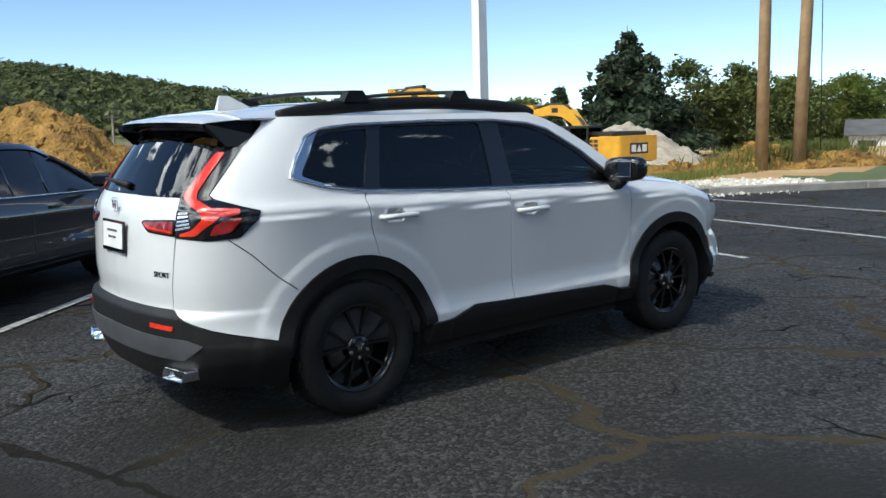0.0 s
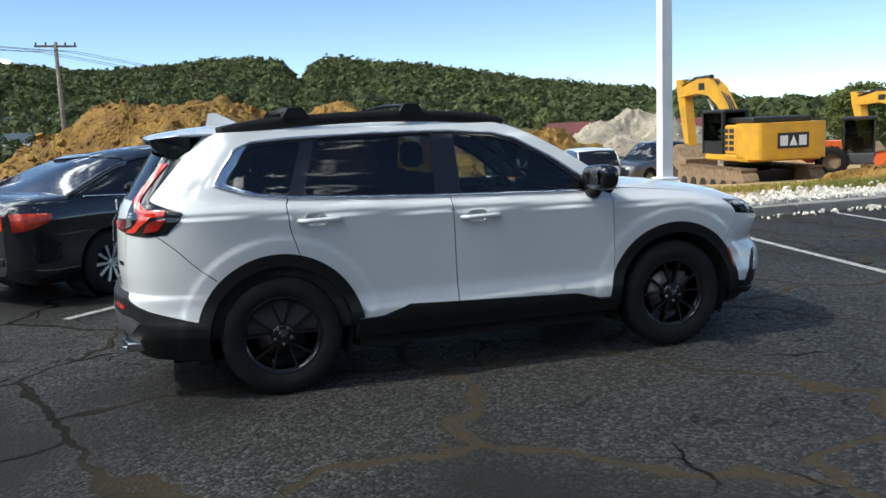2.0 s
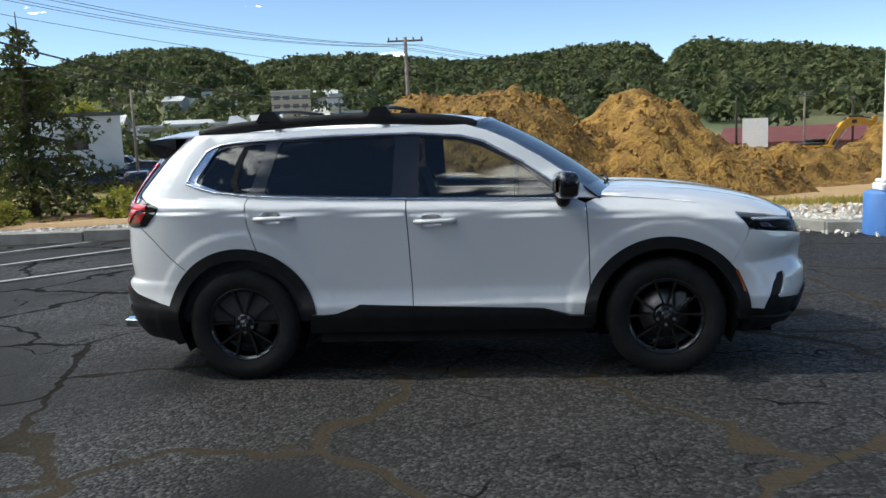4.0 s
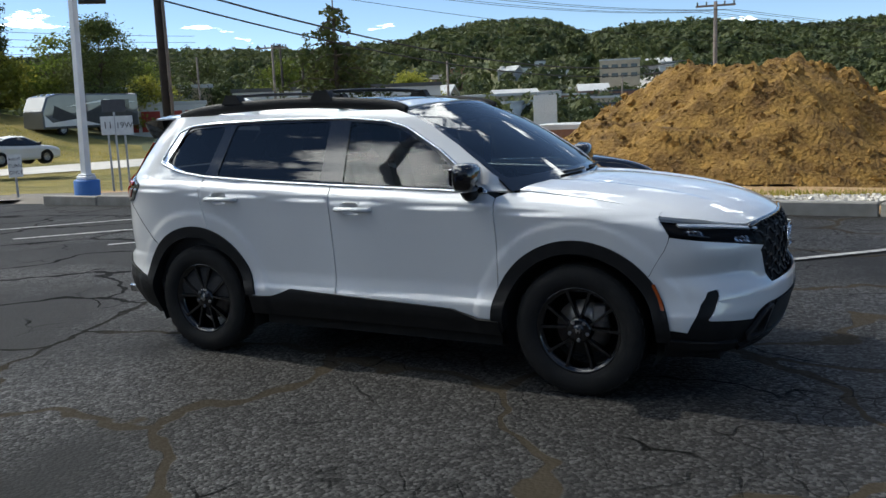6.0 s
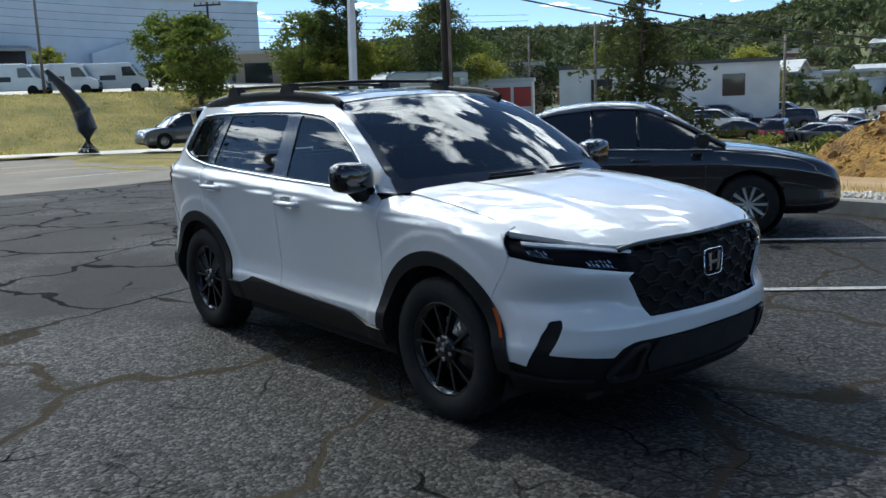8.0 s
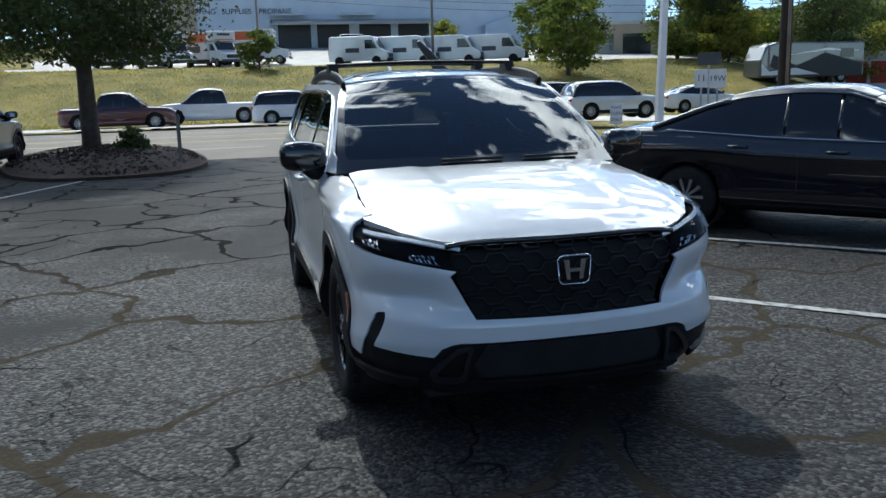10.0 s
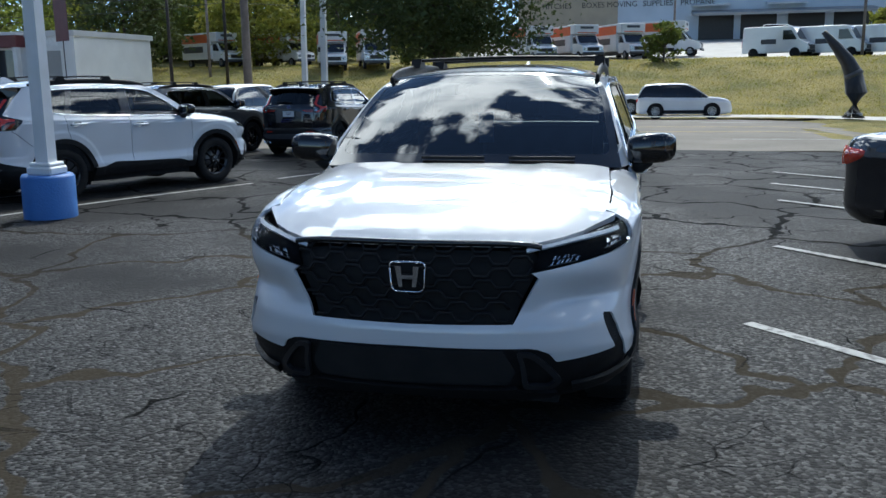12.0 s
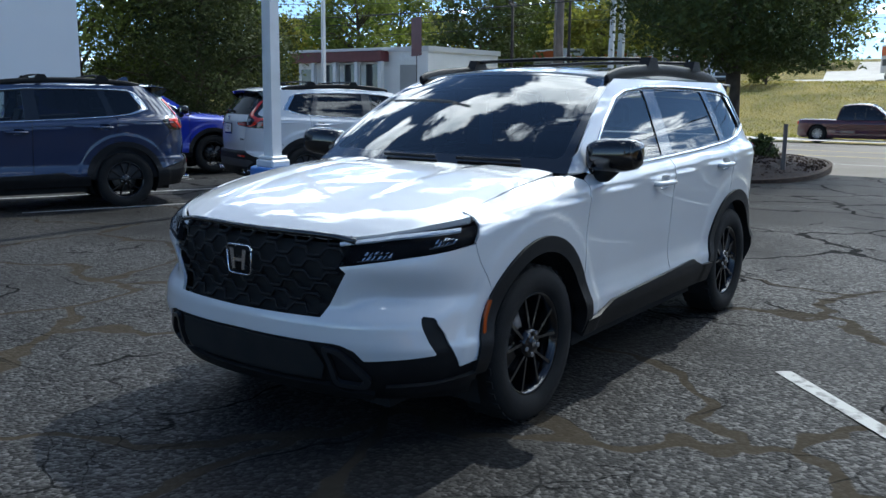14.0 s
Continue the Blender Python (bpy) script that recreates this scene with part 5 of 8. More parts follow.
    Geo().box(-2.0, -0.60, 0.20, 2.05, 0.60, 0.40).box(-0.86, -0.80, 0.22, 0.86, 0.80, 0.40).make("floor_pan", M_WELL, car)
    Geo().box(0.45, -0.74, 0.75, 1.0, 0.74, 1.06, 0, 0.06).make("dashboard", M_CABIN, cab)
    Geo().box(-2.0, -0.70, 0.70, -1.55, 0.70, 0.80).make("load_cover", M_CABIN, cab)
    for yy in (0.37, -0.37):
        seat(cab, -0.05, yy, 0.50)
    seat(cab, -1.0, 0.0, 1.30, 0.58, "rear_bench")
    Geo().tube([(0.42, 0.37 + 0.185 * math.cos(a), 0.98 + 0.185 * math.sin(a)) for a in np.linspace(0, 2 * math.pi, 25)], 0.016, 8).make("steering_wheel", M_CABIN, cab)
    for q in (1, -1):
        ff = (lambda loop: loop) if q == 1 else flip
        panel("door_card", ff([fl(-1.9, 0.35), fl(-1.9, 1.2), fl(-1.25, 1.19), fl(-0.2, 1.14), fl(0.85, 1.10), fl(0.85, 0.35)]), M_CABIN, cab, off=-0.07, depth=0.01, step=0.12)
    panel("headliner", [(0.16, -0.93), (0.16, 0.93), (-1.8, 0.93), (-1.8, -0.93)], M_HEADLINER, cab, surf=roof, normal=roof_n, off=-0.045, depth=0.02, step=0.15)
    Geo().box(0.30, -0.12, 1.50, 0.33, 0.12, 1.56, 0, 0.01).make("rear_view_mirror", M_GLOSSB, cab)
    Geo().box(0.425, 0.0 - 0.045, 1.22, 0.43, 0.045, 1.40).make("price_tag", M_PAPER, cab, "blue paper tag hanging inside the windscreen")
    car.matrix_basis = at
    return car


hero = crossover("pearl white crossover with black wheels, trim and roof bars", M_PEARL, pose(0, 0, 0))


def repaint(car, body_paint, trim_from=M_PEARL):
    """Gives a copied car its own paint, by object."""
    for o in car.children_recursive:
        for sl in slots_of(o):
            if sl.material == trim_from:
                sl.link = "OBJECT"
                sl.material = body_paint
    return car


def slots_of(o):
    return list(o.material_slots) if o.type == "MESH" else []


for label, pnt, m in (("pearl white crossover parked on the lot", M_PEARL, pose(-6.75, -7.3, -0.02, 0, 0, 157)),
                      ("navy blue crossover parked on the lot", M_NAVY, pose(-1.25, -8.75, 0, 0, 0, -20)),
                      ("royal blue crossover parked in the row", M_ROYAL, pose(-5.6, -12.2, 0, 0, 0, 158)),
                      ("black crossover parked beside the tree island", M_BLACKP, pose(-16.0, -7.0, -0.15, 0, 0, 176)),
                      ("dark grey crossover parked on the lot", M_GREYP, pose(-14.0, -9.9, -0.12, 0, 0, 168)),
                      ("black crossover at the end of the row", M_BLACKP, pose(-14.5, -13.9, -0.12, 0, 0, 165))):
    c = copy_thing(hero, m)
    repaint(c, pnt)
    tagged(c, label, "car", "parked crossovers")

# ---- clay heaps, rubble and rock ----
def heap(name, label, cx, cy, rx, ry, h, material, seed, turn=0.0, rough=0.25, clods=260, category="heap", flat=0.0):
    """A tipped heap of soil with lumps lying on its skin."""
    root = thing(name, label, category)
    g = Geo()
    n, m = 120, 44
    rnd = random.Random(seed)
    c, s = math.cos(radians(turn)), math.sin(radians(turn))
    def top(u, v):
        r = math.hypot(u, v)
        k = min(1.0, max(0.0, 1 - r) / (1 - flat)) ** 0.9
        q = h * k + rough * (noise.fractal((u * 3.1 + seed, v * 3.1, seed), 1.0, 2.0, 5) * 1.2) * min(1.0, 3 * (1 - r) + 0.1)
        q += 0.22 * rough * noise.noise((u * rx * 2.6, v * ry * 2.6, seed)) + 0.10 * rough * noise.noise((u * rx * 5.5, v * ry * 5.5, seed)) + 0.22 * rough * abs(noise.noise((u * rx * 1.1, v * ry * 1.1, seed + 4)))
        return q
    def put(u, v):
        x, y = cx + u * rx * c - v * ry * s, cy + u * rx * s + v * ry * c
        return (x, y, land(x, y) - 0.05 + max(0.0, top(u, v)))
    vs = []
    for j in range(m + 1):
        r = (j / m) ** 0.9
        for i in range(n):
            a = 2 * math.pi * i / n
            w = r * (1 + 0.12 * noise.noise((math.cos(a) * 1.5 + seed, math.sin(a) * 1.5, 2)))
            vs.append(put(w * math.cos(a), w * math.sin(a)))
    g.add(vs, [(j * n + i, (j + 1) * n + i, (j + 1) * n + (i + 1) % n, j * n + (i + 1) % n) for j in range(m) for i in range(n)], 0, True)
    g.make("heap_body", material, root)
    lumps = Geo()
    for _ in range(clods * 2):
        a, r = rnd.uniform(0, 2 * math.pi), math.sqrt(rnd.random())
        p = Vector(put(r * math.cos(a), r * math.sin(a)))
        d = rnd.choice((0.03, 0.04, 0.05, 0.06, 0.08, 0.13)) * rnd.uniform(0.7, 1.4)
        stone(lumps, p, d, rnd)
    lumps.make("clod", material, root, kind="stuff")
    return root


CUBE = [(x, y, z) for z in (-1, 1) for y in (-1, 1) for x in (-1, 1)]
CUBE_F = [(0, 2, 3, 1), (4, 5, 7, 6), (0, 1, 5, 4), (2, 6, 7, 3), (0, 4, 6, 2), (1, 3, 7, 5)]


def stone(g, p, d, rnd):
    """One angular lump."""
    q = Euler((rnd.uniform(0, 6), rnd.uniform(0, 6), rnd.uniform(0, 6))).to_matrix()
    e = Vector((rnd.uniform(0.6, 1.1), rnd.uniform(0.5, 1.0), rnd.uniform(0.4, 0.8)))
    g.add([p + q @ Vector([v[k] * e[k] * d * rnd.uniform(0.55, 0.85) for k in range(3)]) for v in CUBE], CUBE_F)


heap("clay_heap", "tall heap of orange clay on the building site", -1.7, 25.0, 8.3, 6.4, 3.55, M_DIRT, 3, 6, 0.8, 1500, flat=0.36)
heap("clay_heap", "orange clay heap beside the tall one", 3.9, 25.6, 6.2, 5.6, 3.95, M_DIRT, 11, -10, 0.6, 800, flat=0.03)
heap("clay_heap", "long low heap of orange clay", 12.5, 36.0, 6.5, 5.0, 1.7, M_DIRT, 17, 0, 0.6, 400)
heap("clay_heap", "low bank of red clay", 24.0, 52.0, 9.0, 4.0, 3.4, M_DIRT, 23, 25, 0.6, 250)
heap("clay_heap", "low spread of orange clay behind the kerb", 17.0, 8.9, 7.0, 2.0, 0.5, M_DIRT, 29, -30, 0.4, 400)
heap("rubble_heap", "heap of grey broken rubble", 33.0, 56.0, 11.0, 7.0, 4.6, M_RUBBLE, 31, 10, 1.0, 1200)
heap("soil_heap", "dark soil heap behind the wooden poles", 44.0, 34.0, 6.0, 5.0, 3.0, M_RUBBLE, 37, 0, 0.5, 200)


def rock_strip():
    """Crushed white rock behind the kerb."""
    rnd = random.Random(5)
    g = Geo()
    for _ in range(9500):
        x = rnd.uniform(-9.0, 13.0)
        y = kerb_y(x) + 0.22 + abs(rnd.gauss(0, 1)) * 0.62
        if y - kerb_y(x) > 2.1:
            continue
        d = rnd.uniform(0.022, 0.06)
        stone(g, Vector((x, y, land(x, y) + 0.13 + rnd.uniform(0, 0.05) + 0.06 * noise.noise((x, y, 0)))), d, rnd)
    for _ in range(160):
        x = rnd.uniform(3.5, 12.0)
        y = kerb_y(x) - abs(rnd.gauss(0, 0.18)) - 0.05
        stone(g, Vector((x, y, 0.02)), rnd.uniform(0.02, 0.05), rnd)
    g.make("crushed_rock", M_ROCK, label="crushed white rock strewn along the kerb", kind="stuff", category="rock")


rock_strip()

# ---- other vehicles ----
M_LAMPRED = mat("orange_red_lens", (0.62, 0.055, 0.012), (0.45, 0.02, 0.008), 14, 0.12, 0, 0, 60, 1.0)
def simple_wheel(parent, x, y, r, w, rim_m):
    """A tyre with a spoked rim facing outwards."""
    o = 1 if y > 0 else -1
    hub = new("wheel")
    hub.parent, hub.location = parent, (x, y, r)
    Geo().lathe([(-w / 2, r * 0.62), (-w / 2, r * 0.9), (-w * 0.38, r), (w * 0.38, r), (w / 2, r * 0.9), (w / 2, r * 0.62)], "y", 24).make("tyre", M_RUBBER, hub)
    rim = Geo().lathe([(-w * 0.4, r * 0.6), (w * 0.1 * o, r * 0.58), (w * 0.42 * o, r * 0.62), (w * 0.46 * o, r * 0.64)], "y", 24)
    rim.lathe([(w * 0.05 * o, 0.01), (w * 0.05 * o, r * 0.58)], "y", 24, mi=1)
    for k in range(10):
        a = 2 * math.pi * k / 10
        c, s, t = math.cos(a), math.sin(a), 0.09
        vs = [(r * q * math.cos(a + e), w * d * o, r * q * math.sin(a + e)) for q, e, d in ((0.12, -0.3, 0.36), (0.12, 0.3, 0.36), (0.6, t, 0.40), (0.6, -t, 0.40), (0.12, -0.3, 0.1), (0.12, 0.3, 0.1), (0.6, t * 1.5, 0.1), (0.6, -t * 1.5, 0.1))]
        rim.add(vs, [(0, 1, 2, 3), (4, 7, 6, 5), (0, 3, 7, 4), (1, 5, 6, 2), (2, 6, 7, 3)])
    rim.cyl((0, w * 0.1 * o, 0), (0, w * 0.42 * o, 0), r * 0.15, r * 0.11, 12)
    rim.make("rim", [rim_m, M_BLACKM], hub)
    return hub


def loft_car(name, label, category, at, pnt, L, W, line, roofline, belt, axles, r=0.33, rim_m=None, group="", tumble=0.80, bed=None, box=None, detail=False, clad=None, glass_m=None):
    """A vehicle from its side lines: line (x, z) is bonnet, belt and boot; roofline (x, z) the cabin above belt. x runs forward from the middle."""
    car = thing(name, label, category, group)
    rim_m = rim_m or M_ALLOY
    hw = W / 2
    xs = np.linspace(line[0][0], line[-1][0], 96 if detail else 56)
    zl = soft(xs, line)
    x_lo, x_hi = xs[0], xs[-1]
    rows = []
    lift = [0.0, 0.06, 0.13, 0.20, 0.28, 0.36, 0.44, 0.50, 0.56, 0.62, 0.68, 0.72, 0.75, 0.78, 0.82, 0.86, 0.91, 0.95, 0.985]
    wide = [0.88, 0.945, 0.975, 0.985, 0.985, 0.982, 0.980, 0.981, 0.983, 0.987, 0.993, 0.998, 1.0, 0.997, 0.985, 0.975, 0.960, 0.940, 0.905]
    for x, zt in zip(xs, zl):
        e = min((x - x_lo), (x_hi - x)) / L
        end = math.sqrt(max(0.0, 1 - (1 - min(1.0, e / 0.11)) ** 2.4))
        w = hw * (0.70 + 0.30 * end)
        lo = 0.22 + 0.10 * (1 - end)
        zt = max(zt, lo + 0.2)
        prof = [(w * k, lo + (zt - lo) * u) for u, k in zip(lift, wide)] + [(w * 0.80, zt + 0.006), (w * 0.60, zt + 0.016), (w * 0.30, zt + 0.028), (0, zt + 0.032)]
        rows.append([(x, -y, z) for y, z in prof] + [(x, y, z) for y, z in reversed(prof[:-1])])
    n = len(rows[0])
    vs = [list(p) for q in rows for p in q]
    R = r * 1.16
    def near(p):
        return min(math.hypot(p[0] - axx, p[2] - r) for axx in axles) if abs(p[1]) > hw * 0.6 else 9.0
    fs = []
    for i in range(len(rows) - 1):
        for k in range(n - 1):
            f = (i * n + k, (i + 1) * n + k, (i + 1) * n + k + 1, i * n + k + 1)
            c = [sum(vs[j][d] for j in f) / 4 for d in range(3)]
            if near(c) > R:
                fs.append(f)
    for p in {j for f in fs for j in f}:
        d = near(vs[p])
        if d < R * 1.07:
            axx = min(axles, key=lambda q: abs(q - vs[p][0]))
            k = R / max(0.05, d)
            vs[p][0], vs[p][2] = axx + (vs[p][0] - axx) * k, max(0.2, r + (vs[p][2] - r) * k)
    g = Geo()
    g.add(vs, fs, 0, True)
    g.add(rows[0], [tuple(range(n))])
    g.add(rows[-1], [tuple(range(n - 1, -1, -1))])
    g.make("body", pnt, car)
    def flank(x, z, q, off=0.0):
        i = int(np.clip(np.searchsorted(xs, x), 1, len(xs) - 1))
        half = rows[i][: n // 2 + 1]
        y = float(np.interp(z, [p[2] for p in half], [-p[1] for p in half]))
        return (x, q * (y + off), z)
    def patch(name, m, q, xa, xb, za, zb, off=0.008, label=""):
        gx, gz = np.linspace(xa, xb, 12), np.linspace(0, 1, 6)
        pts = [flank(x, za(x) + (zb(x) - za(x)) * u, q, off * (1 if 0 < j < 5 and 0 < k < 11 else -0.5)) for k, x in enumerate(gx) for j, u in enumerate(gz)]
        return Geo().add(pts, [(i * 6 + j, (i + 1) * 6 + j, (i + 1) * 6 + j + 1, i * 6 + j + 1) for i in range(11) for j in range(5)], 0, True).make(name, m, car, label)
    Geo().box(x_lo + 0.25, -hw * 0.8, 0.20, x_hi - 0.25, hw * 0.8, 0.34).make("underbody", M_WELL, car)
    # cabin: dark glass under a painted roof, with painted pillars
    rx = [p[0] for p in roofline]
    st = np.linspace(rx[0], rx[-1], 40 if detail else 22)
    zr = soft(st, roofline)
    gl, rf = Geo(), Geo()
    vs, vr = [], []
    for x, z in zip(st, zr):
        b = float(np.interp(x, [p[0] for p in line], [p[1] for p in line])) - 0.03
        z = max(z, b + 0.02)
        k = min(1.0, max(0.0, (z - b) / max(0.01, belt)))
        wb, wt = hw * 0.925, hw * (0.925 + (tumble - 0.925) * k)
        vs += [(x, -wb, b), (x, -wt - 0.012 * k, z - 0.055 * k), (x, -wt + 0.05, z), (x, 0, z + 0.03 * k), (x, wt - 0.05, z), (x, wt + 0.012 * k, z - 0.055 * k), (x, wb, b)]
    m = 7
    gl.add(vs, [(i * m + k, (i + 1) * m + k, (i + 1) * m + k + 1, i * m + k + 1) for i in range(len(st) - 1) for k in range(m - 1)], 0, True)
    gl.make("cabin_glass", glass_m or M_GLOSSB, car, "dark glazed cabin")
    top = max(zr)
    flat = [i for i, z in enumerate(zr) if z > top - 0.10]
    i0, i1 = flat[0], flat[-1]
    vr = []
    for i in range(i0, i1 + 1):
        vr += [(vs[i * m + k][0], vs[i * m + k][1] * 1.012, vs[i * m + k][2] + 0.008) for k in (1, 2, 3, 4, 5)]
    rf.add(vr, [(i * 5 + k, (i + 1) * 5 + k, (i + 1) * 5 + k + 1, i * 5 + k + 1) for i in range(i1 - i0) for k in range(4)], 0, True)
    rf.make("roof", pnt, car)
    for q in (1, -1):
        k = 5 if q == 1 else 1
        kb = 6 if q == 1 else 0
        for a, b in ((0, i0), (len(st) - 1, i1)):
            step = 1 if b > a else -1
            pts = [Vector(vs[i * m + k]) for i in range(a, b + step, step)]
            if len(pts) > 1:
                Geo().tube([p + Vector((0, -q * 0.004, 0.0)) for p in pts], 0.028, 8).make("pillar", pnt, car)
        mid = [i for i in range(i0, i1 + 1)]
        for f in ((0.5,) if L < 4.6 else (0.42, 0.78)):
            i = mid[int(len(mid) * f)]
            p0, p1 = Vector(vs[i * m + kb]), Vector(vs[i * m + k])
            Geo().tube([p0 + Vector((0, -q * 0.010, 0)), p1 + Vector((0, -q * 0.010, 0))], 0.022, 8, flat=0.6).make("door_pillar", M_GLOSSB, car)
        wb = [Vector(vs[i * m + kb]) + Vector((0, q * 0.012, 0.012)) for i in range(2, len(st) - 2)]
        Geo().tube(wb, 0.009, 5).make("belt_trim", M_CHROME if detail else M_BLACKM, car)
        # lamps, handles, mirrors
        zf, zb = float(np.interp(x_hi - 0.25, [p[0] for p in line], [p[1] for p in line])), float(np.interp(x_lo + 0.2, [p[0] for p in line], [p[1] for p in line]))
        Geo().box(x_hi - 0.30, q * hw * 0.60 - 0.12, zf - 0.24, x_hi - 0.045, q * hw * 0.60 + 0.13, zf - 0.10, 0, 0.04).make("headlamp", M_CLEARBIT, car)
        if detail:
            patch("tail_lamp", M_LAMPRED, q, x_lo + 0.012, x_lo + 0.36, lambda x: 0.745 + 0.10 * max(0.0, (x - x_lo) / 0.36) ** 2, lambda x: 0.925 - 0.02 * (x - x_lo) / 0.36, 0.012, "orange-red wrap-round tail lamp")
            Geo().prism(rounded([(q * hw * 0.46, 0.785), (q * hw * 0.69, 0.755), (q * hw * 0.69, 0.915), (q * hw * 0.47, 0.905)], 0.03, 3), x_lo - 0.008, x_lo + 0.02, "x").make("tail_lamp", M_LAMPRED, car)
            patch("door_seam", M_BLACKM, q, -0.20, -0.19, lambda x: 0.30, lambda x: 0.93, 0.003)
            patch("door_seam", M_BLACKM, q, 0.86, 0.87, lambda x: 0.30, lambda x: 0.90, 0.003)
            patch("sill_trim", M_TRIM, q, axles[0] + 0.44, axles[1] - 0.44, lambda x: 0.235, lambda x: 0.30, 0.006)
        else:
            Geo().box(x_lo + 0.0, q * hw * 0.64 - 0.16, zb - 0.27, x_lo + 0.22, q * hw * 0.64 + 0.16, zb - 0.10, 0, 0.04).make("tail_lamp", M_RED, car)
        ax = st[-1] - 0.28
        Geo().box(ax - 0.06, q * hw * 1.02 - 0.03, belt_z(line, ax) + 0.02, ax + 0.07, q * hw * 1.02 + q * 0.17 + 0.03 * q, belt_z(line, ax) + 0.16, 0, 0.03).make("door_mirror", M_BLACKM if not detail else pnt, car)
        for f in ((0.28, 0.62) if detail else ()):
            xx = st[0] + (st[-1] - st[0]) * f + 0.15
            zz = belt_z(line, xx) - 0.13
            Geo().tube([(xx - 0.10, q * hw * 0.99, zz), (xx - 0.08, q * hw * 1.02, zz), (xx + 0.08, q * hw * 1.02, zz), (xx + 0.10, q * hw * 0.99, zz)], 0.014, 8).make("door_handle", pnt, car)
        if clad:
            Geo().box(axles[0] + 0.40, q * hw * 0.985 - 0.012, 0.26, axles[1] - 0.40, q * hw * 0.985 + 0.012, 0.42).make("sill_trim", clad, car)
        for axx in axles:
            w_in = Geo().cyl((axx, q * (hw * 0.60), r), (axx, q * (hw * 0.955), r), r * 1.165, n=32, caps=False)
            w_in.cyl((axx, q * (hw * 0.59), r), (axx, q * (hw * 0.60), r), r * 1.165, n=32)
            w_in.make("wheel_arch", M_WELL, car)
            simple_wheel(car, axx, q * (hw - 0.125), r, 0.21, rim_m)
    if detail:
        Geo().box(x_lo - 0.012, -0.26, 0.60, x_lo + 0.01, 0.26, 0.76, 0, 0.01).make("plate_recess", M_BLACKM, car)
        plate = Geo().box(x_lo - 0.020, -0.155, 0.62, x_lo - 0.013, 0.155, 0.74, 0, 0.003).make("plate", M_PLATE, car)
        for zz in (0.66, 0.70):
            Geo().box(x_lo - 0.023, -0.11, zz - 0.008, x_lo - 0.0205, 0.11, zz + 0.008).make("plate_bar", M_GREYTRIM, plate)
        Geo().box(x_lo - 0.012, -hw * 0.66, 0.42, x_lo + 0.02, hw * 0.66, 0.50, 0, 0.012).make("bumper_trim", M_TRIM, car)
        Geo().lathe([(x_lo - 0.016, 0.001), (x_lo - 0.016, 0.035), (x_lo - 0.004, 0.042)], "x", 20, centre=(0, 0, 0.86)).make("emblem", M_CHROME, car)
    car.matrix_basis = at
    return car


def belt_z(line, x):
    return float(np.interp(x, [p[0] for p in line], [p[1] for p in line]))


def sedan(label, pnt, at, group="", detail=False):
    c = loft_car("sedan", label, "car", at, pnt, 4.63, 1.78,
                 [(-2.31, 0.90), (-2.27, 0.985), (-2.0, 1.04), (-1.5, 1.045), (-0.5, 0.985), (0.6, 0.955), (0.95, 0.95), (1.5, 0.90), (2.0, 0.80), (2.24, 0.68), (2.32, 0.50)],
                 [(-1.72, 1.05), (-1.45, 1.17), (-1.1, 1.315), (-0.7, 1.41), (-0.2, 1.445), (0.15, 1.43), (0.45, 1.34), (0.85, 1.12), (1.08, 0.97)], 0.45, (-1.325, 1.325), 0.325, group=group, detail=detail, tumble=0.70)
    return c


def suv(label, pnt, at, group="", name="suv"):
    return loft_car(name, label, "car", at, pnt, 4.85, 1.92,
                    [(-2.42, 0.75), (-2.40, 1.05), (-2.1, 1.12), (-1.0, 1.10), (0.8, 1.08), (1.2, 1.08), (1.8, 1.03), (2.2, 0.94), (2.38, 0.75), (2.43, 0.5)],
                    [(-2.34, 1.10), (-2.25, 1.35), (-2.05, 1.68), (-1.6, 1.75), (-0.6, 1.78), (0.1, 1.75), (0.5, 1.60), (1.0, 1.25), (1.2, 1.10)], 0.65, (-1.42, 1.42), 0.37, group=group, clad=M_TRIM)


def minivan(label, pnt, at, group=""):
    return loft_car("van", label, "van", at, pnt, 4.9, 1.95,
                    [(-2.45, 0.9), (-2.43, 1.05), (-2.0, 1.10), (0.8, 1.08), (1.3, 1.06), (1.9, 0.98), (2.3, 0.80), (2.45, 0.5)],
                    [(-2.41, 1.06), (-2.38, 1.6), (-2.30, 1.86), (-1.5, 1.90), (0.2, 1.88), (0.6, 1.75), (1.2, 1.32), (1.5, 1.06)], 0.8, (-1.5, 1.45), 0.34, group=group, tumble=0.84)


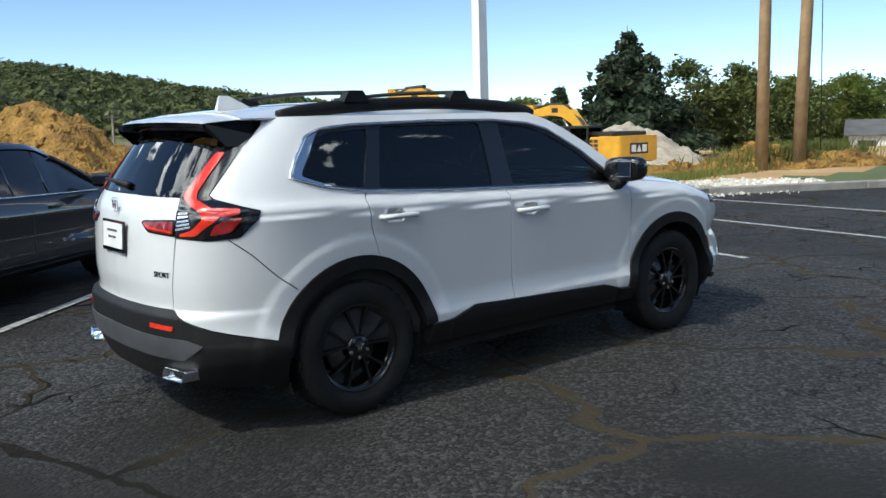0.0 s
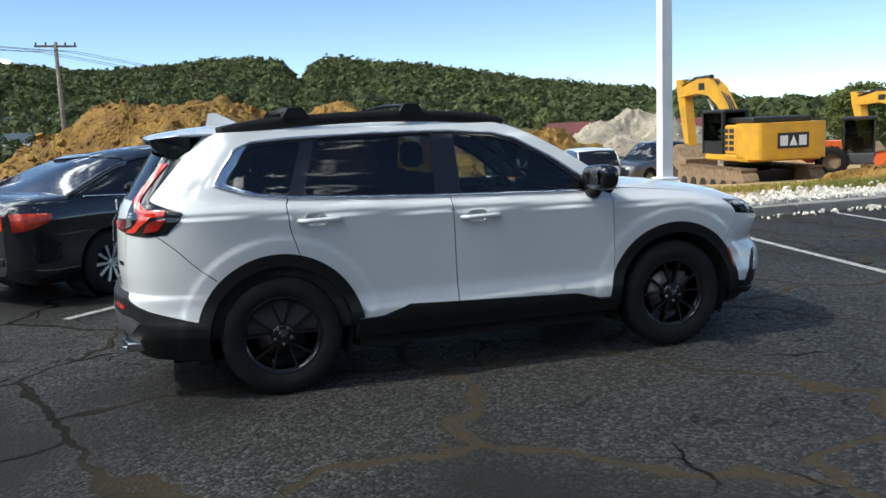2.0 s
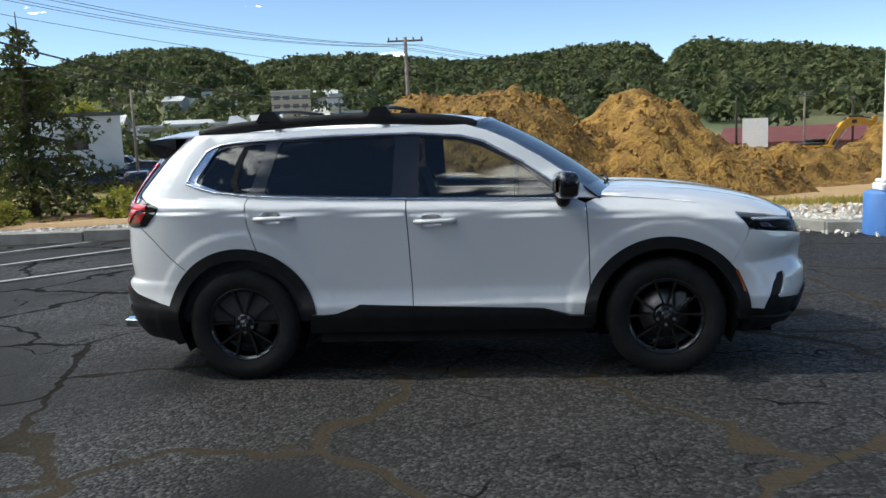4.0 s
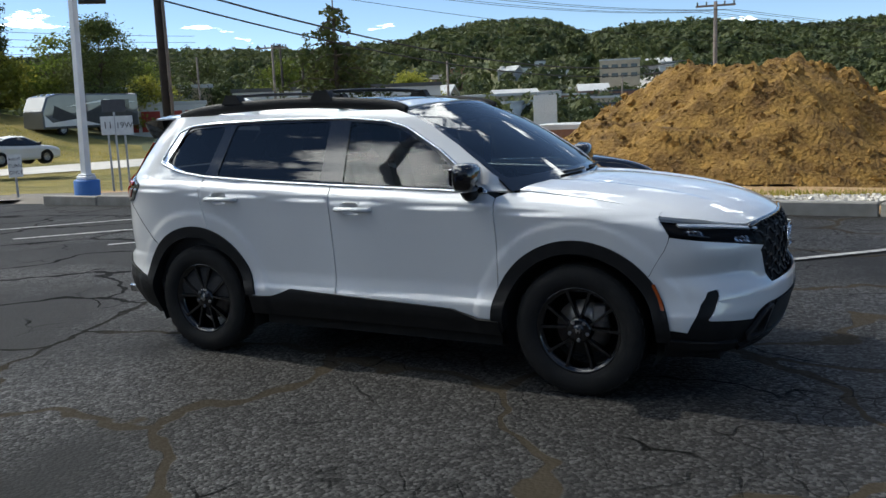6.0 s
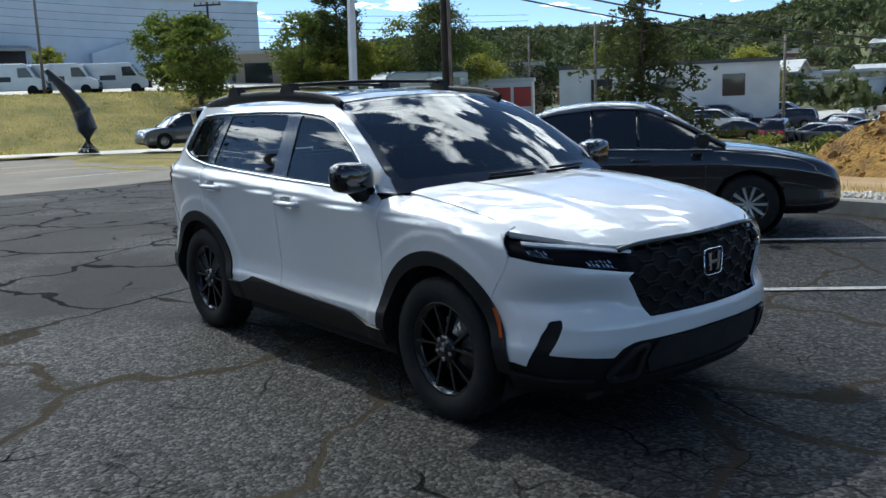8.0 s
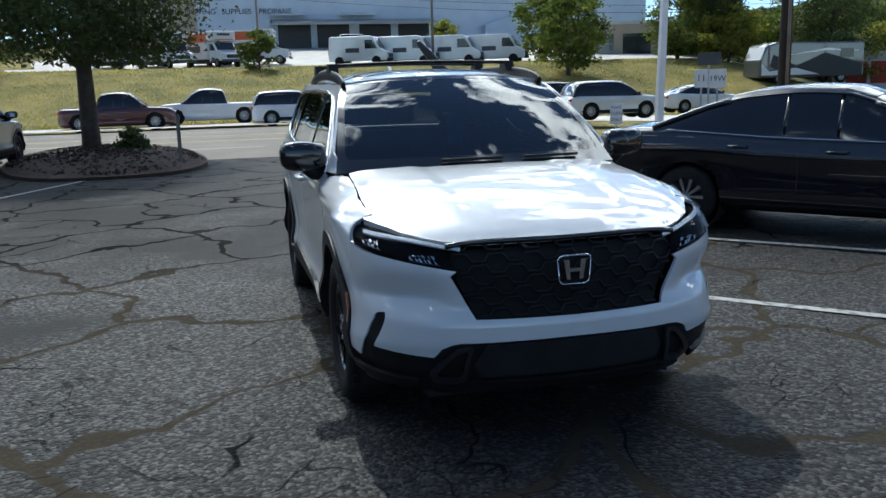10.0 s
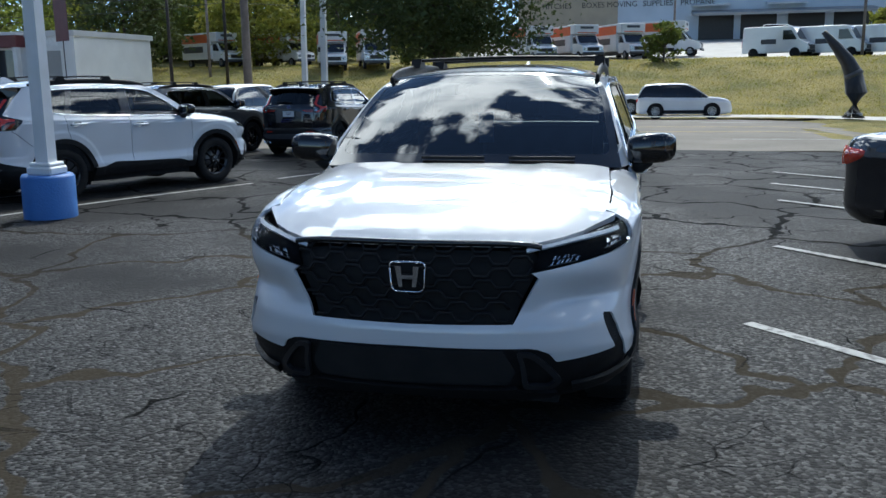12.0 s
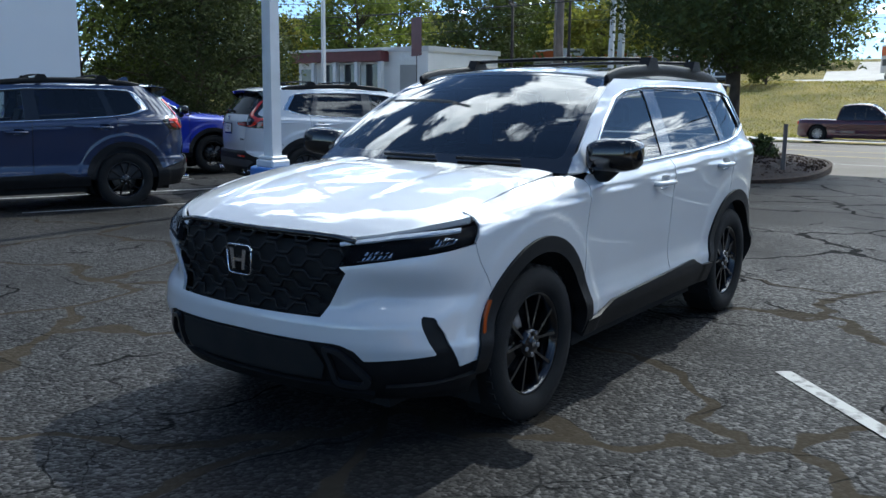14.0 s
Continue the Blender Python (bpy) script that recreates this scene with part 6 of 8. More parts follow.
def cargo_van(label, at, group="parked cargo vans"):
    """A white panel van: blind sides, glazed nose."""
    car = thing("cargo_van", label, "van", group)
    g = Geo()
    prof = [(-2.75, 0.35), (-2.78, 1.2), (-2.72, 2.45), (-2.6, 2.55), (1.2, 2.55), (1.55, 2.42), (2.15, 1.42), (2.75, 1.12), (2.85, 0.95), (2.88, 0.38)]
    g.prism(prof, -0.98, 0.98)
    body = g.make("body", M_WHITEP, car)
    b = body.modifiers.new("edge", "BEVEL")
    b.width, b.segments = 0.08, 2
    Geo().prism([(1.52, 2.32), (2.10, 1.46), (2.18, 1.47), (1.60, 2.35)], -0.86, 0.86).make("windscreen", M_GLOSSB, car)
    for q in (1, -1):
        Geo().prism([(0.75, 1.42), (0.75, 2.2), (1.45, 2.2), (1.95, 1.42)], q * 0.975, q * 0.99).make("side_window", M_GLOSSB, car)
        Geo().box(2.70, q * 0.72 - 0.16, 0.85, 2.86, q * 0.72 + 0.16, 1.08, 0, 0.03).make("headlamp", M_CLEARBIT, car)
        Geo().box(-2.8, q * 0.88 - 0.07, 0.9, -2.7, q * 0.88 + 0.07, 1.5, 0, 0.02).make("tail_lamp", M_RED, car)
        Geo().box(-1.1, q * 0.985 - 0.006, 1.1, 0.2, q * 0.985 + 0.006, 1.5).make("side_graphic", M_GREYTRIM, car)
        for x in (-1.75, 1.8):
            Geo().cyl((x, q * 0.6, 0.36), (x, q * 0.986, 0.36), 0.43, n=20).make("wheel_arch", M_WELL, car)
            simple_wheel(car, x, q * 0.90, 0.36, 0.2, M_STEEL)
    Geo().box(2.80, -0.55, 0.62, 2.895, 0.55, 0.98, 0, 0.02).make("grille", M_BLACKM, car)
    Geo().box(2.76, -0.96, 0.36, 2.92, 0.96, 0.60, 0, 0.04).make("bumper", M_TRIM, car)
    car.matrix_basis = at
    return car


M_ORANGE = mat("orange_stripe", (0.60, 0.13, 0.03), (0.52, 0.11, 0.03), 2, 0.5)
M_BOXWHITE = mat("box_white", (0.70, 0.70, 0.69), (0.60, 0.60, 0.59), 0.8, 0.55)


def box_truck(label, at, length=4.6, group="parked rental trucks"):
    """A rental truck: a cutaway van nose before a tall box with an attic over the cab."""
    car = thing("box_truck", label, "truck", group)
    Geo().box(-length, -1.15, 0.75, 0.2, 1.15, 3.1, 0, 0.04).make("cargo_box", M_BOXWHITE, car)
    Geo().box(0.2, -1.15, 2.25, 1.15, 1.15, 3.1, 0, 0.06).make("attic", M_BOXWHITE, car)
    for q in (1, -1):
        Geo().box(-length + 0.1, q * 1.156 - 0.004, 2.2, 0.15, q * 1.156 + 0.004, 2.95).make("side_stripe", M_ORANGE, car)
        Geo().box(-length + 0.4, q * 1.158 - 0.004, 1.35, -1.0, q * 1.158 + 0.004, 1.9).make("side_graphic", M_GREYTRIM, car)
    Geo().box(1.152, -0.62, 2.72, 1.162, 0.62, 2.92).make("name_bar", M_GREYTRIM, car)
    Geo().box(1.152, -0.9, 2.36, 1.162, 0.9, 2.44).make("front_stripe", M_ORANGE, car)
    cab = Geo()
    cab.prism([(0.2, 0.55), (0.2, 2.2), (0.95, 2.2), (1.55, 1.45), (2.35, 1.25), (2.5, 1.1), (2.52, 0.55)], -1.0, 1.0)
    c = cab.make("cab", M_WHITEP, car)
    b = c.modifiers.new("edge", "BEVEL")
    b.width, b.segments = 0.07, 2
    Geo().prism([(0.98, 2.12), (1.53, 1.48), (1.6, 1.50), (1.05, 2.14)], -0.86, 0.86).make("windscreen", M_GLOSSB, car)
    Geo().box(2.47, -0.55, 0.78, 2.535, 0.55, 1.08, 0, 0.01).make("grille", M_BLACKM, car)
    Geo().box(2.45, -1.0, 0.45, 2.62, 1.0, 0.68, 0, 0.04).make("bumper", M_GREYTRIM, car)
    for q in (1, -1):
        Geo().prism([(0.4, 1.45), (0.4, 2.05), (0.92, 2.05), (1.35, 1.45)], q * 0.995, q * 1.01).make("side_window", M_GLOSSB, car)
        Geo().box(2.44, q * 0.76 - 0.15, 0.82, 2.54, q * 0.76 + 0.15, 1.06, 0, 0.02).make("headlamp", M_CLEARBIT, car)
        Geo().box(0.98, q * 1.12 - 0.09, 1.5, 1.06, q * 1.12 + 0.09, 1.9, 0, 0.02).make("door_mirror", M_BLACKM, car)
        for x in (-length + 1.2, 1.6):
            simple_wheel(car, x, q * 0.92, 0.40, 0.24, M_STEEL)
    Geo().box(-length + 0.3, -0.5, 0.45, 1.6, 0.5, 0.75).make("chassis", M_BLACKM, car)
    car.matrix_basis = at
    return car


def pickup(label, pnt, at, group=""):
    """A crew-cab pick-up with an open bed."""
    car = loft_car("pickup_truck", label, "truck", at, pnt, 5.8, 2.0,
                   [(-2.9, 0.7), (-2.88, 1.10), (-2.6, 1.12), (-0.9, 1.12), (1.0, 1.14), (1.4, 1.15), (2.2, 1.12), (2.75, 1.0), (2.88, 0.8), (2.92, 0.55)],
                   [(-0.98, 1.12), (-0.92, 1.5), (-0.75, 1.82), (0.0, 1.90), (0.5, 1.86), (0.8, 1.72), (1.3, 1.28), (1.5, 1.15)], 0.7, (-1.85, 1.85), 0.41, group=group)
    return car


def at_land(x, y, heading, dz=0.0):
    return pose(x, y, land(x, y) + dz, 0, 0, heading)


jetta = sedan("black saloon with silver wheels parked in an angled bay", M_BLACKP, pose(-2.1, 4.85, 0, 0, 0, 39.5), "", True)
suv("white estate car stopped on the road", M_WHITEP, pose(-43.0, 3.0, -0.56, 0, 0, 90), "road vehicles")
pickup("white pick-up truck on the far lane", M_WHITEP, pose(-45.5, -1.6, -0.48, 0, 0, -90), "road vehicles")
suv("grey estate car by the grass bank", M_GREYP, pose(-40.6, 16.0, -0.5, 0, 0, -92), "road vehicles")
suv("white crossover waiting on the road", M_WHITEP, pose(-34.5, 17.6, -0.45, 0, 0, 88), "road vehicles")
sedan("white saloon on the road", M_WHITEP, pose(-38.0, 24.5, -0.48, 0, 0, 90), "road vehicles")
pickup("maroon pick-up truck on the far lane", M_MAROON, pose(-43.5, -6.2, -0.55, 0, 0, 90), "road vehicles")
suv("white sport-utility car parked on the clay site", M_WHITEP, at_land(15.0, 28.2, 78, 0.1), "site vehicles")
pickup("silver grey pick-up truck parked on the clay site", M_GREYP, at_land(18.9, 28.6, 200, 0.1), "site vehicles")
suv("dark sport-utility car in the far row", M_BLACKP, at_land(-20.5, -15.0, 170), "far row")
suv("white sport-utility car in the far row", M_WHITEP, at_land(-22.5, -12.2, 172), "far row")
sedan("maroon saloon in the far row", M_MAROON, at_land(-22.0, -18.0, 170), "far row")
minivan("long white van parked in the far row", M_WHITEP, at_land(-20.5, -18.6, 150), "far row")
for i, y in enumerate((12.0, 16.2, 20.2, 24.2)):
    cargo_van("white cargo van parked above the grass bank", at_land(-75.0 + i * 0.7, y, 60, 0.08))
for i, (x, y, h) in enumerate(((-75.5, -8.6, 28), (-75.5, -4.6, 28), (-75.5, -0.6, 28), (-64.0, -24.0, 22), (-64.5, -20.6, 22), (-70.0, -37.0, 60), (-73.0, -31.5, 60), (-79.0, 3.5, 80))):
    box_truck("white rental box truck with an orange stripe above the bank", at_land(x, y, h, 0.08))
for i, (x, y) in enumerate(((-88.0, 26.0), (-88.0, 30.0), (-100.0, 16.0))):
    (sedan if i != 2 else minivan)("parked car in front of the long warehouse", (M_NAVY, M_GREYP, M_WHITEP)[i], at_land(x, y, 85, 0.08), "warehouse cars")
rnd_t = random.Random(77)
for i in range(26):
    a, r_ = radians(rnd_t.uniform(111, 124)), rnd_t.uniform(62, 96)
    x, y = r_ * math.cos(a), r_ * math.sin(a)
    (sedan if i % 2 else suv)("parked car on a lot across the valley", (M_WHITEP, M_SILVERP, M_NAVY, M_GREYP, M_MAROON, M_BLACKP)[i % 6], at_land(x, y, rnd_t.choice((20, 110, 200)), 0.0), "cars across the valley")


def motorhome():
    car = thing("motorhome", "white and black motorhome parked behind the bank", "motorhome")
    body = Geo().prism([(-4.6, 0.5), (-4.6, 3.2), (3.2, 3.25), (4.2, 3.0), (4.7, 1.9), (4.75, 0.5)], -1.25, 1.25).make("body", M_GREYP, car)
    b = body.modifiers.new("edge", "BEVEL")
    b.width, b.segments = 0.12, 2
    for q in (1, -1):
        Geo().prism([(-4.4, 0.6), (-4.4, 1.5), (-1.0, 2.4), (1.5, 1.4), (3.6, 2.3), (3.9, 1.4), (2.0, 0.6)], q * 1.252, q * 1.262).make("swoosh", M_BLACKM, car)
        Geo().prism([(-0.6, 0.7), (1.6, 1.25), (3.9, 1.0), (4.6, 1.6), (4.6, 0.7)], q * 1.264, q * 1.272).make("swoosh", M_WHITEP, car)
        Geo().prism([(-4.3, 2.5), (-1.2, 2.75), (2.6, 2.2), (-1.0, 2.55)], q * 1.264, q * 1.272).make("swoosh", M_WHITEP, car)
        Geo().box(-3.6, q * 1.27 - 0.01, 2.0, -2.4, q * 1.27 + 0.01, 2.7).make("side_window", M_GLOSSB, car)
        for x in (-2.6, 3.0):
            simple_wheel(car, x, q * 1.1, 0.45, 0.28, M_STEEL)
    Geo().prism([(4.05, 2.9), (4.6, 1.9), (4.68, 1.95), (4.15, 2.95)], -1.1, 1.1).make("windscreen", M_GLOSSB, car)
    car.matrix_basis = at_land(-57.0, 45.2, 268, 0.1)


motorhome()

# ---- building machines ----
M_CATY = mat("machine_yellow", (0.62, 0.33, 0.02), (0.52, 0.27, 0.03), 2.5, 0.45, 0, 0.1, 30)
M_TRACK = mat("track_steel", (0.20, 0.13, 0.08), (0.30, 0.21, 0.13), 5, 0.85, 0.2, 0.4, 25)
M_OR = mat("machine_orange", (0.70, 0.12, 0.02), (0.60, 0.10, 0.02), 2, 0.4)
M_CABGLASS = glass("cab_glass", (0.35, 0.42, 0.44))


def excavator(label, at, scale=1.0, mark=True, reach=1.0, rise=1.0):
    """A tracked excavator with its boom raised and the stick hanging; the house faces x."""
    ex = thing("excavator", label, "excavator", "excavators")
    for q in (1, -1):
        tr = Geo()
        prof = rounded([(-2.4, 0.05), (2.4, 0.05), (2.75, 0.5), (2.4, 0.95), (-2.4, 0.95), (-2.75, 0.5)], 0.3, 4)
        tr.prism(prof, q * 1.05, q * 1.65)
        t = tr.make("track", M_TRACK, ex)
        k = 0
        for x in np.linspace(-2.4, 2.4, 20):
            for z in (0.03, 0.97):
                Geo().box(x - 0.07, q * 1.35 - 0.33, z - 0.035, x + 0.07, q * 1.35 + 0.33, z + 0.035).make("track_shoe", M_TRACK, t)
        for x in np.linspace(-2.0, 2.0, 6):
            Geo().cyl((x, q * 1.64, 0.35), (x, q * 1.70, 0.35), 0.2, n=12).make("track_roller", M_BLACKM, t)
    Geo().cyl((0, 0, 0.9), (0, 0, 1.25), 0.9, n=24).box(-1.6, -1.0, 0.45, 1.6, 1.0, 0.85).make("undercarriage", M_BLACKM, ex)
    house = Geo()
    house.box(-2.6, -1.5, 1.25, 0.6, 1.5, 1.5, 0, 0.05)
    h = house.make("house_floor", M_CATY, ex)
    Geo().prism(rounded([(-1.35, -3.1), (1.35, -3.1), (1.5, -2.6), (1.5, -1.6), (-1.5, -1.6), (-1.5, -2.6)], 0.25, 4), 1.35, 2.65, "z").make("counterweight", M_CATY, ex, at=pose(0, 0, 0, 0, 0, -90))
    Geo().box(-1.75, -1.48, 1.5, 0.5, -0.35, 2.6, 0, 0.06).box(-1.75, 0.55, 1.5, -0.9, 1.48, 2.6, 0, 0.06).make("engine_cover", M_CATY, ex)
    Geo().box(-2.4, -1.2, 2.65, -0.2, 1.2, 2.86, 0, 0.05).make("hood_top", M_BLACKM, ex)
    for i in range(3):
        for j in range(4):
            Geo().box(-1.6 + i * 0.42, 1.482, 1.65 + j * 0.22, -1.28 + i * 0.42, 1.495, 1.80 + j * 0.22).make("vent_slot", M_BLACKM, ex)
            Geo().box(-1.6 + i * 0.42, -1.495, 1.65 + j * 0.22, -1.28 + i * 0.42, -1.482, 1.80 + j * 0.22).make("vent_slot", M_BLACKM, ex)
    if mark:
        for m, parent in ((pose(-3.108, 0, 2.0, 90, 0, -90), ex),):
            Geo().box(-0.62, -0.28, -0.01, 0.62, 0.28, 0.004).make("mark_panel", M_BLACKM, ex, at=m)
            Geo().box(-0.52, -0.18, 0.006, -0.22, 0.18, 0.014).prism([(-0.16, -0.18), (0.16, -0.18), (0.0, 0.18)], 0.006, 0.014, "z").box(0.22, -0.18, 0.006, 0.52, 0.18, 0.014).make("mark_shape", M_PLATE, ex, at=m)
    cab = new("cab")
    cab.parent = ex
    for x in (-0.75, 0.75):
        for y in (0.5, 1.45):
            Geo().box(x - 0.05, y - 0.05, 1.5, x + 0.05, y + 0.05, 3.1).make("cab_post", M_BLACKM, cab)
    Geo().box(-0.85, 0.42, 3.05, 0.85, 1.52, 3.2, 0, 0.05).make("cab_roof", M_BLACKM, cab)
    Geo().box(-0.78, 0.46, 1.5, 0.78, 1.48, 2.0).make("cab_base", M_BLACKM, cab)
    for y in (0.47, 1.49):
        Geo().box(-0.7, y - 0.005, 2.0, 0.7, y + 0.005, 3.05).make("cab_window", M_CABGLASS, cab)
    Geo().box(0.77, 0.55, 2.0, 0.78, 1.4, 3.05).make("cab_window", M_CABGLASS, cab)
    Geo().box(-0.3, 0.7, 1.9, 0.2, 1.2, 2.6, 0, 0.06).make("cab_seat", M_CABIN, cab)
    # boom, stick, bucket
    def beam(name, pts, w, m, parent=ex):
        g = Geo()
        n = len(pts)
        vs = []
        for x, z, d in pts:
            vs += [(x, -w, z - d), (x, w, z - d), (x, w, z + d), (x, -w, z + d)]
        fs = [(i * 4 + k, (i + 1) * 4 + k, (i + 1) * 4 + (k + 1) % 4, i * 4 + (k + 1) % 4) for i in range(n - 1) for k in range(4)] + [(3, 2, 1, 0), ((n - 1) * 4, (n - 1) * 4 + 1, (n - 1) * 4 + 2, (n - 1) * 4 + 3)]
        return g.add(vs, fs).make(name, m, parent)
    beam("boom", [(0.4, 1.9, 0.28), (1.2, 3.2, 0.36), (2.1, 4.25, 0.46), (2.9, 4.75, 0.46), (3.9, 4.85, 0.38), (5.6, 4.55, 0.26)], 0.24, M_CATY)
    g = Geo()
    vs = []
    for x, z, d in ((5.95, 5.3, 0.18), (5.65, 4.55, 0.36), (5.35, 3.2, 0.30), (5.0, 1.6, 0.20)):
        vs += [(x - d, -0.2, z), (x + d, -0.2, z), (x + d, 0.2, z), (x - d, 0.2, z)]
    g.add(vs, [(i * 4 + k, (i + 1) * 4 + k, (i + 1) * 4 + (k + 1) % 4, i * 4 + (k + 1) % 4) for i in range(3) for k in range(4)] + [(3, 2, 1, 0), (12, 13, 14, 15)])
    g.make("stick", M_CATY, ex)
    Geo().prism([(4.9, 1.7), (5.4, 1.5), (5.3, 0.6), (4.7, 0.25), (4.0, 0.35), (3.9, 0.9), (4.3, 1.0)], -0.75, 0.75).make("bucket", M_TRACK, ex)
    for p0, p1 in (((0.9, 0.35, 1.7), (2.6, 0.35, 4.1)), ((0.9, -0.35, 1.7), (2.6, -0.35, 4.1)), ((3.0, 0, 5.3), (5.9, 0, 5.25)), ((5.9, 0, 4.3), (5.5, 0, 2.1))):
        mid = Vector(p0).lerp(Vector(p1), 0.55)
        ram = Geo().cyl(p0, mid, 0.11, n=10).make("ram", M_BLACKM, ex)
        Geo().cyl(mid, p1, 0.06, n=10).make("ram_rod", M_STEEL, ram)
    for k in range(3):
        Geo().tube([(0.5, 0.1 * k - 0.1, 2.4), (1.4, 0.1 * k - 0.1, 3.9), (2.6, 0.1 * k - 0.1, 5.05 + 0.05 * k), (4.2, 0.1 * k - 0.1, 5.3), (5.6, 0.1 * k - 0.1, 5.0)], 0.035, 6).make("hose", M_BLACKM, ex)
    Geo().box(3.2, 0.243, 4.62, 3.75, 0.252, 4.98).make("boom_mark", M_BLACKM, ex)
    Geo().box(3.2, -0.252, 4.62, 3.75, -0.243, 4.98).make("boom_mark", M_BLACKM, ex)
    # how far the boom reaches and how high it is raised
    bend = Matrix.Translation((0.4, 0, 1.9)) @ Matrix.Diagonal((reach, 1, rise, 1)) @ Matrix.Translation((-0.4, 0, -1.9))
    for ob in ex.children_recursive:
        if ob.type == "MESH" and ob.name.split(".")[0] in ("boom", "stick", "bucket", "ram", "ram_rod", "hose", "boom_mark"):
            ob.data.transform(bend)
    ex.matrix_basis = at @ Matrix.Diagonal((scale, scale, scale, 1))
    return ex


def soil_roller(at):
    ro = thing("soil_compactor", "orange soil compactor with a steel drum and dozer blade", "roller")
    for q in (1, -1):
        hub = new("wheel")
        hub.parent, hub.location = ro, (-1.5, q * 0.85, 0.75)
        t = Geo().lathe([(-0.25, 0.42), (-0.27, 0.6), (-0.22, 0.74), (0.22, 0.74), (0.27, 0.6), (0.25, 0.42)], "y", 28)
        tyre = t.make("tyre", M_RUBBER, hub)
        lug = Geo().box(-0.05, -0.24, 0.70, 0.05, 0.24, 0.78, 0, 0.01).mesh("tread_lug", M_RUBBER)
        for k in range(18):
            piece = new("tread_lug", lug)
            piece.parent = tyre
            piece.matrix_local = Matrix.Rotation(2 * math.pi * k / 18, 4, "Y")
        Geo().lathe([(q * 0.1, 0.01), (q * 0.1, 0.3), (q * 0.2, 0.43), (q * 0.05, 0.44)], "y", 24).make("rim", M_TRACK, hub)
    Geo().prism([(-2.9, 0.9), (-2.8, 1.5), (-2.0, 1.75), (-1.1, 1.75), (-1.0, 0.8), (-2.6, 0.7)], -0.75, 0.75).make("engine_cover", M_OR, ro)
    Geo().box(-1.2, -0.8, 0.6, 0.4, 0.8, 1.15, 0, 0.05).make("mid_frame", M_GREYTRIM, ro)
    cab = new("cab")
    cab.parent = ro
    for x in (-1.0, 0.35):
        for y in (-0.7, 0.7):
            Geo().box(x - 0.04, y - 0.04, 1.15, x + 0.04, y + 0.04, 2.75).make("cab_post", M_BLACKM, cab)
    Geo().box(-1.1, -0.8, 2.72, 0.45, 0.8, 2.88, 0, 0.05).make("cab_roof", M_BLACKM, cab)
    for y in (-0.7, 0.7):
        Geo().box(-0.95, y - 0.005, 1.2, 0.3, y + 0.005, 2.7).make("cab_window", M_CABGLASS, cab)
    Geo().box(0.345, -0.65, 1.2, 0.355, 0.65, 2.7).make("cab_window", M_CABGLASS, cab)
    Geo().box(-0.6, -0.3, 1.1, -0.1, 0.3, 1.9, 0, 0.06).make("cab_seat", M_CABIN, cab)
    Geo().cyl((1.7, -1.05, 0.75), (1.7, 1.05, 0.75), 0.72, n=36).make("drum", M_STEEL, ro)
    for q in (1, -1):
        Geo().prism([(0.3, 0.75), (0.4, 1.1), (1.4, 1.25), (2.6, 1.05), (2.7, 0.65), (0.5, 0.55)], q * 1.1, q * 1.25).make("drum_yoke", M_OR, ro)
    Geo().box(2.55, -1.25, 0.6, 2.75, 1.25, 1.0).make("front_beam", M_OR, ro)
    Geo().prism([(2.95, 0.1), (3.05, 0.5), (2.98, 0.95), (3.08, 0.95), (3.16, 0.5), (3.05, 0.1)], -1.35, 1.35).make("dozer_blade", M_STEEL, ro)
    ro.matrix_basis = at
    return ro


excavator("yellow tracked excavator with raised boom, facing away", at_land(16.9, 19.6, 84, -0.18), 0.87, reach=0.94, rise=0.79)
excavator("yellow tracked excavator behind the orange roller", at_land(29.2, 23.7, 81, -0.45), 0.89, reach=1.06, rise=0.75)
excavator("small yellow excavator far back on the site", at_land(18.0, 51.0, 15, 0.05), 0.62)
soil_roller(at_land(20.6, 18.2, -42, 0.05) @ Matrix.Diagonal((0.7, 0.7, 0.7, 1)))

# ---- trees and woods ----
def mesh_np(name, verts, faces, material, parent=None, smooth=False, label="", category="", kind=""):
    """A mesh from arrays of points and of faces of one size."""
    me = bpy.data.meshes.new(name)
    nf, k = faces.shape
    me.vertices.add(len(verts))
    me.vertices.foreach_set("co", verts.astype(np.float32).ravel())
    me.loops.add(nf * k)
    me.loops.foreach_set("vertex_index", faces.astype(np.int32).ravel())
    me.polygons.add(nf)
    me.polygons.foreach_set("loop_start", np.arange(0, nf * k, k, dtype=np.int32))
    me.polygons.foreach_set("use_smooth", np.full(nf, smooth))
    me.update(calc_edges=True)
    me.materials.append(material)
    ob = new(name, me)
    if parent is not None:
        ob.parent = parent
    return tagged(ob, label, category, kind=kind)


def leaves(centres, size, rng, droop=0.0):
    """Small pointed leaf sprays at the centres, turned at random."""
    n = len(centres)
    d = rng.normal(size=(n, 3))
    d[:, 2] = d[:, 2] * 0.5 - droop
    d /= np.linalg.norm(d, axis=1, keepdims=True)
    e = np.cross(d, rng.normal(size=(n, 3)))
    e /= np.linalg.norm(e, axis=1, keepdims=True) + 1e-9
    s = size * rng.uniform(0.6, 1.4, (n, 1))
    a, b = d * s, e * s * 0.42
    v = np.stack([centres - a * 0.45 - b, centres - a * 0.35 + b, centres + a * 0.85], 1).reshape(-1, 3)
    return v, np.arange(3 * n).reshape(n, 3)


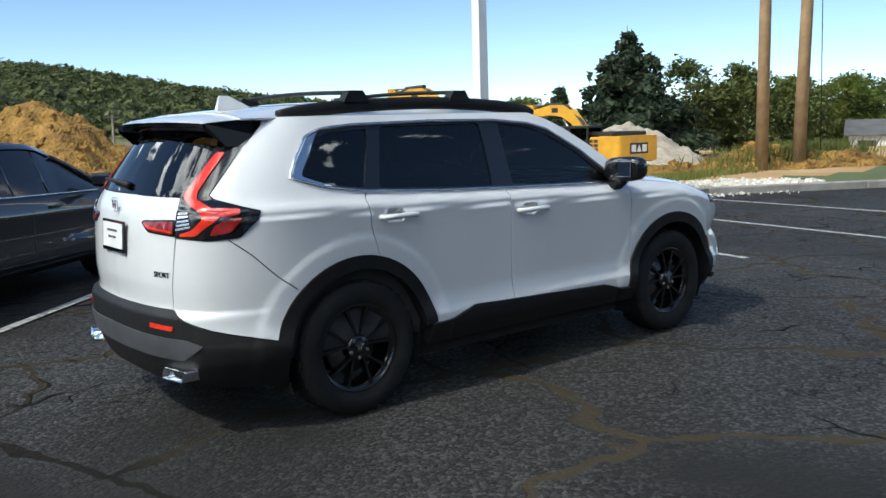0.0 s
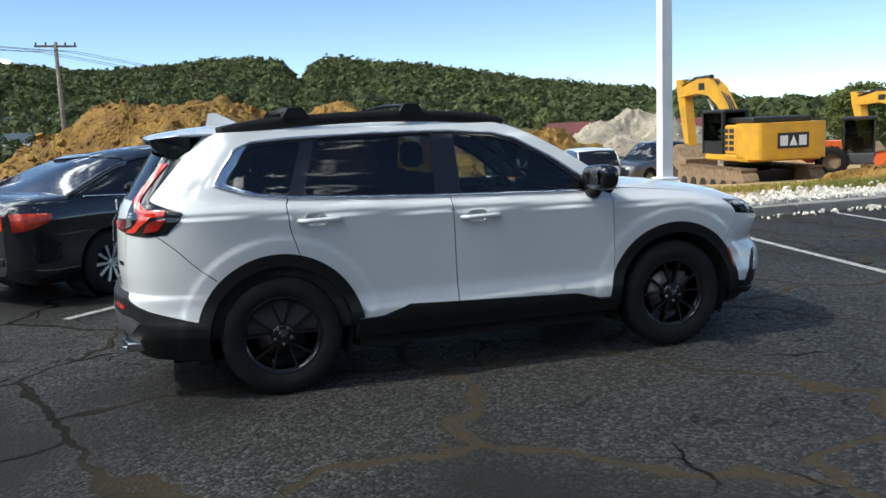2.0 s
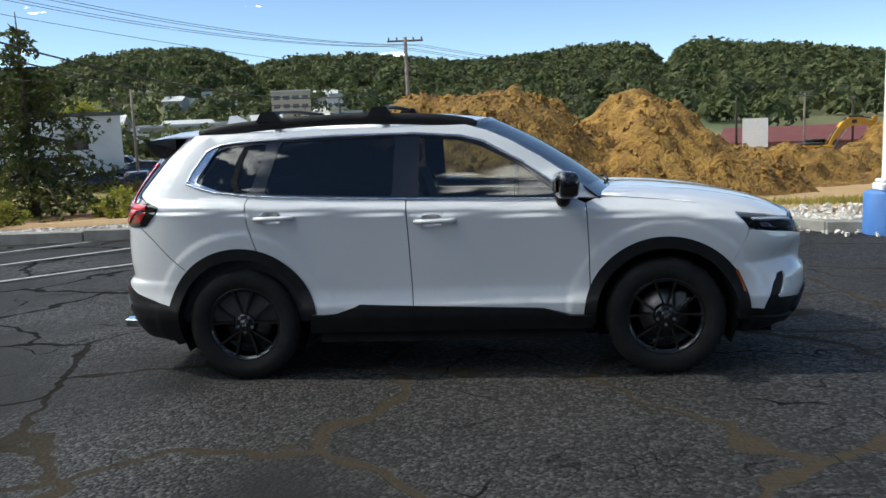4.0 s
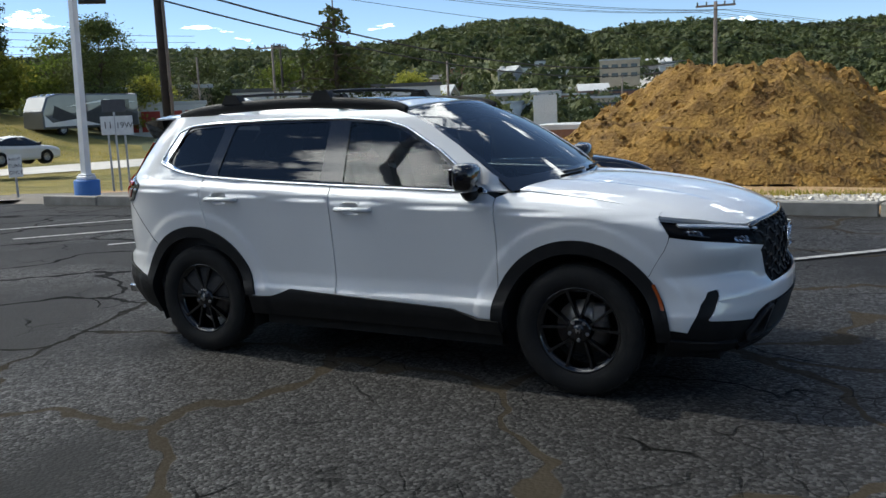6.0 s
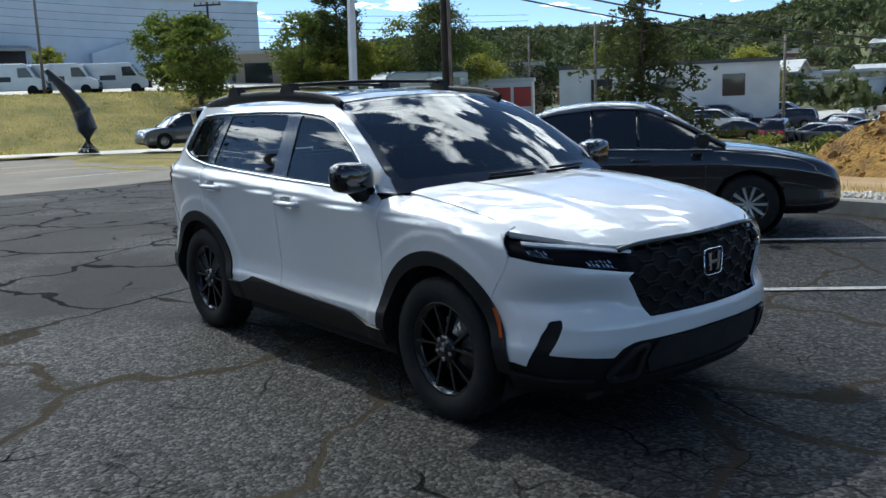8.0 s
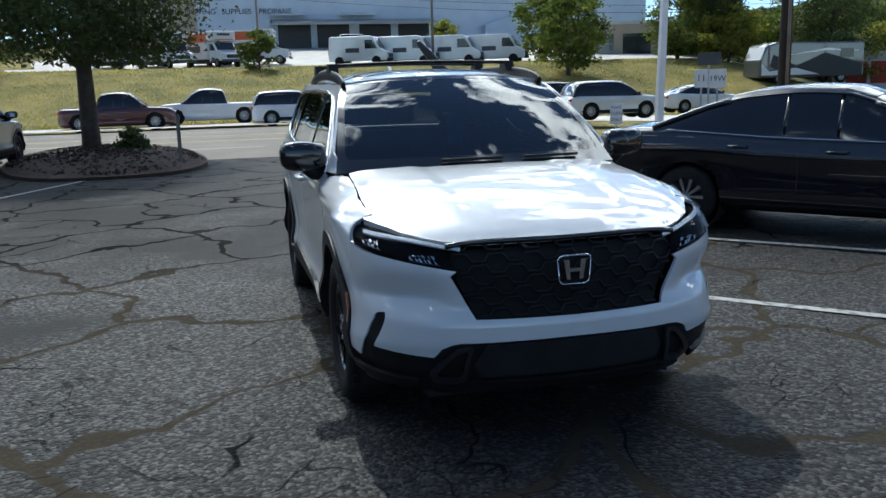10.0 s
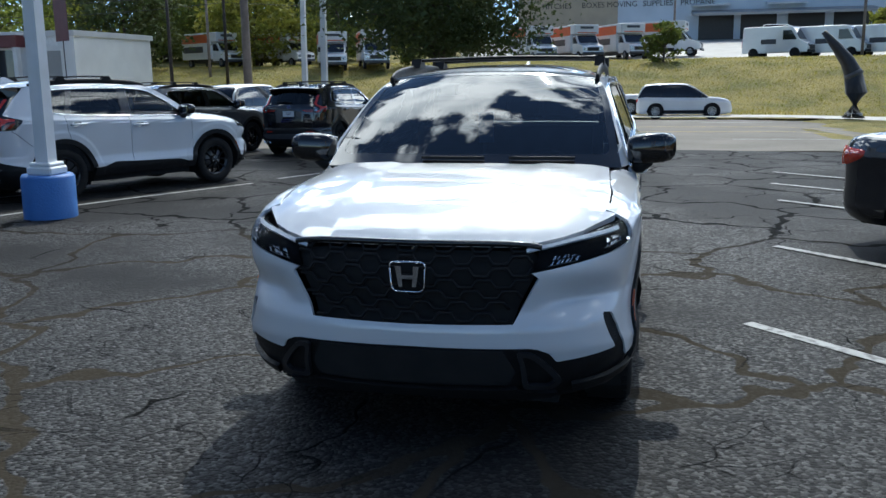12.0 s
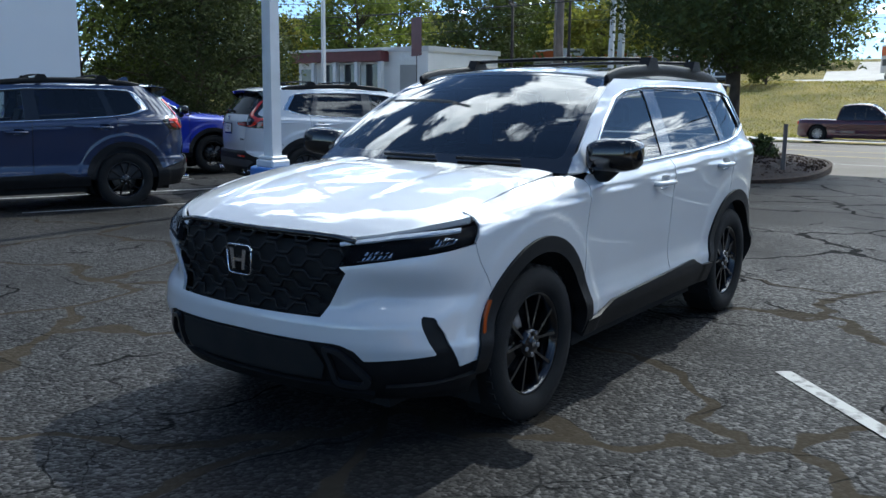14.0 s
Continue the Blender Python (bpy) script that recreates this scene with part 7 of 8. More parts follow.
def tree(label, x, y, h, spread, low, leaf_m, seed, clusters=70, per=45, leaf=0.2, shape="round", bark=None, z=None, droop=0.2, group="", name="tree"):
    """A leafy tree: tapered trunk, limbs and a crown of leaf sprays with gaps."""
    rng = np.random.default_rng(seed)
    z0 = land(x, y) if z is None else z
    root = thing(name, label, "tree", group, at=pose(x, y, z0))
    bark = bark or M_BARK
    r0 = max(0.07, h * 0.022)
    tip = (rng.uniform(-0.3, 0.3), rng.uniform(-0.3, 0.3), h * 0.86)
    pts = [(tip[0] * t * t, tip[1] * t * t, -0.15 + (tip[2] + 0.15) * t) for t in np.linspace(0, 1, 7)]
    trunk = Geo().tube(pts, [r0 * (1.25 - t) + 0.012 for t in np.linspace(0, 1.1, 7)], 9).make("trunk", bark, root)
    cs = []
    while len(cs) < clusters:
        t = rng.uniform(0, 1)
        if shape == "round":
            w = math.sqrt(max(0.0, 1 - (2 * t - 0.92) ** 2)) if t < 0.97 else 0.2
        elif shape == "column":
            w = 0.55 + 0.45 * math.sin(math.pi * min(1, t * 1.05))
        else:
            w = 1.02 - t * 0.95
        a, q = rng.uniform(0, 2 * math.pi), math.sqrt(rng.uniform(0.12, 1))
        c = (math.cos(a) * w * spread * q * rng.uniform(0.85, 1.15), math.sin(a) * w * spread * q * rng.uniform(0.85, 1.15), low + (h - low) * t)
        if noise.noise((c[0] * 0.6 + seed, c[1] * 0.6, c[2] * 0.6)) > -0.28:
            cs.append(c)
    cs = np.array(cs)
    limbs = Geo()
    for c in cs[:: max(1, clusters // 16)]:
        zb = max(low * 0.7, c[2] - 0.35 * math.hypot(c[0], c[1]) - 0.3)
        t = min(0.98, (zb + 0.15) / (tip[2] + 0.15))
        b = Vector((tip[0] * t * t, tip[1] * t * t, zb))
        m = b.lerp(Vector(c), 0.55) + Vector((0, 0, 0.12 * spread))
        limbs.tube([b, m, Vector(c)], [r0 * 0.42, r0 * 0.25, 0.015], 6)
    limbs.make("limb", bark, root, kind="stuff")
    sig = spread * 0.17
    pts = np.repeat(cs, per, 0) + rng.normal(size=(clusters * per, 3)) * np.array([sig, sig, sig * 0.55])
    # few leaves hang below the lowest boughs
    pts = pts[pts[:, 2] > low - 0.35 * sig]
    v, f = leaves(pts, leaf, rng, droop)
    mesh_np("crown", v, f, leaf_m, root, kind="stuff")
    return root


def conifer(label, x, y, h, spread, seed, low=0.1, leaf=0.3, whorls=16, gaps=0.15, z=None, m=None, droop=0.25, per=22, ragged=0.35):
    """A needle tree of layered, drooping boughs."""
    rng = np.random.default_rng(seed)
    z0 = land(x, y) if z is None else z
    root = thing("conifer", label, "tree", at=pose(x, y, z0))
    Geo().tube([(0, 0, -0.2), (0.05, 0, h * 0.5), (0, 0.05, h)], [h * 0.022, h * 0.014, 0.02], 8).make("trunk", M_BARK, root)
    limbs = Geo()
    pts = []
    for i in range(whorls):
        t = i / whorls
        zz = h * (low + (0.98 - low) * t)
        k = 7 if t < 0.8 else 4
        for j in range(k):
            if rng.uniform() < gaps:
                continue
            a = 2 * math.pi * (j + rng.uniform(0, 0.8)) / k
            L = spread * (1 - t) ** 0.8 * rng.uniform(1 - ragged, 1 + ragged * 0.6) + 0.15
            end = Vector((math.cos(a) * L, math.sin(a) * L, zz - L * droop * rng.uniform(0.2, 1.2) + 0.12 * L))
            b = Vector((0, 0, zz))
            mid = b.lerp(end, 0.5) + Vector((0, 0, 0.10 * L))
            limbs.tube([b, mid, end], [0.05, 0.03, 0.012], 5)
            n = max(3, int(per * L / spread) + 3)
            for u in rng.uniform(0.15, 1.05, n):
                q = b.lerp(mid, u * 2) if u < 0.5 else mid.lerp(end, u * 2 - 1)
                pts.append((q.x + rng.normal() * 0.10 * L, q.y + rng.normal() * 0.10 * L, q.z - abs(rng.normal()) * 0.07 * spread))
    limbs.make("bough", M_BARK, root, kind="stuff")
    pts = np.repeat(np.array(pts), 5, 0) + rng.normal(size=(len(pts) * 5, 3)) * leaf * 0.35
    v, f = leaves(pts, leaf, rng, 0.35)
    mesh_np("needles", v, f, m or M_NEEDLE, root, kind="stuff")
    return root


tree("broad dark tree with low drooping boughs on the mulch island", -17.6, -4.4, 8.6, 3.1, 2.5, M_LEAF_D, 3, 200, 230, 0.095, droop=0.5)
tree("dense green tree behind the parked cars", -15.4, -22.3, 8.2, 3.3, 0.7, M_LEAF_D, 8, 210, 240, 0.10)
tree("dense dark tree behind the parked cars", -12.2, -24.5, 8.0, 2.6, 0.9, M_LEAF, 9, 150, 180, 0.11)
conifer("tall dark pine at the edge of the site", 50.6, 39.3, 10.4, 5.2, 5, 0.10, 0.42, 17, 0.10, ragged=0.45, per=44)
conifer("thin young pine beside the tall one", 50.8, 46.6, 6.6, 1.8, 6, 0.3, 0.32, 12, 0.3)
conifer("ragged spruce with drooping boughs beside the road", -23.2, 32.6, 9.6, 4.3, 12, 0.05, 0.19, 15, 0.12, droop=0.5, ragged=0.55, per=34, m=M_LEAF_D)
for i, (x, y, h, s, m) in enumerate(((57, 38.5, 7.4, 3.2, M_LEAF_D), (61, 36, 7.0, 3.0, M_LEAF_D), (64.5, 38.5, 6.6, 3.0, M_LEAF), (69, 36.5, 6.0, 2.8, M_LEAF_D), (74, 38, 6.2, 2.8, M_LEAF_D), (79, 36.0, 6.6, 3.0, M_LEAF), (84, 34.0, 6.4, 3.0, M_LEAF_D), (88, 30, 6.5, 3.2, M_LEAF), (47, 47, 5.0, 2.8, M_LEAF_D), (55, 43, 5.6, 3.0, M_LEAF_D), (90, 41, 7.0, 4.0, M_LEAF_D))):
    tree("dark tree in the wood behind the site", x, y, h, s, 0.2, m, 40 + i, 70, 90, 0.26, group="wood behind the site")
tree("tall narrow tree above the bank", -66.8, 43.4, 10.6, 2.1, 2.6, M_LEAF_D, 20, 130, 130, 0.18, "column")
tree("round dark tree by the road", -60.6, 50.4, 9.6, 3.5, 0.8, M_LEAF_D, 21, 150, 130, 0.18)
for i, (x, y, h, s, m) in enumerate(((-60, 26, 6.5, 2.6, M_LEAF), (-72.5, 28.5, 6.8, 2.4, M_LEAF), (-71, 31.5, 6.5, 2.2, M_LEAF_D), (-68, 40, 6.8, 2.6, M_LEAF), (-66.0, 44, 5.0, 2.6, M_LEAF_Y), (-66, 50, 7.5, 3.2, M_LEAF), (-62, 57, 5.5, 3.0, M_LEAF_Y), (-69, 56, 8.0, 3.6, M_LEAF_D),
                                      (-64, 66, 8.0, 4.0, M_LEAF_D), (-58, 74, 7.6, 4.0, M_LEAF), (-52, 78, 7.2, 4.0, M_LEAF_D), (-47, 82, 6.5, 3.6, M_LEAF_Y), (-72, 64, 8.4, 4.0, M_LEAF), (-80, 50, 8.0, 3.5, M_LEAF))):
    tree("tree beyond the road", x, y, h, s, 0.6, m, 60 + i, 70, 90, 0.24, group="trees beyond the road")
for i in range(22):
    a = 178 + i * 2.75
    r_ = 92 + 14 * math.sin(i * 2.3)
    x, y = r_ * math.cos(radians(a)), r_ * math.sin(radians(a))
    if a < 199:
        r_ = 106
        x, y = r_ * math.cos(radians(a + 14)), r_ * math.sin(radians(a + 14))
    tree("tree in the belt behind the shops", x, y, 9.5 + 2.5 * math.sin(i * 1.7), 4.6, 0.4, (M_LEAF, M_LEAF_D, M_LEAF_Y, M_LEAF)[i % 4], 90 + i, 70, 90, 0.34, group="tree belt behind the shops")
tree("round bush on the crest of the bank", -66.0, 2.4, 3.0, 1.4, 0.1, M_LEAF, 131, 45, 40, 0.22, name="bush")
tree("small yellowing tree by the warehouse", -92.0, 24.5, 3.6, 1.6, 0.8, M_LEAF_Y, 132, 40, 30, 0.3)
tree("small tree on the bank", -66.0, -17.5, 3.4, 1.5, 0.3, M_LEAF, 133, 45, 34, 0.24, name="bush")
for i, (x, y, s) in enumerate(((-17.8, -7.1, 0.55), (-16.9, -3.4, 0.4))):
    tree("clipped round evergreen bush on the mulch", x, y, s * 2, s, 0.02, M_LEAF_D, 140 + i, 40, 50, 0.07, name="bush")
for i in range(9):
    tree("low yellow-flowering shrub in a roadside bed", -15.4 - 0.35 * i, 15.0 + 0.9 * i + 0.3 * math.sin(i * 5), 0.85, 0.75, 0.02, M_LEAF_Y, 150 + i, 22, 40, 0.09, name="shrub", group="yellow shrubs")
for i in range(8):
    tree("green shrub along the far edge of the site", -9.5 - 1.3 * i, 30.5 + 1.0 * math.sin(i * 3), 1.3, 1.0, 0.02, (M_LEAF_Y, M_LEAF)[i % 2], 170 + i, 18, 40, 0.14, name="shrub", group="site edge shrubs")


def tall_weeds(cx, cy, rx, ry, n, h, seed, label, m):
    rng = np.random.default_rng(seed)
    p = np.stack([cx + rng.normal(size=n) * rx, cy + rng.normal(size=n) * ry], 1)
    z = np.array([land(a, b) for a, b in p]) + 0.08
    hh = h * rng.uniform(0.4, 1.1, n)
    lean = rng.normal(size=(n, 2)) * 0.18 * h
    w = rng.uniform(0.003, 0.010, n) * (1 + h)
    ang = rng.uniform(0, 3.14, n)
    dx, dy = np.cos(ang) * w, np.sin(ang) * w
    v = np.stack([np.stack([p[:, 0] - dx, p[:, 1] - dy, z], 1), np.stack([p[:, 0] + dx, p[:, 1] + dy, z], 1),
                  np.stack([p[:, 0] + lean[:, 0] * 0.5 + dx, p[:, 1] + lean[:, 1] * 0.5 + dy, z + hh * 0.6], 1), np.stack([p[:, 0] + lean[:, 0], p[:, 1] + lean[:, 1], z + hh], 1)], 1).reshape(-1, 3)
    mesh_np("weeds", v, np.arange(4 * n).reshape(n, 4), m, label=label, category="weeds", kind="stuff")


tall_weeds(19.6, 8.3, 1.5, 0.5, 5500, 0.75, 1, "tall dry green weeds round the wooden poles", M_BLADE_G)
tall_weeds(12.5, 7.6, 1.6, 0.35, 2600, 0.22, 2, "green weeds behind the kerb", M_BLADE_G)
tall_weeds(9.0, 10.4, 2.2, 0.8, 3500, 0.16, 3, "rough grass behind the crushed rock", M_BLADE)
tall_weeds(3.0, 11.4, 3.0, 0.8, 3000, 0.16, 4, "rough grass at the foot of the heaps", M_BLADE)


def bank_grass():
    rng = np.random.default_rng(44)
    n = 42000
    x = -46 - 27 * rng.uniform(0, 1, n)
    y = rng.uniform(-45, 40, n)
    z = np.array([land(a, b) for a, b in zip(x, y)]) + 0.05
    h, w = rng.uniform(0.06, 0.20, n), rng.uniform(0.02, 0.07, n)
    a = rng.uniform(0, 3.14, n)
    v = np.stack([np.stack([x - w * np.cos(a), y - w * np.sin(a), z], 1), np.stack([x + w * np.cos(a), y + w * np.sin(a), z], 1), np.stack([x + rng.normal(size=n) * 0.1, y + rng.normal(size=n) * 0.1, z + h], 1)], 1).reshape(-1, 3)
    mesh_np("bank_grass", v, np.arange(3 * n).reshape(n, 3), M_BLADE, label="dry tufted grass on the roadside bank", category="grass", kind="stuff")


bank_grass()


def forest():
    """The wooded hills: closely set crowns, each a dome of leaf sprays."""
    rng = np.random.default_rng(9)
    spots = []
    while len(spots) < 12000:
        az = rng.uniform(46, 152)
        r = 190 + 445 * math.sqrt(rng.uniform(0, 1))
        if 81.55 < az < 82.5 and r > 430:
            continue
        if 97 < az < 131 and r < 400 and rng.uniform() < 0.72:
            continue
        spots.append((az, r, rng.uniform(2.0, 4.8) * (0.75 + r / 1300), rng.uniform(0.8, 1.3)))
    for _ in range(800):
        spots.append((rng.uniform(95, 131), rng.uniform(105, 240), rng.uniform(0.9, 2.4), rng.uniform(0.8, 1.5)))
    per = 66
    vs = []
    for az, r, s, tall in spots:
        x, y = r * math.cos(radians(az)), r * math.sin(radians(az))
        d = rng.normal(size=(per, 3))
        d[:, 2] = np.abs(d[:, 2]) - 0.3
        d /= np.linalg.norm(d, axis=1, keepdims=True)
        c = d * rng.uniform(0.75, 1.12, (per, 1)) * np.array([s, s, s * tall]) + np.array([x, y, land(x, y) + s * 0.4 + rng.uniform(0, 2.4) * min(1.0, r / 400)])
        out = d + 0.45 * rng.normal(size=(per, 3))
        e = np.cross(out, rng.normal(size=(per, 3)))
        e /= np.linalg.norm(e, axis=1, keepdims=True) + 1e-9
        h = np.cross(out / np.linalg.norm(out, axis=1, keepdims=True), e)
        k = s * rng.uniform(0.15, 0.34, (per, 1))
        vs.append(np.stack([c - e * k - h * k * 0.5, c + e * k - h * k * 0.4, c + h * k * 1.2], 1).reshape(-1, 3))
    v = np.concatenate(vs)
    f = np.arange(len(v)).reshape(-1, 3)
    mesh_np("hill_forest", v, f, M_FOREST, label="dense green broadleaf woods on the hills", category="forest", kind="stuff")


forest()

# ---- poles, wires, signs ----
def light_pole(x, y, h=9.5, base_h=0.53, blue=True):
    """A square white steel mast on a round blue concrete plinth."""
    z = min(0.0, land(x, y)) if x > -17 else land(x, y)
    p = thing("light_pole", "white square light pole on a blue concrete base", "light pole", "light poles", at=pose(x, y, z, -1.2, 0.8, 0))
    if blue:
        Geo().lathe([(-0.2, 0.31), (base_h - 0.03, 0.31), (base_h, 0.29), (base_h, 0.01)], "z", 32).make("plinth", M_BLUE, p, "blue painted round concrete plinth")
    Geo().box(-0.17, -0.17, base_h, 0.17, 0.17, base_h + 0.10, 0, 0.02).box(-0.145, -0.145, base_h + 0.10, 0.145, 0.145, base_h + 0.15, 0, 0.015).make("base_cover", M_WHITEMETAL, p)
    g = Geo()
    vs = []
    for zz, w in ((base_h + 0.1, 0.085), (h, 0.06)):
        vs += [(-w, -w, zz), (w, -w, zz), (w, w, zz), (-w, w, zz)]
    g.add(vs, [(0, 1, 5, 4), (1, 2, 6, 5), (2, 3, 7, 6), (3, 0, 4, 7), (4, 5, 6, 7)]).make("mast", M_WHITEMETAL, p)
    return p


for x, y in ((4.91, 5.10), (-15.16, 9.78), (-3.65, -6.16), (-19.5, -8.4), (-25.5, -26.0), (-23.5, -10.6)):
    light_pole(x, y, blue=x > -17)


def utility_pole(x, y, h, r, m, label, arms=0, heading=0.0, z=None, lean=(0, 0)):
    z0 = land(x, y) if z is None else z
    p = thing("utility_pole", label, "utility pole", at=pose(x, y, z0, lean[0], lean[1], heading))
    Geo().tube([(0, 0, -0.3), (0, 0, h * 0.5), (0, 0, h)], [r, r * 0.86, r * 0.7], 12).make("post", m, p)
    for i in range(arms):
        zz = h - 0.25 - i * 0.9
        Geo().box(-1.2, -0.06, zz - 0.06, 1.2, 0.06, zz + 0.06).make("cross_arm", m, p)
        for u in (-1.1, -0.55, 0.55, 1.1):
            Geo().lathe([(zz + 0.06, 0.03), (zz + 0.12, 0.06), (zz + 0.16, 0.04), (zz + 0.22, 0.06), (zz + 0.26, 0.01)], "z", 10, centre=(u, 0, 0)).make("insulator", M_GREYTRIM, p)
    return p


utility_pole(16.75, 7.6, 10.0, 0.16, M_WOODPOLE, "thick weathered wooden pole on the clay", z=0.3)
utility_pole(18.05, 7.3, 10.0, 0.17, M_WOODPOLE, "thick pale wooden pole with a white band, leaning", z=0.3, lean=(0, 2.5))
Geo().tube([(18.6, 7.0, 0.5), (18.5, 7.05, 5.0), (18.45, 7.1, 9.6)], 0.012, 5).make("ground_wire", M_WIRE, label="thin wire hanging beside the pole", category="wire")
bp = utility_pole(-17.7, 15.3, 10.5, 0.19, M_DARKPOLE, "dark tarred utility pole with a pipe and lamps at the road", z=0.0)
Geo().tube([(0.22, -0.05, 0), (0.21, -0.05, 4.0), (0.19, -0.05, 7.5)], 0.05, 8).make("riser_pipe", M_GREYPOLE, bp)
for d, zz in ((-1.0, 5.6), (-1.3, 5.15)):
    arm = Geo().tube([(0, 0, zz + 0.1), (d * 0.5, d * 0.6, zz + 0.16), (d, d * 1.1, zz + 0.02)], 0.03, 6).make("lamp_arm", M_BLACKM, bp)
    Geo().cyl((d - 0.25, d * 1.1 - 0.28, zz), (d + 0.28, d * 1.1 + 0.3, zz + 0.02), 0.10, n=14).make("lamp_head", M_BLACKM, arm)
utility_pole(-8.2, 53.1, 10.0, 0.16, M_GREYPOLE, "grey utility pole with a cross arm", 1, 10)
utility_pole(-25.1, -13.45, 9.5, 0.17, M_GREYPOLE, "grey wooden utility pole behind the parked cars")
for i, (x, y, h) in enumerate(((19.3, 81, 6.5), (27, 86, 6.5), (33, 90, 6.0), (-32, 62, 8.0), (-20, 84, 8.0), (-41, 50, 8.5), (-33, 43, 7.5), (-28, 100, 8), (5.0, 110, 8.0), (-72, 18, 9.0), (-66, 30, 7.5), (-95, 4, 9.5), (-57, -30, 9.5), (-62, -34, 9.0), (-47, -29, 8.5), (-60, 62, 8), (-48, 60, 9))):
    utility_pole(x, y, h, 0.13, M_GREYPOLE if i % 2 else M_DARKPOLE, "distant wooden utility pole", 1 if i % 3 else 0, 40 * i)


def wire(a, b, sag, r=0.012):
    a, b = Vector(a), Vector(b)
    pts = [a.lerp(b, t) - Vector((0, 0, 4 * sag * t * (1 - t))) for t in np.linspace(0, 1, 25)]
    Geo().tube(pts, r, 5).make("cable", M_WIRE, label="black overhead cable between poles", category="cable", group="overhead cables")


wire((-17.7, 15.3, 5.7), (-12.0, 62.0, 4.2), 1.4, 0.035)
wire((-17.7, 15.3, 5.2), (-12.4, 62.0, 3.6), 1.3, 0.03)
wire((-17.7, 15.3, 5.5), (-30.0, -45.0, 6.2), 1.0, 0.022)
wire((-17.7, 15.3, 6.2), (-25.1, -13.45, 6.6), 0.5, 0.016)
for u in (-1.1, -0.55, 0.55, 1.1):
    wire((-8.2 + u, 53.1, 9.0 - 2.2), (-30.0 + u, 20.0, 10.5), 1.3, 0.014)
    wire((-8.2 + u, 53.1, 9.0 - 2.2), (33.0 + u, 90.0, 3.4), 0.9, 0.014)
wire((-30.0, 20.0, 9.0), (9.0, 75.0, 4.4), 1.6, 0.013)
for i in range(5):
    wire((-57.0, -30.0, 7.5 + i * 0.8), (-95.0, 4.0, 11.0 + i * 0.8), 1.0, 0.02)
    wire((-57.0, -30.0, 7.5 + i * 0.8), (-40.0, -60.0, 7.0 + i * 0.8), 1.0, 0.02)
    wire((-95.0, 4.0, 11.0 + i * 0.8), (-60.0, 62.0, 7.0 + i * 0.6), 1.2, 0.02)


def post_sign(name, label, x, y, z0, w, h, top, heading, face_m, words=(), ink=None, posts=1, post_m=None):
    """A flat board on one or two posts, with its lettering; it faces local -y."""
    s = thing(name, label, "sign", at=pose(x, y, z0, 0, 0, heading))
    for i in range(posts):
        u = 0 if posts == 1 else (-w * 0.3, w * 0.3)[i]
        Geo().box(u - 0.025, 0.0, -0.2, u + 0.025, 0.04, top).make("post", post_m or M_STEEL, s)
    Geo().box(-w / 2, -0.02, top - h, w / 2, -0.002, top, 0, 0.006).make("board", face_m, s)
    n = len(words)
    for i, wd in enumerate(words):
        zz = top - h * (i + 0.7) / (n + 0.4)
        text_mesh("lettering", wd, min(h * 0.78 / (n + 0.4), 1.45 * w / len(wd)), ink or M_BLACKM, s, pose(0, -0.0225, zz, 90, 0, 0), 0.001)
    return s


post_sign("road_sign", "white notice board for turning traffic on a post", -18.1, 10.0, -0.15, 0.36, 0.60, 0.95, 72, M_PLATE, ("RIGHT", "TURN", "ONLY"))
post_sign("route_marker", "white route marker shield on a black board", -16.50, 11.80, -0.15, 0.36, 0.50, 1.85, 57, M_PLATE, ("11",))
post_sign("route_marker", "white route marker shield on a black board", -16.26, 12.16, -0.15, 0.46, 0.52, 1.85, 57, M_PLATE, ("19W",))
post_sign("direction_plate", "pale plate above the route markers", -16.40, 11.97, -0.15, 0.62, 0.34, 2.3, 57, M_GREYTRIM)
M_BRICKRED = mat("brown_red_board", (0.10, 0.02, 0.02), (0.13, 0.03, 0.03), 2, 0.5)
post_sign("pylon_sign", "brown-red pylon sign on a mast by the shop", -40.6, -32.2, 0.1, 1.7, 2.4, 6.4, 60, M_BRICKRED, post_m=M_DARKPOLE)
post_sign("pylon_sign", "white pylon sign with a dark emblem beyond the site", 19.9, 76.1, -3.9, 2.2, 2.6, 4.6, -10, M_PLATE, post_m=M_STEEL, posts=2)
post_sign("pylon_sign", "white dealer sign on a mast across the valley", -27.5, 73.0, -4.0, 2.2, 3.6, 6.2, 20, M_PLATE, post_m=M_STEEL)
post_sign("pylon_sign", "dark blue sign board across the valley", -45.0, 74.0, -2.0, 2.4, 2.8, 4.6, 30, M_NAVY, post_m=M_STEEL)


def tube_banner():
    """A black fabric air tube standing bent by the roadside."""
    t = thing("air_tube_banner", "black fabric air tube swaying by the road", "banner", at=pose(-40.5, 10.9, -0.5))
    n = 16
    g = Geo()
    g.tube([(0, 0, 0), (0, 0.05, 1.2), (0, -0.15, 2.1), (0, -0.45, 2.7), (0, -1.0, 3.4), (0, -1.6, 4.1)], [0.55, 0.5, 0.42, 0.34, 0.24, 0.13], n)
    g.make("sleeve", M_BLACKM, t)
    Geo().tube([(0, -0.1, 2.0), (0, -0.2, 2.2)], [0.46, 0.42], n).make("band", M_GREYTRIM, t)
    Geo().box(-0.35, -0.35, 0, 0.35, 0.35, 0.25, 0, 0.03).make("blower", M_STEEL, t)


tube_banner()


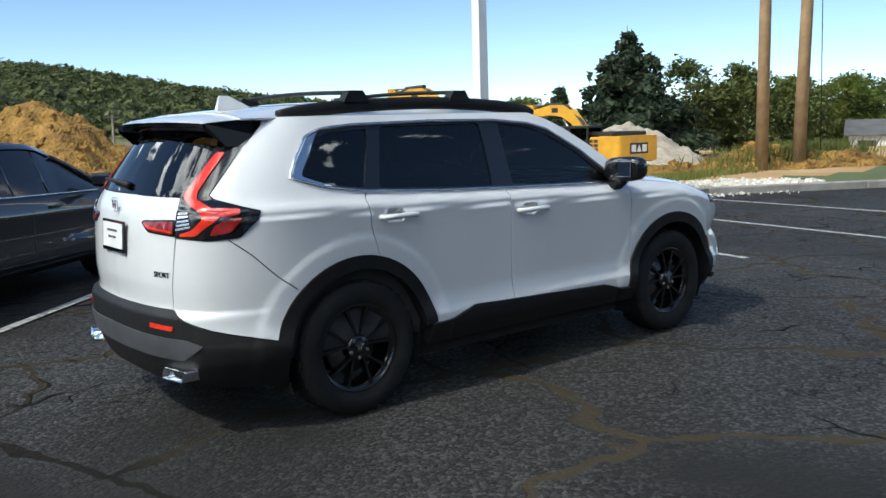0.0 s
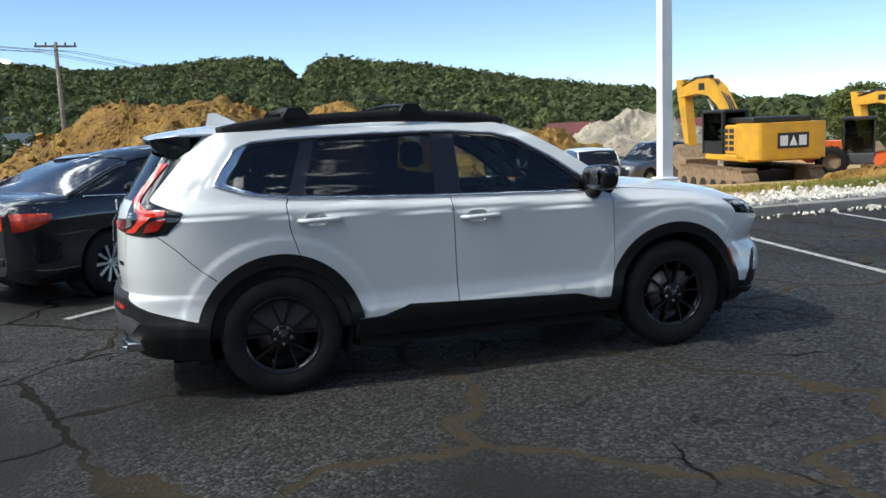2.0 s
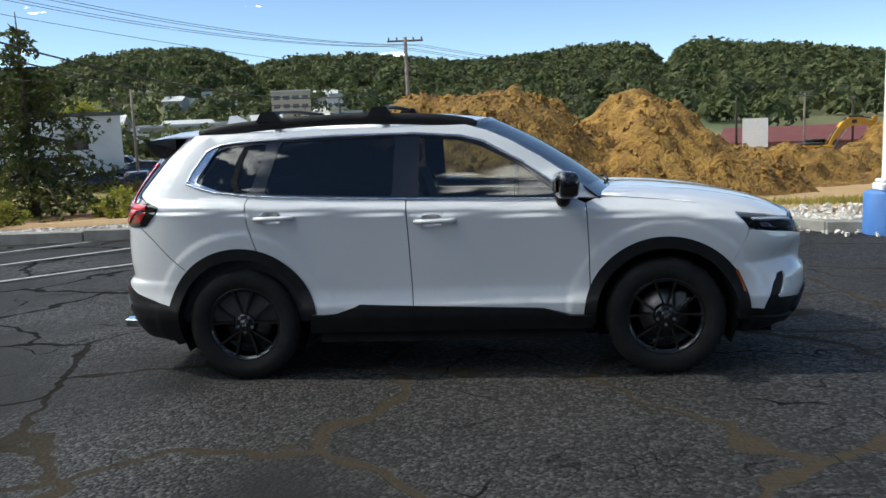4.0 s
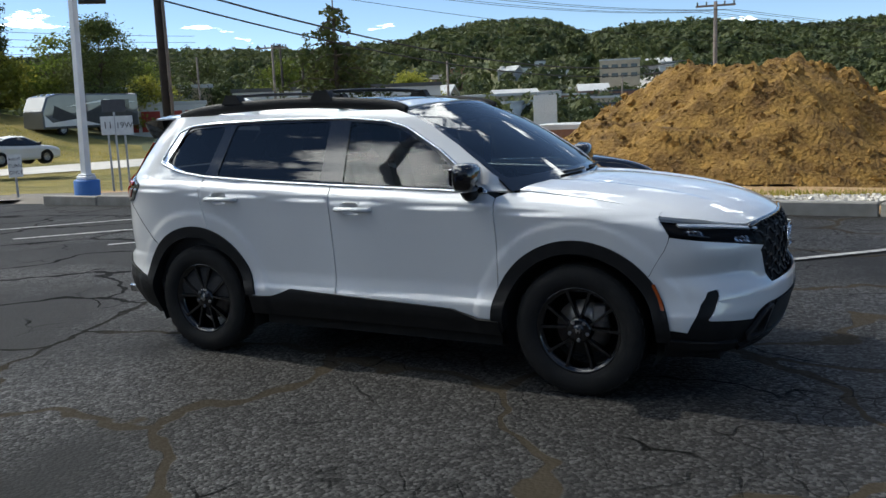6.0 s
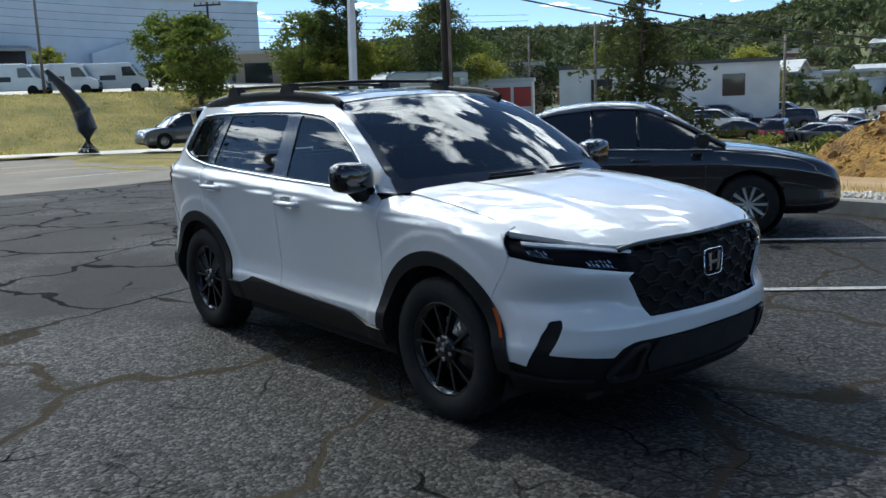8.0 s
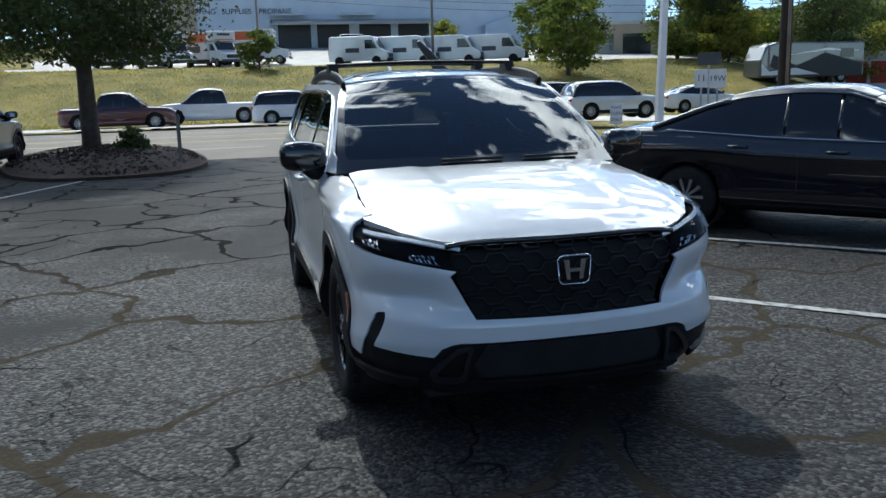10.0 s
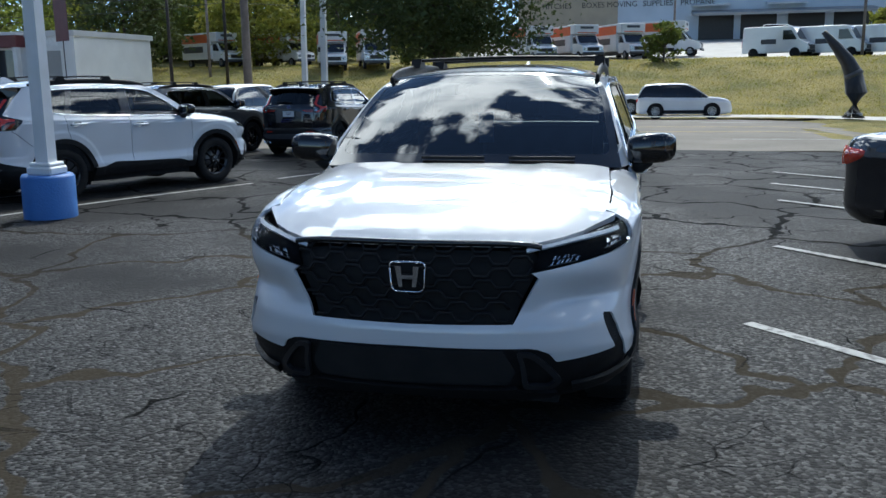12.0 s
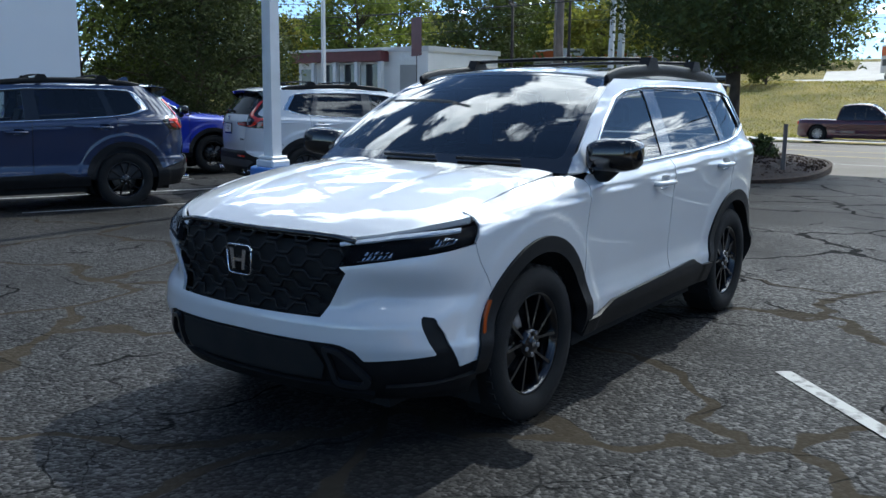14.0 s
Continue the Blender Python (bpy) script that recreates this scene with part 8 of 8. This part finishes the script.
def island(cx, cy, rx, ry, turn, label):
    """A kerbed planting island heaped with bark mulch."""
    root = thing("planting_island", label, "island", at=pose(cx, cy, land(cx, cy), 0, 0, turn))
    root["kind"] = "structure"
    n = 48
    ring = [(math.copysign(abs(math.cos(a)) ** 0.75, math.cos(a)) * rx, math.copysign(abs(math.sin(a)) ** 0.75, math.sin(a)) * ry) for a in (2 * math.pi * i / n for i in range(n))]
    g = Geo()
    vs = [(x * k, y * k, z) for k, z in ((1, -0.1), (1, 0.13), (0.96, 0.14)) for x, y in ring]
    g.add(vs, [(j * n + i, j * n + (i + 1) % n, (j + 1) * n + (i + 1) % n, (j + 1) * n + i) for j in range(2) for i in range(n)])
    g.make("edging", M_MULCH, root)
    m = Geo()
    vs = []
    for k, z in ((0.955, 0.12), (0.8, 0.22), (0.55, 0.30), (0.25, 0.34), (0.01, 0.36)):
        vs += [(x * k, y * k, z + 0.04 * noise.noise((x * k * 2, y * k * 2, 0))) for x, y in ring]
    m.add(vs, [(j * n + i, j * n + (i + 1) % n, (j + 1) * n + (i + 1) % n, (j + 1) * n + i) for j in range(4) for i in range(n)], 0, True)
    m.make("mulch_bed", M_MULCH, root)
    rnd = random.Random(4)
    ch = Geo()
    for _ in range(1500):
        a, r = rnd.uniform(0, 6.283), math.sqrt(rnd.random()) * 0.95
        x, y = math.cos(a) * rx * r, math.sin(a) * ry * r
        stone(ch, Vector((x, y, 0.13 + 0.24 * (1 - r ** 2))), rnd.uniform(0.02, 0.06), rnd)
    ch.make("mulch_chips", M_MULCH, root, kind="stuff")


island(-16.6, -4.0, 4.6, 2.2, 8, "low mound of dark bark mulch on the asphalt")
for x, y in ((-13.4, -3.6),):
    Geo().box(-0.02, -0.04, 0, 0.02, 0.04, 1.0).make("marker_stake", M_GREYPOLE, label="thin wooden stake standing in the mulch", category="stake", at=pose(-14.4, -2.2, 0.0))


# ---- buildings ----
M_WALL_B = mat("blue_grey_sheet_wall", (0.56, 0.62, 0.68), (0.50, 0.56, 0.62), 0.5, 0.6)
M_WALL_T = mat("tan_wall", (0.46, 0.38, 0.27), (0.40, 0.33, 0.24), 0.6, 0.8)
M_WALL_W = mat("white_wall", (0.70, 0.70, 0.68), (0.60, 0.60, 0.58), 0.4, 0.7)
M_WALL_G = mat("grey_wall", (0.34, 0.34, 0.33), (0.28, 0.28, 0.27), 0.4, 0.8)
M_BRICK = mat("brick_wall", (0.22, 0.11, 0.08), (0.28, 0.15, 0.10), 3, 0.85)
M_ROOF_D = mat("dark_roof", (0.07, 0.07, 0.075), (0.11, 0.11, 0.11), 0.8, 0.8)
M_ROOF_W = mat("pale_roof", (0.55, 0.55, 0.54), (0.48, 0.48, 0.47), 0.5, 0.7)
M_ROOF_R = mat("maroon_sheet_roof", (0.12, 0.03, 0.028), (0.15, 0.042, 0.036), 0.5, 0.7)
M_PANE = mat("dark_pane", (0.03, 0.035, 0.04), None, 8, 0.08, coat=0.5)
M_REDDOOR = mat("red_roller_door", (0.42, 0.05, 0.03), (0.36, 0.04, 0.03), 1, 0.5)
M_DEALER = mat("white_metal_panel", (0.62, 0.66, 0.70), (0.58, 0.62, 0.66), 0.3, 0.45)


def building(label, x, y, w, d, h, heading, wall_m, roof_m, openings=(), gable=0.0, z=None, group="", base=1.5, name="building"):
    """A building with thick parapet or gabled roof. Openings on the long face towards local -y: (u, z, width, height, material, name)."""
    z0 = land(x, y) if z is None else z
    b = thing(name, label, "building", group, at=pose(x, y, z0, 0, 0, heading))
    Geo().box(-w / 2, 0, -base, w / 2, d, h).make("wall", wall_m, b)
    if gable:
        Geo().prism([(-0.4, h - 0.1), (d / 2, h + gable), (d + 0.4, h - 0.1), (d + 0.4, h + 0.05), (d / 2, h + gable + 0.2), (-0.4, h + 0.05)], -w / 2 - 0.4, w / 2 + 0.4, "x").make("roof", roof_m, b)
        Geo().prism([(0, h), (d / 2, h + gable), (d, h)], -w / 2 + 0.01, w / 2 - 0.01, "x").make("gable_wall", wall_m, b)
    else:
        Geo().box(-w / 2 - 0.15, -0.15, h, w / 2 + 0.15, d + 0.15, h + 0.35).make("roof", roof_m, b)
    for u, zz, ww, hh, m, nm in openings:
        o = Geo().box(u - ww / 2, -0.03, zz, u + ww / 2, 0.05, zz + hh).make(nm, m, b)
        Geo().box(u - ww / 2 - 0.1, -0.08, zz + hh, u + ww / 2 + 0.1, 0.02, zz + hh + 0.12).make("lintel", wall_m, o)
    return b


wh = building("long blue-grey warehouse with loading bays and wall lettering", -111.0, 22.0, 74.0, 30.0, 9.5, 90, M_WALL_B, M_ROOF_W,
              [(u, 0.0, 4.2, 3.2, M_BLACKM, "loading_bay") for u in (-12.5, -7.5, -2.0, 3.2)] + [(18.0, 0.0, 3.0, 2.6, M_BLACKM, "loading_bay")], z=6.0)
Geo().box(-37.2, -0.06, 0, -24.5, 0.0, 9.4).make("tan_front", M_WALL_T, wh)
for u in (-13.3, -4.4):
    for zz in (4.1, 3.0):
        Geo().prism([(-1.5, zz), (0, zz + 0.28), (0, zz), (-1.5, zz - 0.1)], u - 2.3, u + 2.3, "x").make("awning", M_WALL_W, wh)
Geo().prism([(-4.0, 3.0), (0.0, 3.6), (0.0, 3.2), (-4.0, 2.7)], -15.5, 5.5, "x").make("canopy_roof", M_WALL_G, wh)
Geo().prism([(12.8, -1), (12.8, 2.6), (18.0, 4.2), (23.2, 2.6), (23.2, -1)], -1.2, -0.1, "y").make("porch_front", M_WALL_B, wh)
for wd, yy in (("HITCHES", -10.2), ("BOXES", -5.6), ("MOVING", -2.0), ("SUPPLIES", 2.4), ("PROPANE", 7.2)):
    text_mesh("lettering", wd, 0.95, M_BLACKM, wh, pose(yy - 22.0, -0.09, 4.6, 90, 0, 0), 0.01)

shop = building("low white shop with a dark open front and red fascia", -45.0, -40.9, 13.0, 8.5, 3.1, 88, M_WALL_W, M_ROOF_W,
                [(-5.6, 0.2, 1.2, 1.8, M_PANE, "shop_window"), (-2.9, 0.0, 1.7, 2.3, M_PANE, "bay_door"), (-0.7, 0.0, 1.7, 2.3, M_PANE, "bay_door"), (1.5, 0.0, 1.7, 2.3, M_PANE, "bay_door"), (4.7, 0.0, 1.5, 2.2, M_WALL_G, "door")], z=1.55)
Geo().box(-6.6, -0.9, 2.45, 2.9, 0.0, 3.2, 0, 0.03).make("fascia", M_BRICKRED, shop)
Geo().box(-6.7, -1.0, 3.2, 3.0, 0.0, 3.32).make("fascia_cap", M_ROOF_W, shop)
for u in (-4.1, -1.8, 0.4, 2.7):
    Geo().box(u - 0.16, -0.85, -0.5, u + 0.16, -0.53, 2.45).make("column", M_WALL_W, shop)
Geo().box(3.9, -0.05, 2.5, 5.6, 0.0, 3.0).make("sign_panel", M_PLATE, shop)

building("white roadside storage shed with red roller doors", -59.3, 56.0, 8.0, 5.0, 2.5, 42, M_WALL_W, M_ROOF_W, [(u, 0.1, 1.7, 1.9, M_REDDOOR, "roller_door") for u in (-3.0, -1.0, 1.0, 3.0)], z=0.2)
building("tan garage building with a dark sign band", -66.5, 62.0, 12.0, 9.0, 4.3, 42, M_WALL_T, M_ROOF_W, [(0, 3.0, 8.0, 0.7, M_WALL_G, "sign_band")], z=0.2)
building("long white shed by the trees", -46.0, 66.0, 20.0, 10.0, 3.6, 38, M_WALL_W, M_ROOF_D, [(u, 0.6, 2.0, 2.0, M_PANE, "window") for u in (-6, 0, 6)], z=0.0)
building("low open shed on the bank", -84.0, 44.0, 14.0, 8.0, 3.4, 70, M_WALL_T, M_ROOF_W, [(u, 0.0, 3.0, 2.4, M_PANE, "bay_door") for u in (-4, 0, 4)], z=3.6)
building("long red-roofed building beyond the site", 36.0, 97.0, 30.0, 12.0, 3.0, -20, M_BRICK, M_ROOF_R, [(u, 0.6, 1.6, 1.4, M_PANE, "window") for u in range(-12, 13, 4)], gable=1.5, z=-5.4)
building("red-roofed hall beyond the site", 56.0, 98.0, 22.0, 14.0, 4.2, -28, M_BRICK, M_ROOF_R, [(u, 0.6, 1.6, 1.4, M_PANE, "window") for u in range(-8, 9, 4)], gable=1.5, z=-5.2)
building("small grey gabled house by the wood", 74.0, 30.0, 6.0, 8.0, 1.9, -65, M_WALL_W, M_ROOF_D, [(-1.5, 0.4, 1.4, 1.0, M_PANE, "window"), (1.5, 0.0, 1.0, 1.5, M_PANE, "door")], gable=1.1, z=-2.6)
building("grey gabled outbuilding by the wood", 79.0, 26.0, 7.0, 8.0, 2.0, -65, M_WALL_G, M_ROOF_D, [(0, 0.4, 1.4, 1.0, M_PANE, "window")], gable=1.2, z=-2.6)
building("brick shop with a flat roof across the valley", -18.8, 57.0, 6.6, 6.0, 2.5, 8, M_BRICK, M_ROOF_W, [(-2, 0.6, 1.2, 1.2, M_PANE, "window"), (0.3, 0.1, 1.8, 2.0, M_WALL_W, "door_panel"), (2.2, 0.6, 1.1, 1.2, M_PANE, "window")], z=-3.0)
building("large pale office block on the hillside", -63.0, 217.0, 10.0, 10.0, 5.2, 15, M_WALL_T, M_ROOF_W, [(u, zz, 1.6, 1.0, M_PANE, "window") for u in (-3.6, -1.2, 1.2, 3.6) for zz in (1.0, 3.2)], z=6.0)
building("white dealership building with smooth metal panels", 8.1, -17.5, 32.0, 24.0, 8.5, 180, M_DEALER, M_ROOF_W, [(u, 0.2, 4.6, 3.2, M_PANE, "showroom_window") for u in (-10, -5, 0, 5)], z=0.0)
rnd_b = random.Random(21)
for i in range(72):
    a, r_ = rnd_b.uniform(97, 131), 105 + 230 * rnd_b.random() ** 1.1
    x, y = r_ * math.cos(radians(a)), r_ * math.sin(radians(a))
    w, h = rnd_b.uniform(5, 12), rnd_b.uniform(2.2, 3.8)
    building("low commercial building in the valley town", x, y, w, rnd_b.uniform(6, 12), h, rnd_b.uniform(-20, 40), rnd_b.choice((M_WALL_W, M_WALL_T, M_WALL_G, M_BRICK, M_WALL_W)), rnd_b.choice((M_ROOF_W, M_ROOF_D, M_ROOF_W)),
             [(u * w, 0.7, w * 0.14, 1.3, M_PANE, "window") for u in (-0.33, 0.0, 0.33)], gable=rnd_b.choice((0, 0, 0, 1.5)), group="valley town")
# the main street that climbs the far side of the valley
st = Geo()
vs = []
for k in range(20):
    r_ = 110 + 9.5 * k
    a = radians(105.8 - 0.04 * k)
    c = Vector((r_ * math.cos(a), r_ * math.sin(a), 0))
    n_ = Vector((-math.sin(a), math.cos(a), 0)) * 6.5
    for q in (-1, 1):
        p = c + n_ * q
        vs.append((p.x, p.y, land(p.x, p.y) + 1.2))
st.add(vs, [(2 * k, 2 * k + 1, 2 * k + 3, 2 * k + 2) for k in range(19)], 0, True).make("street", M_PAVE, label="pale concrete street climbing across the valley", kind="structure")
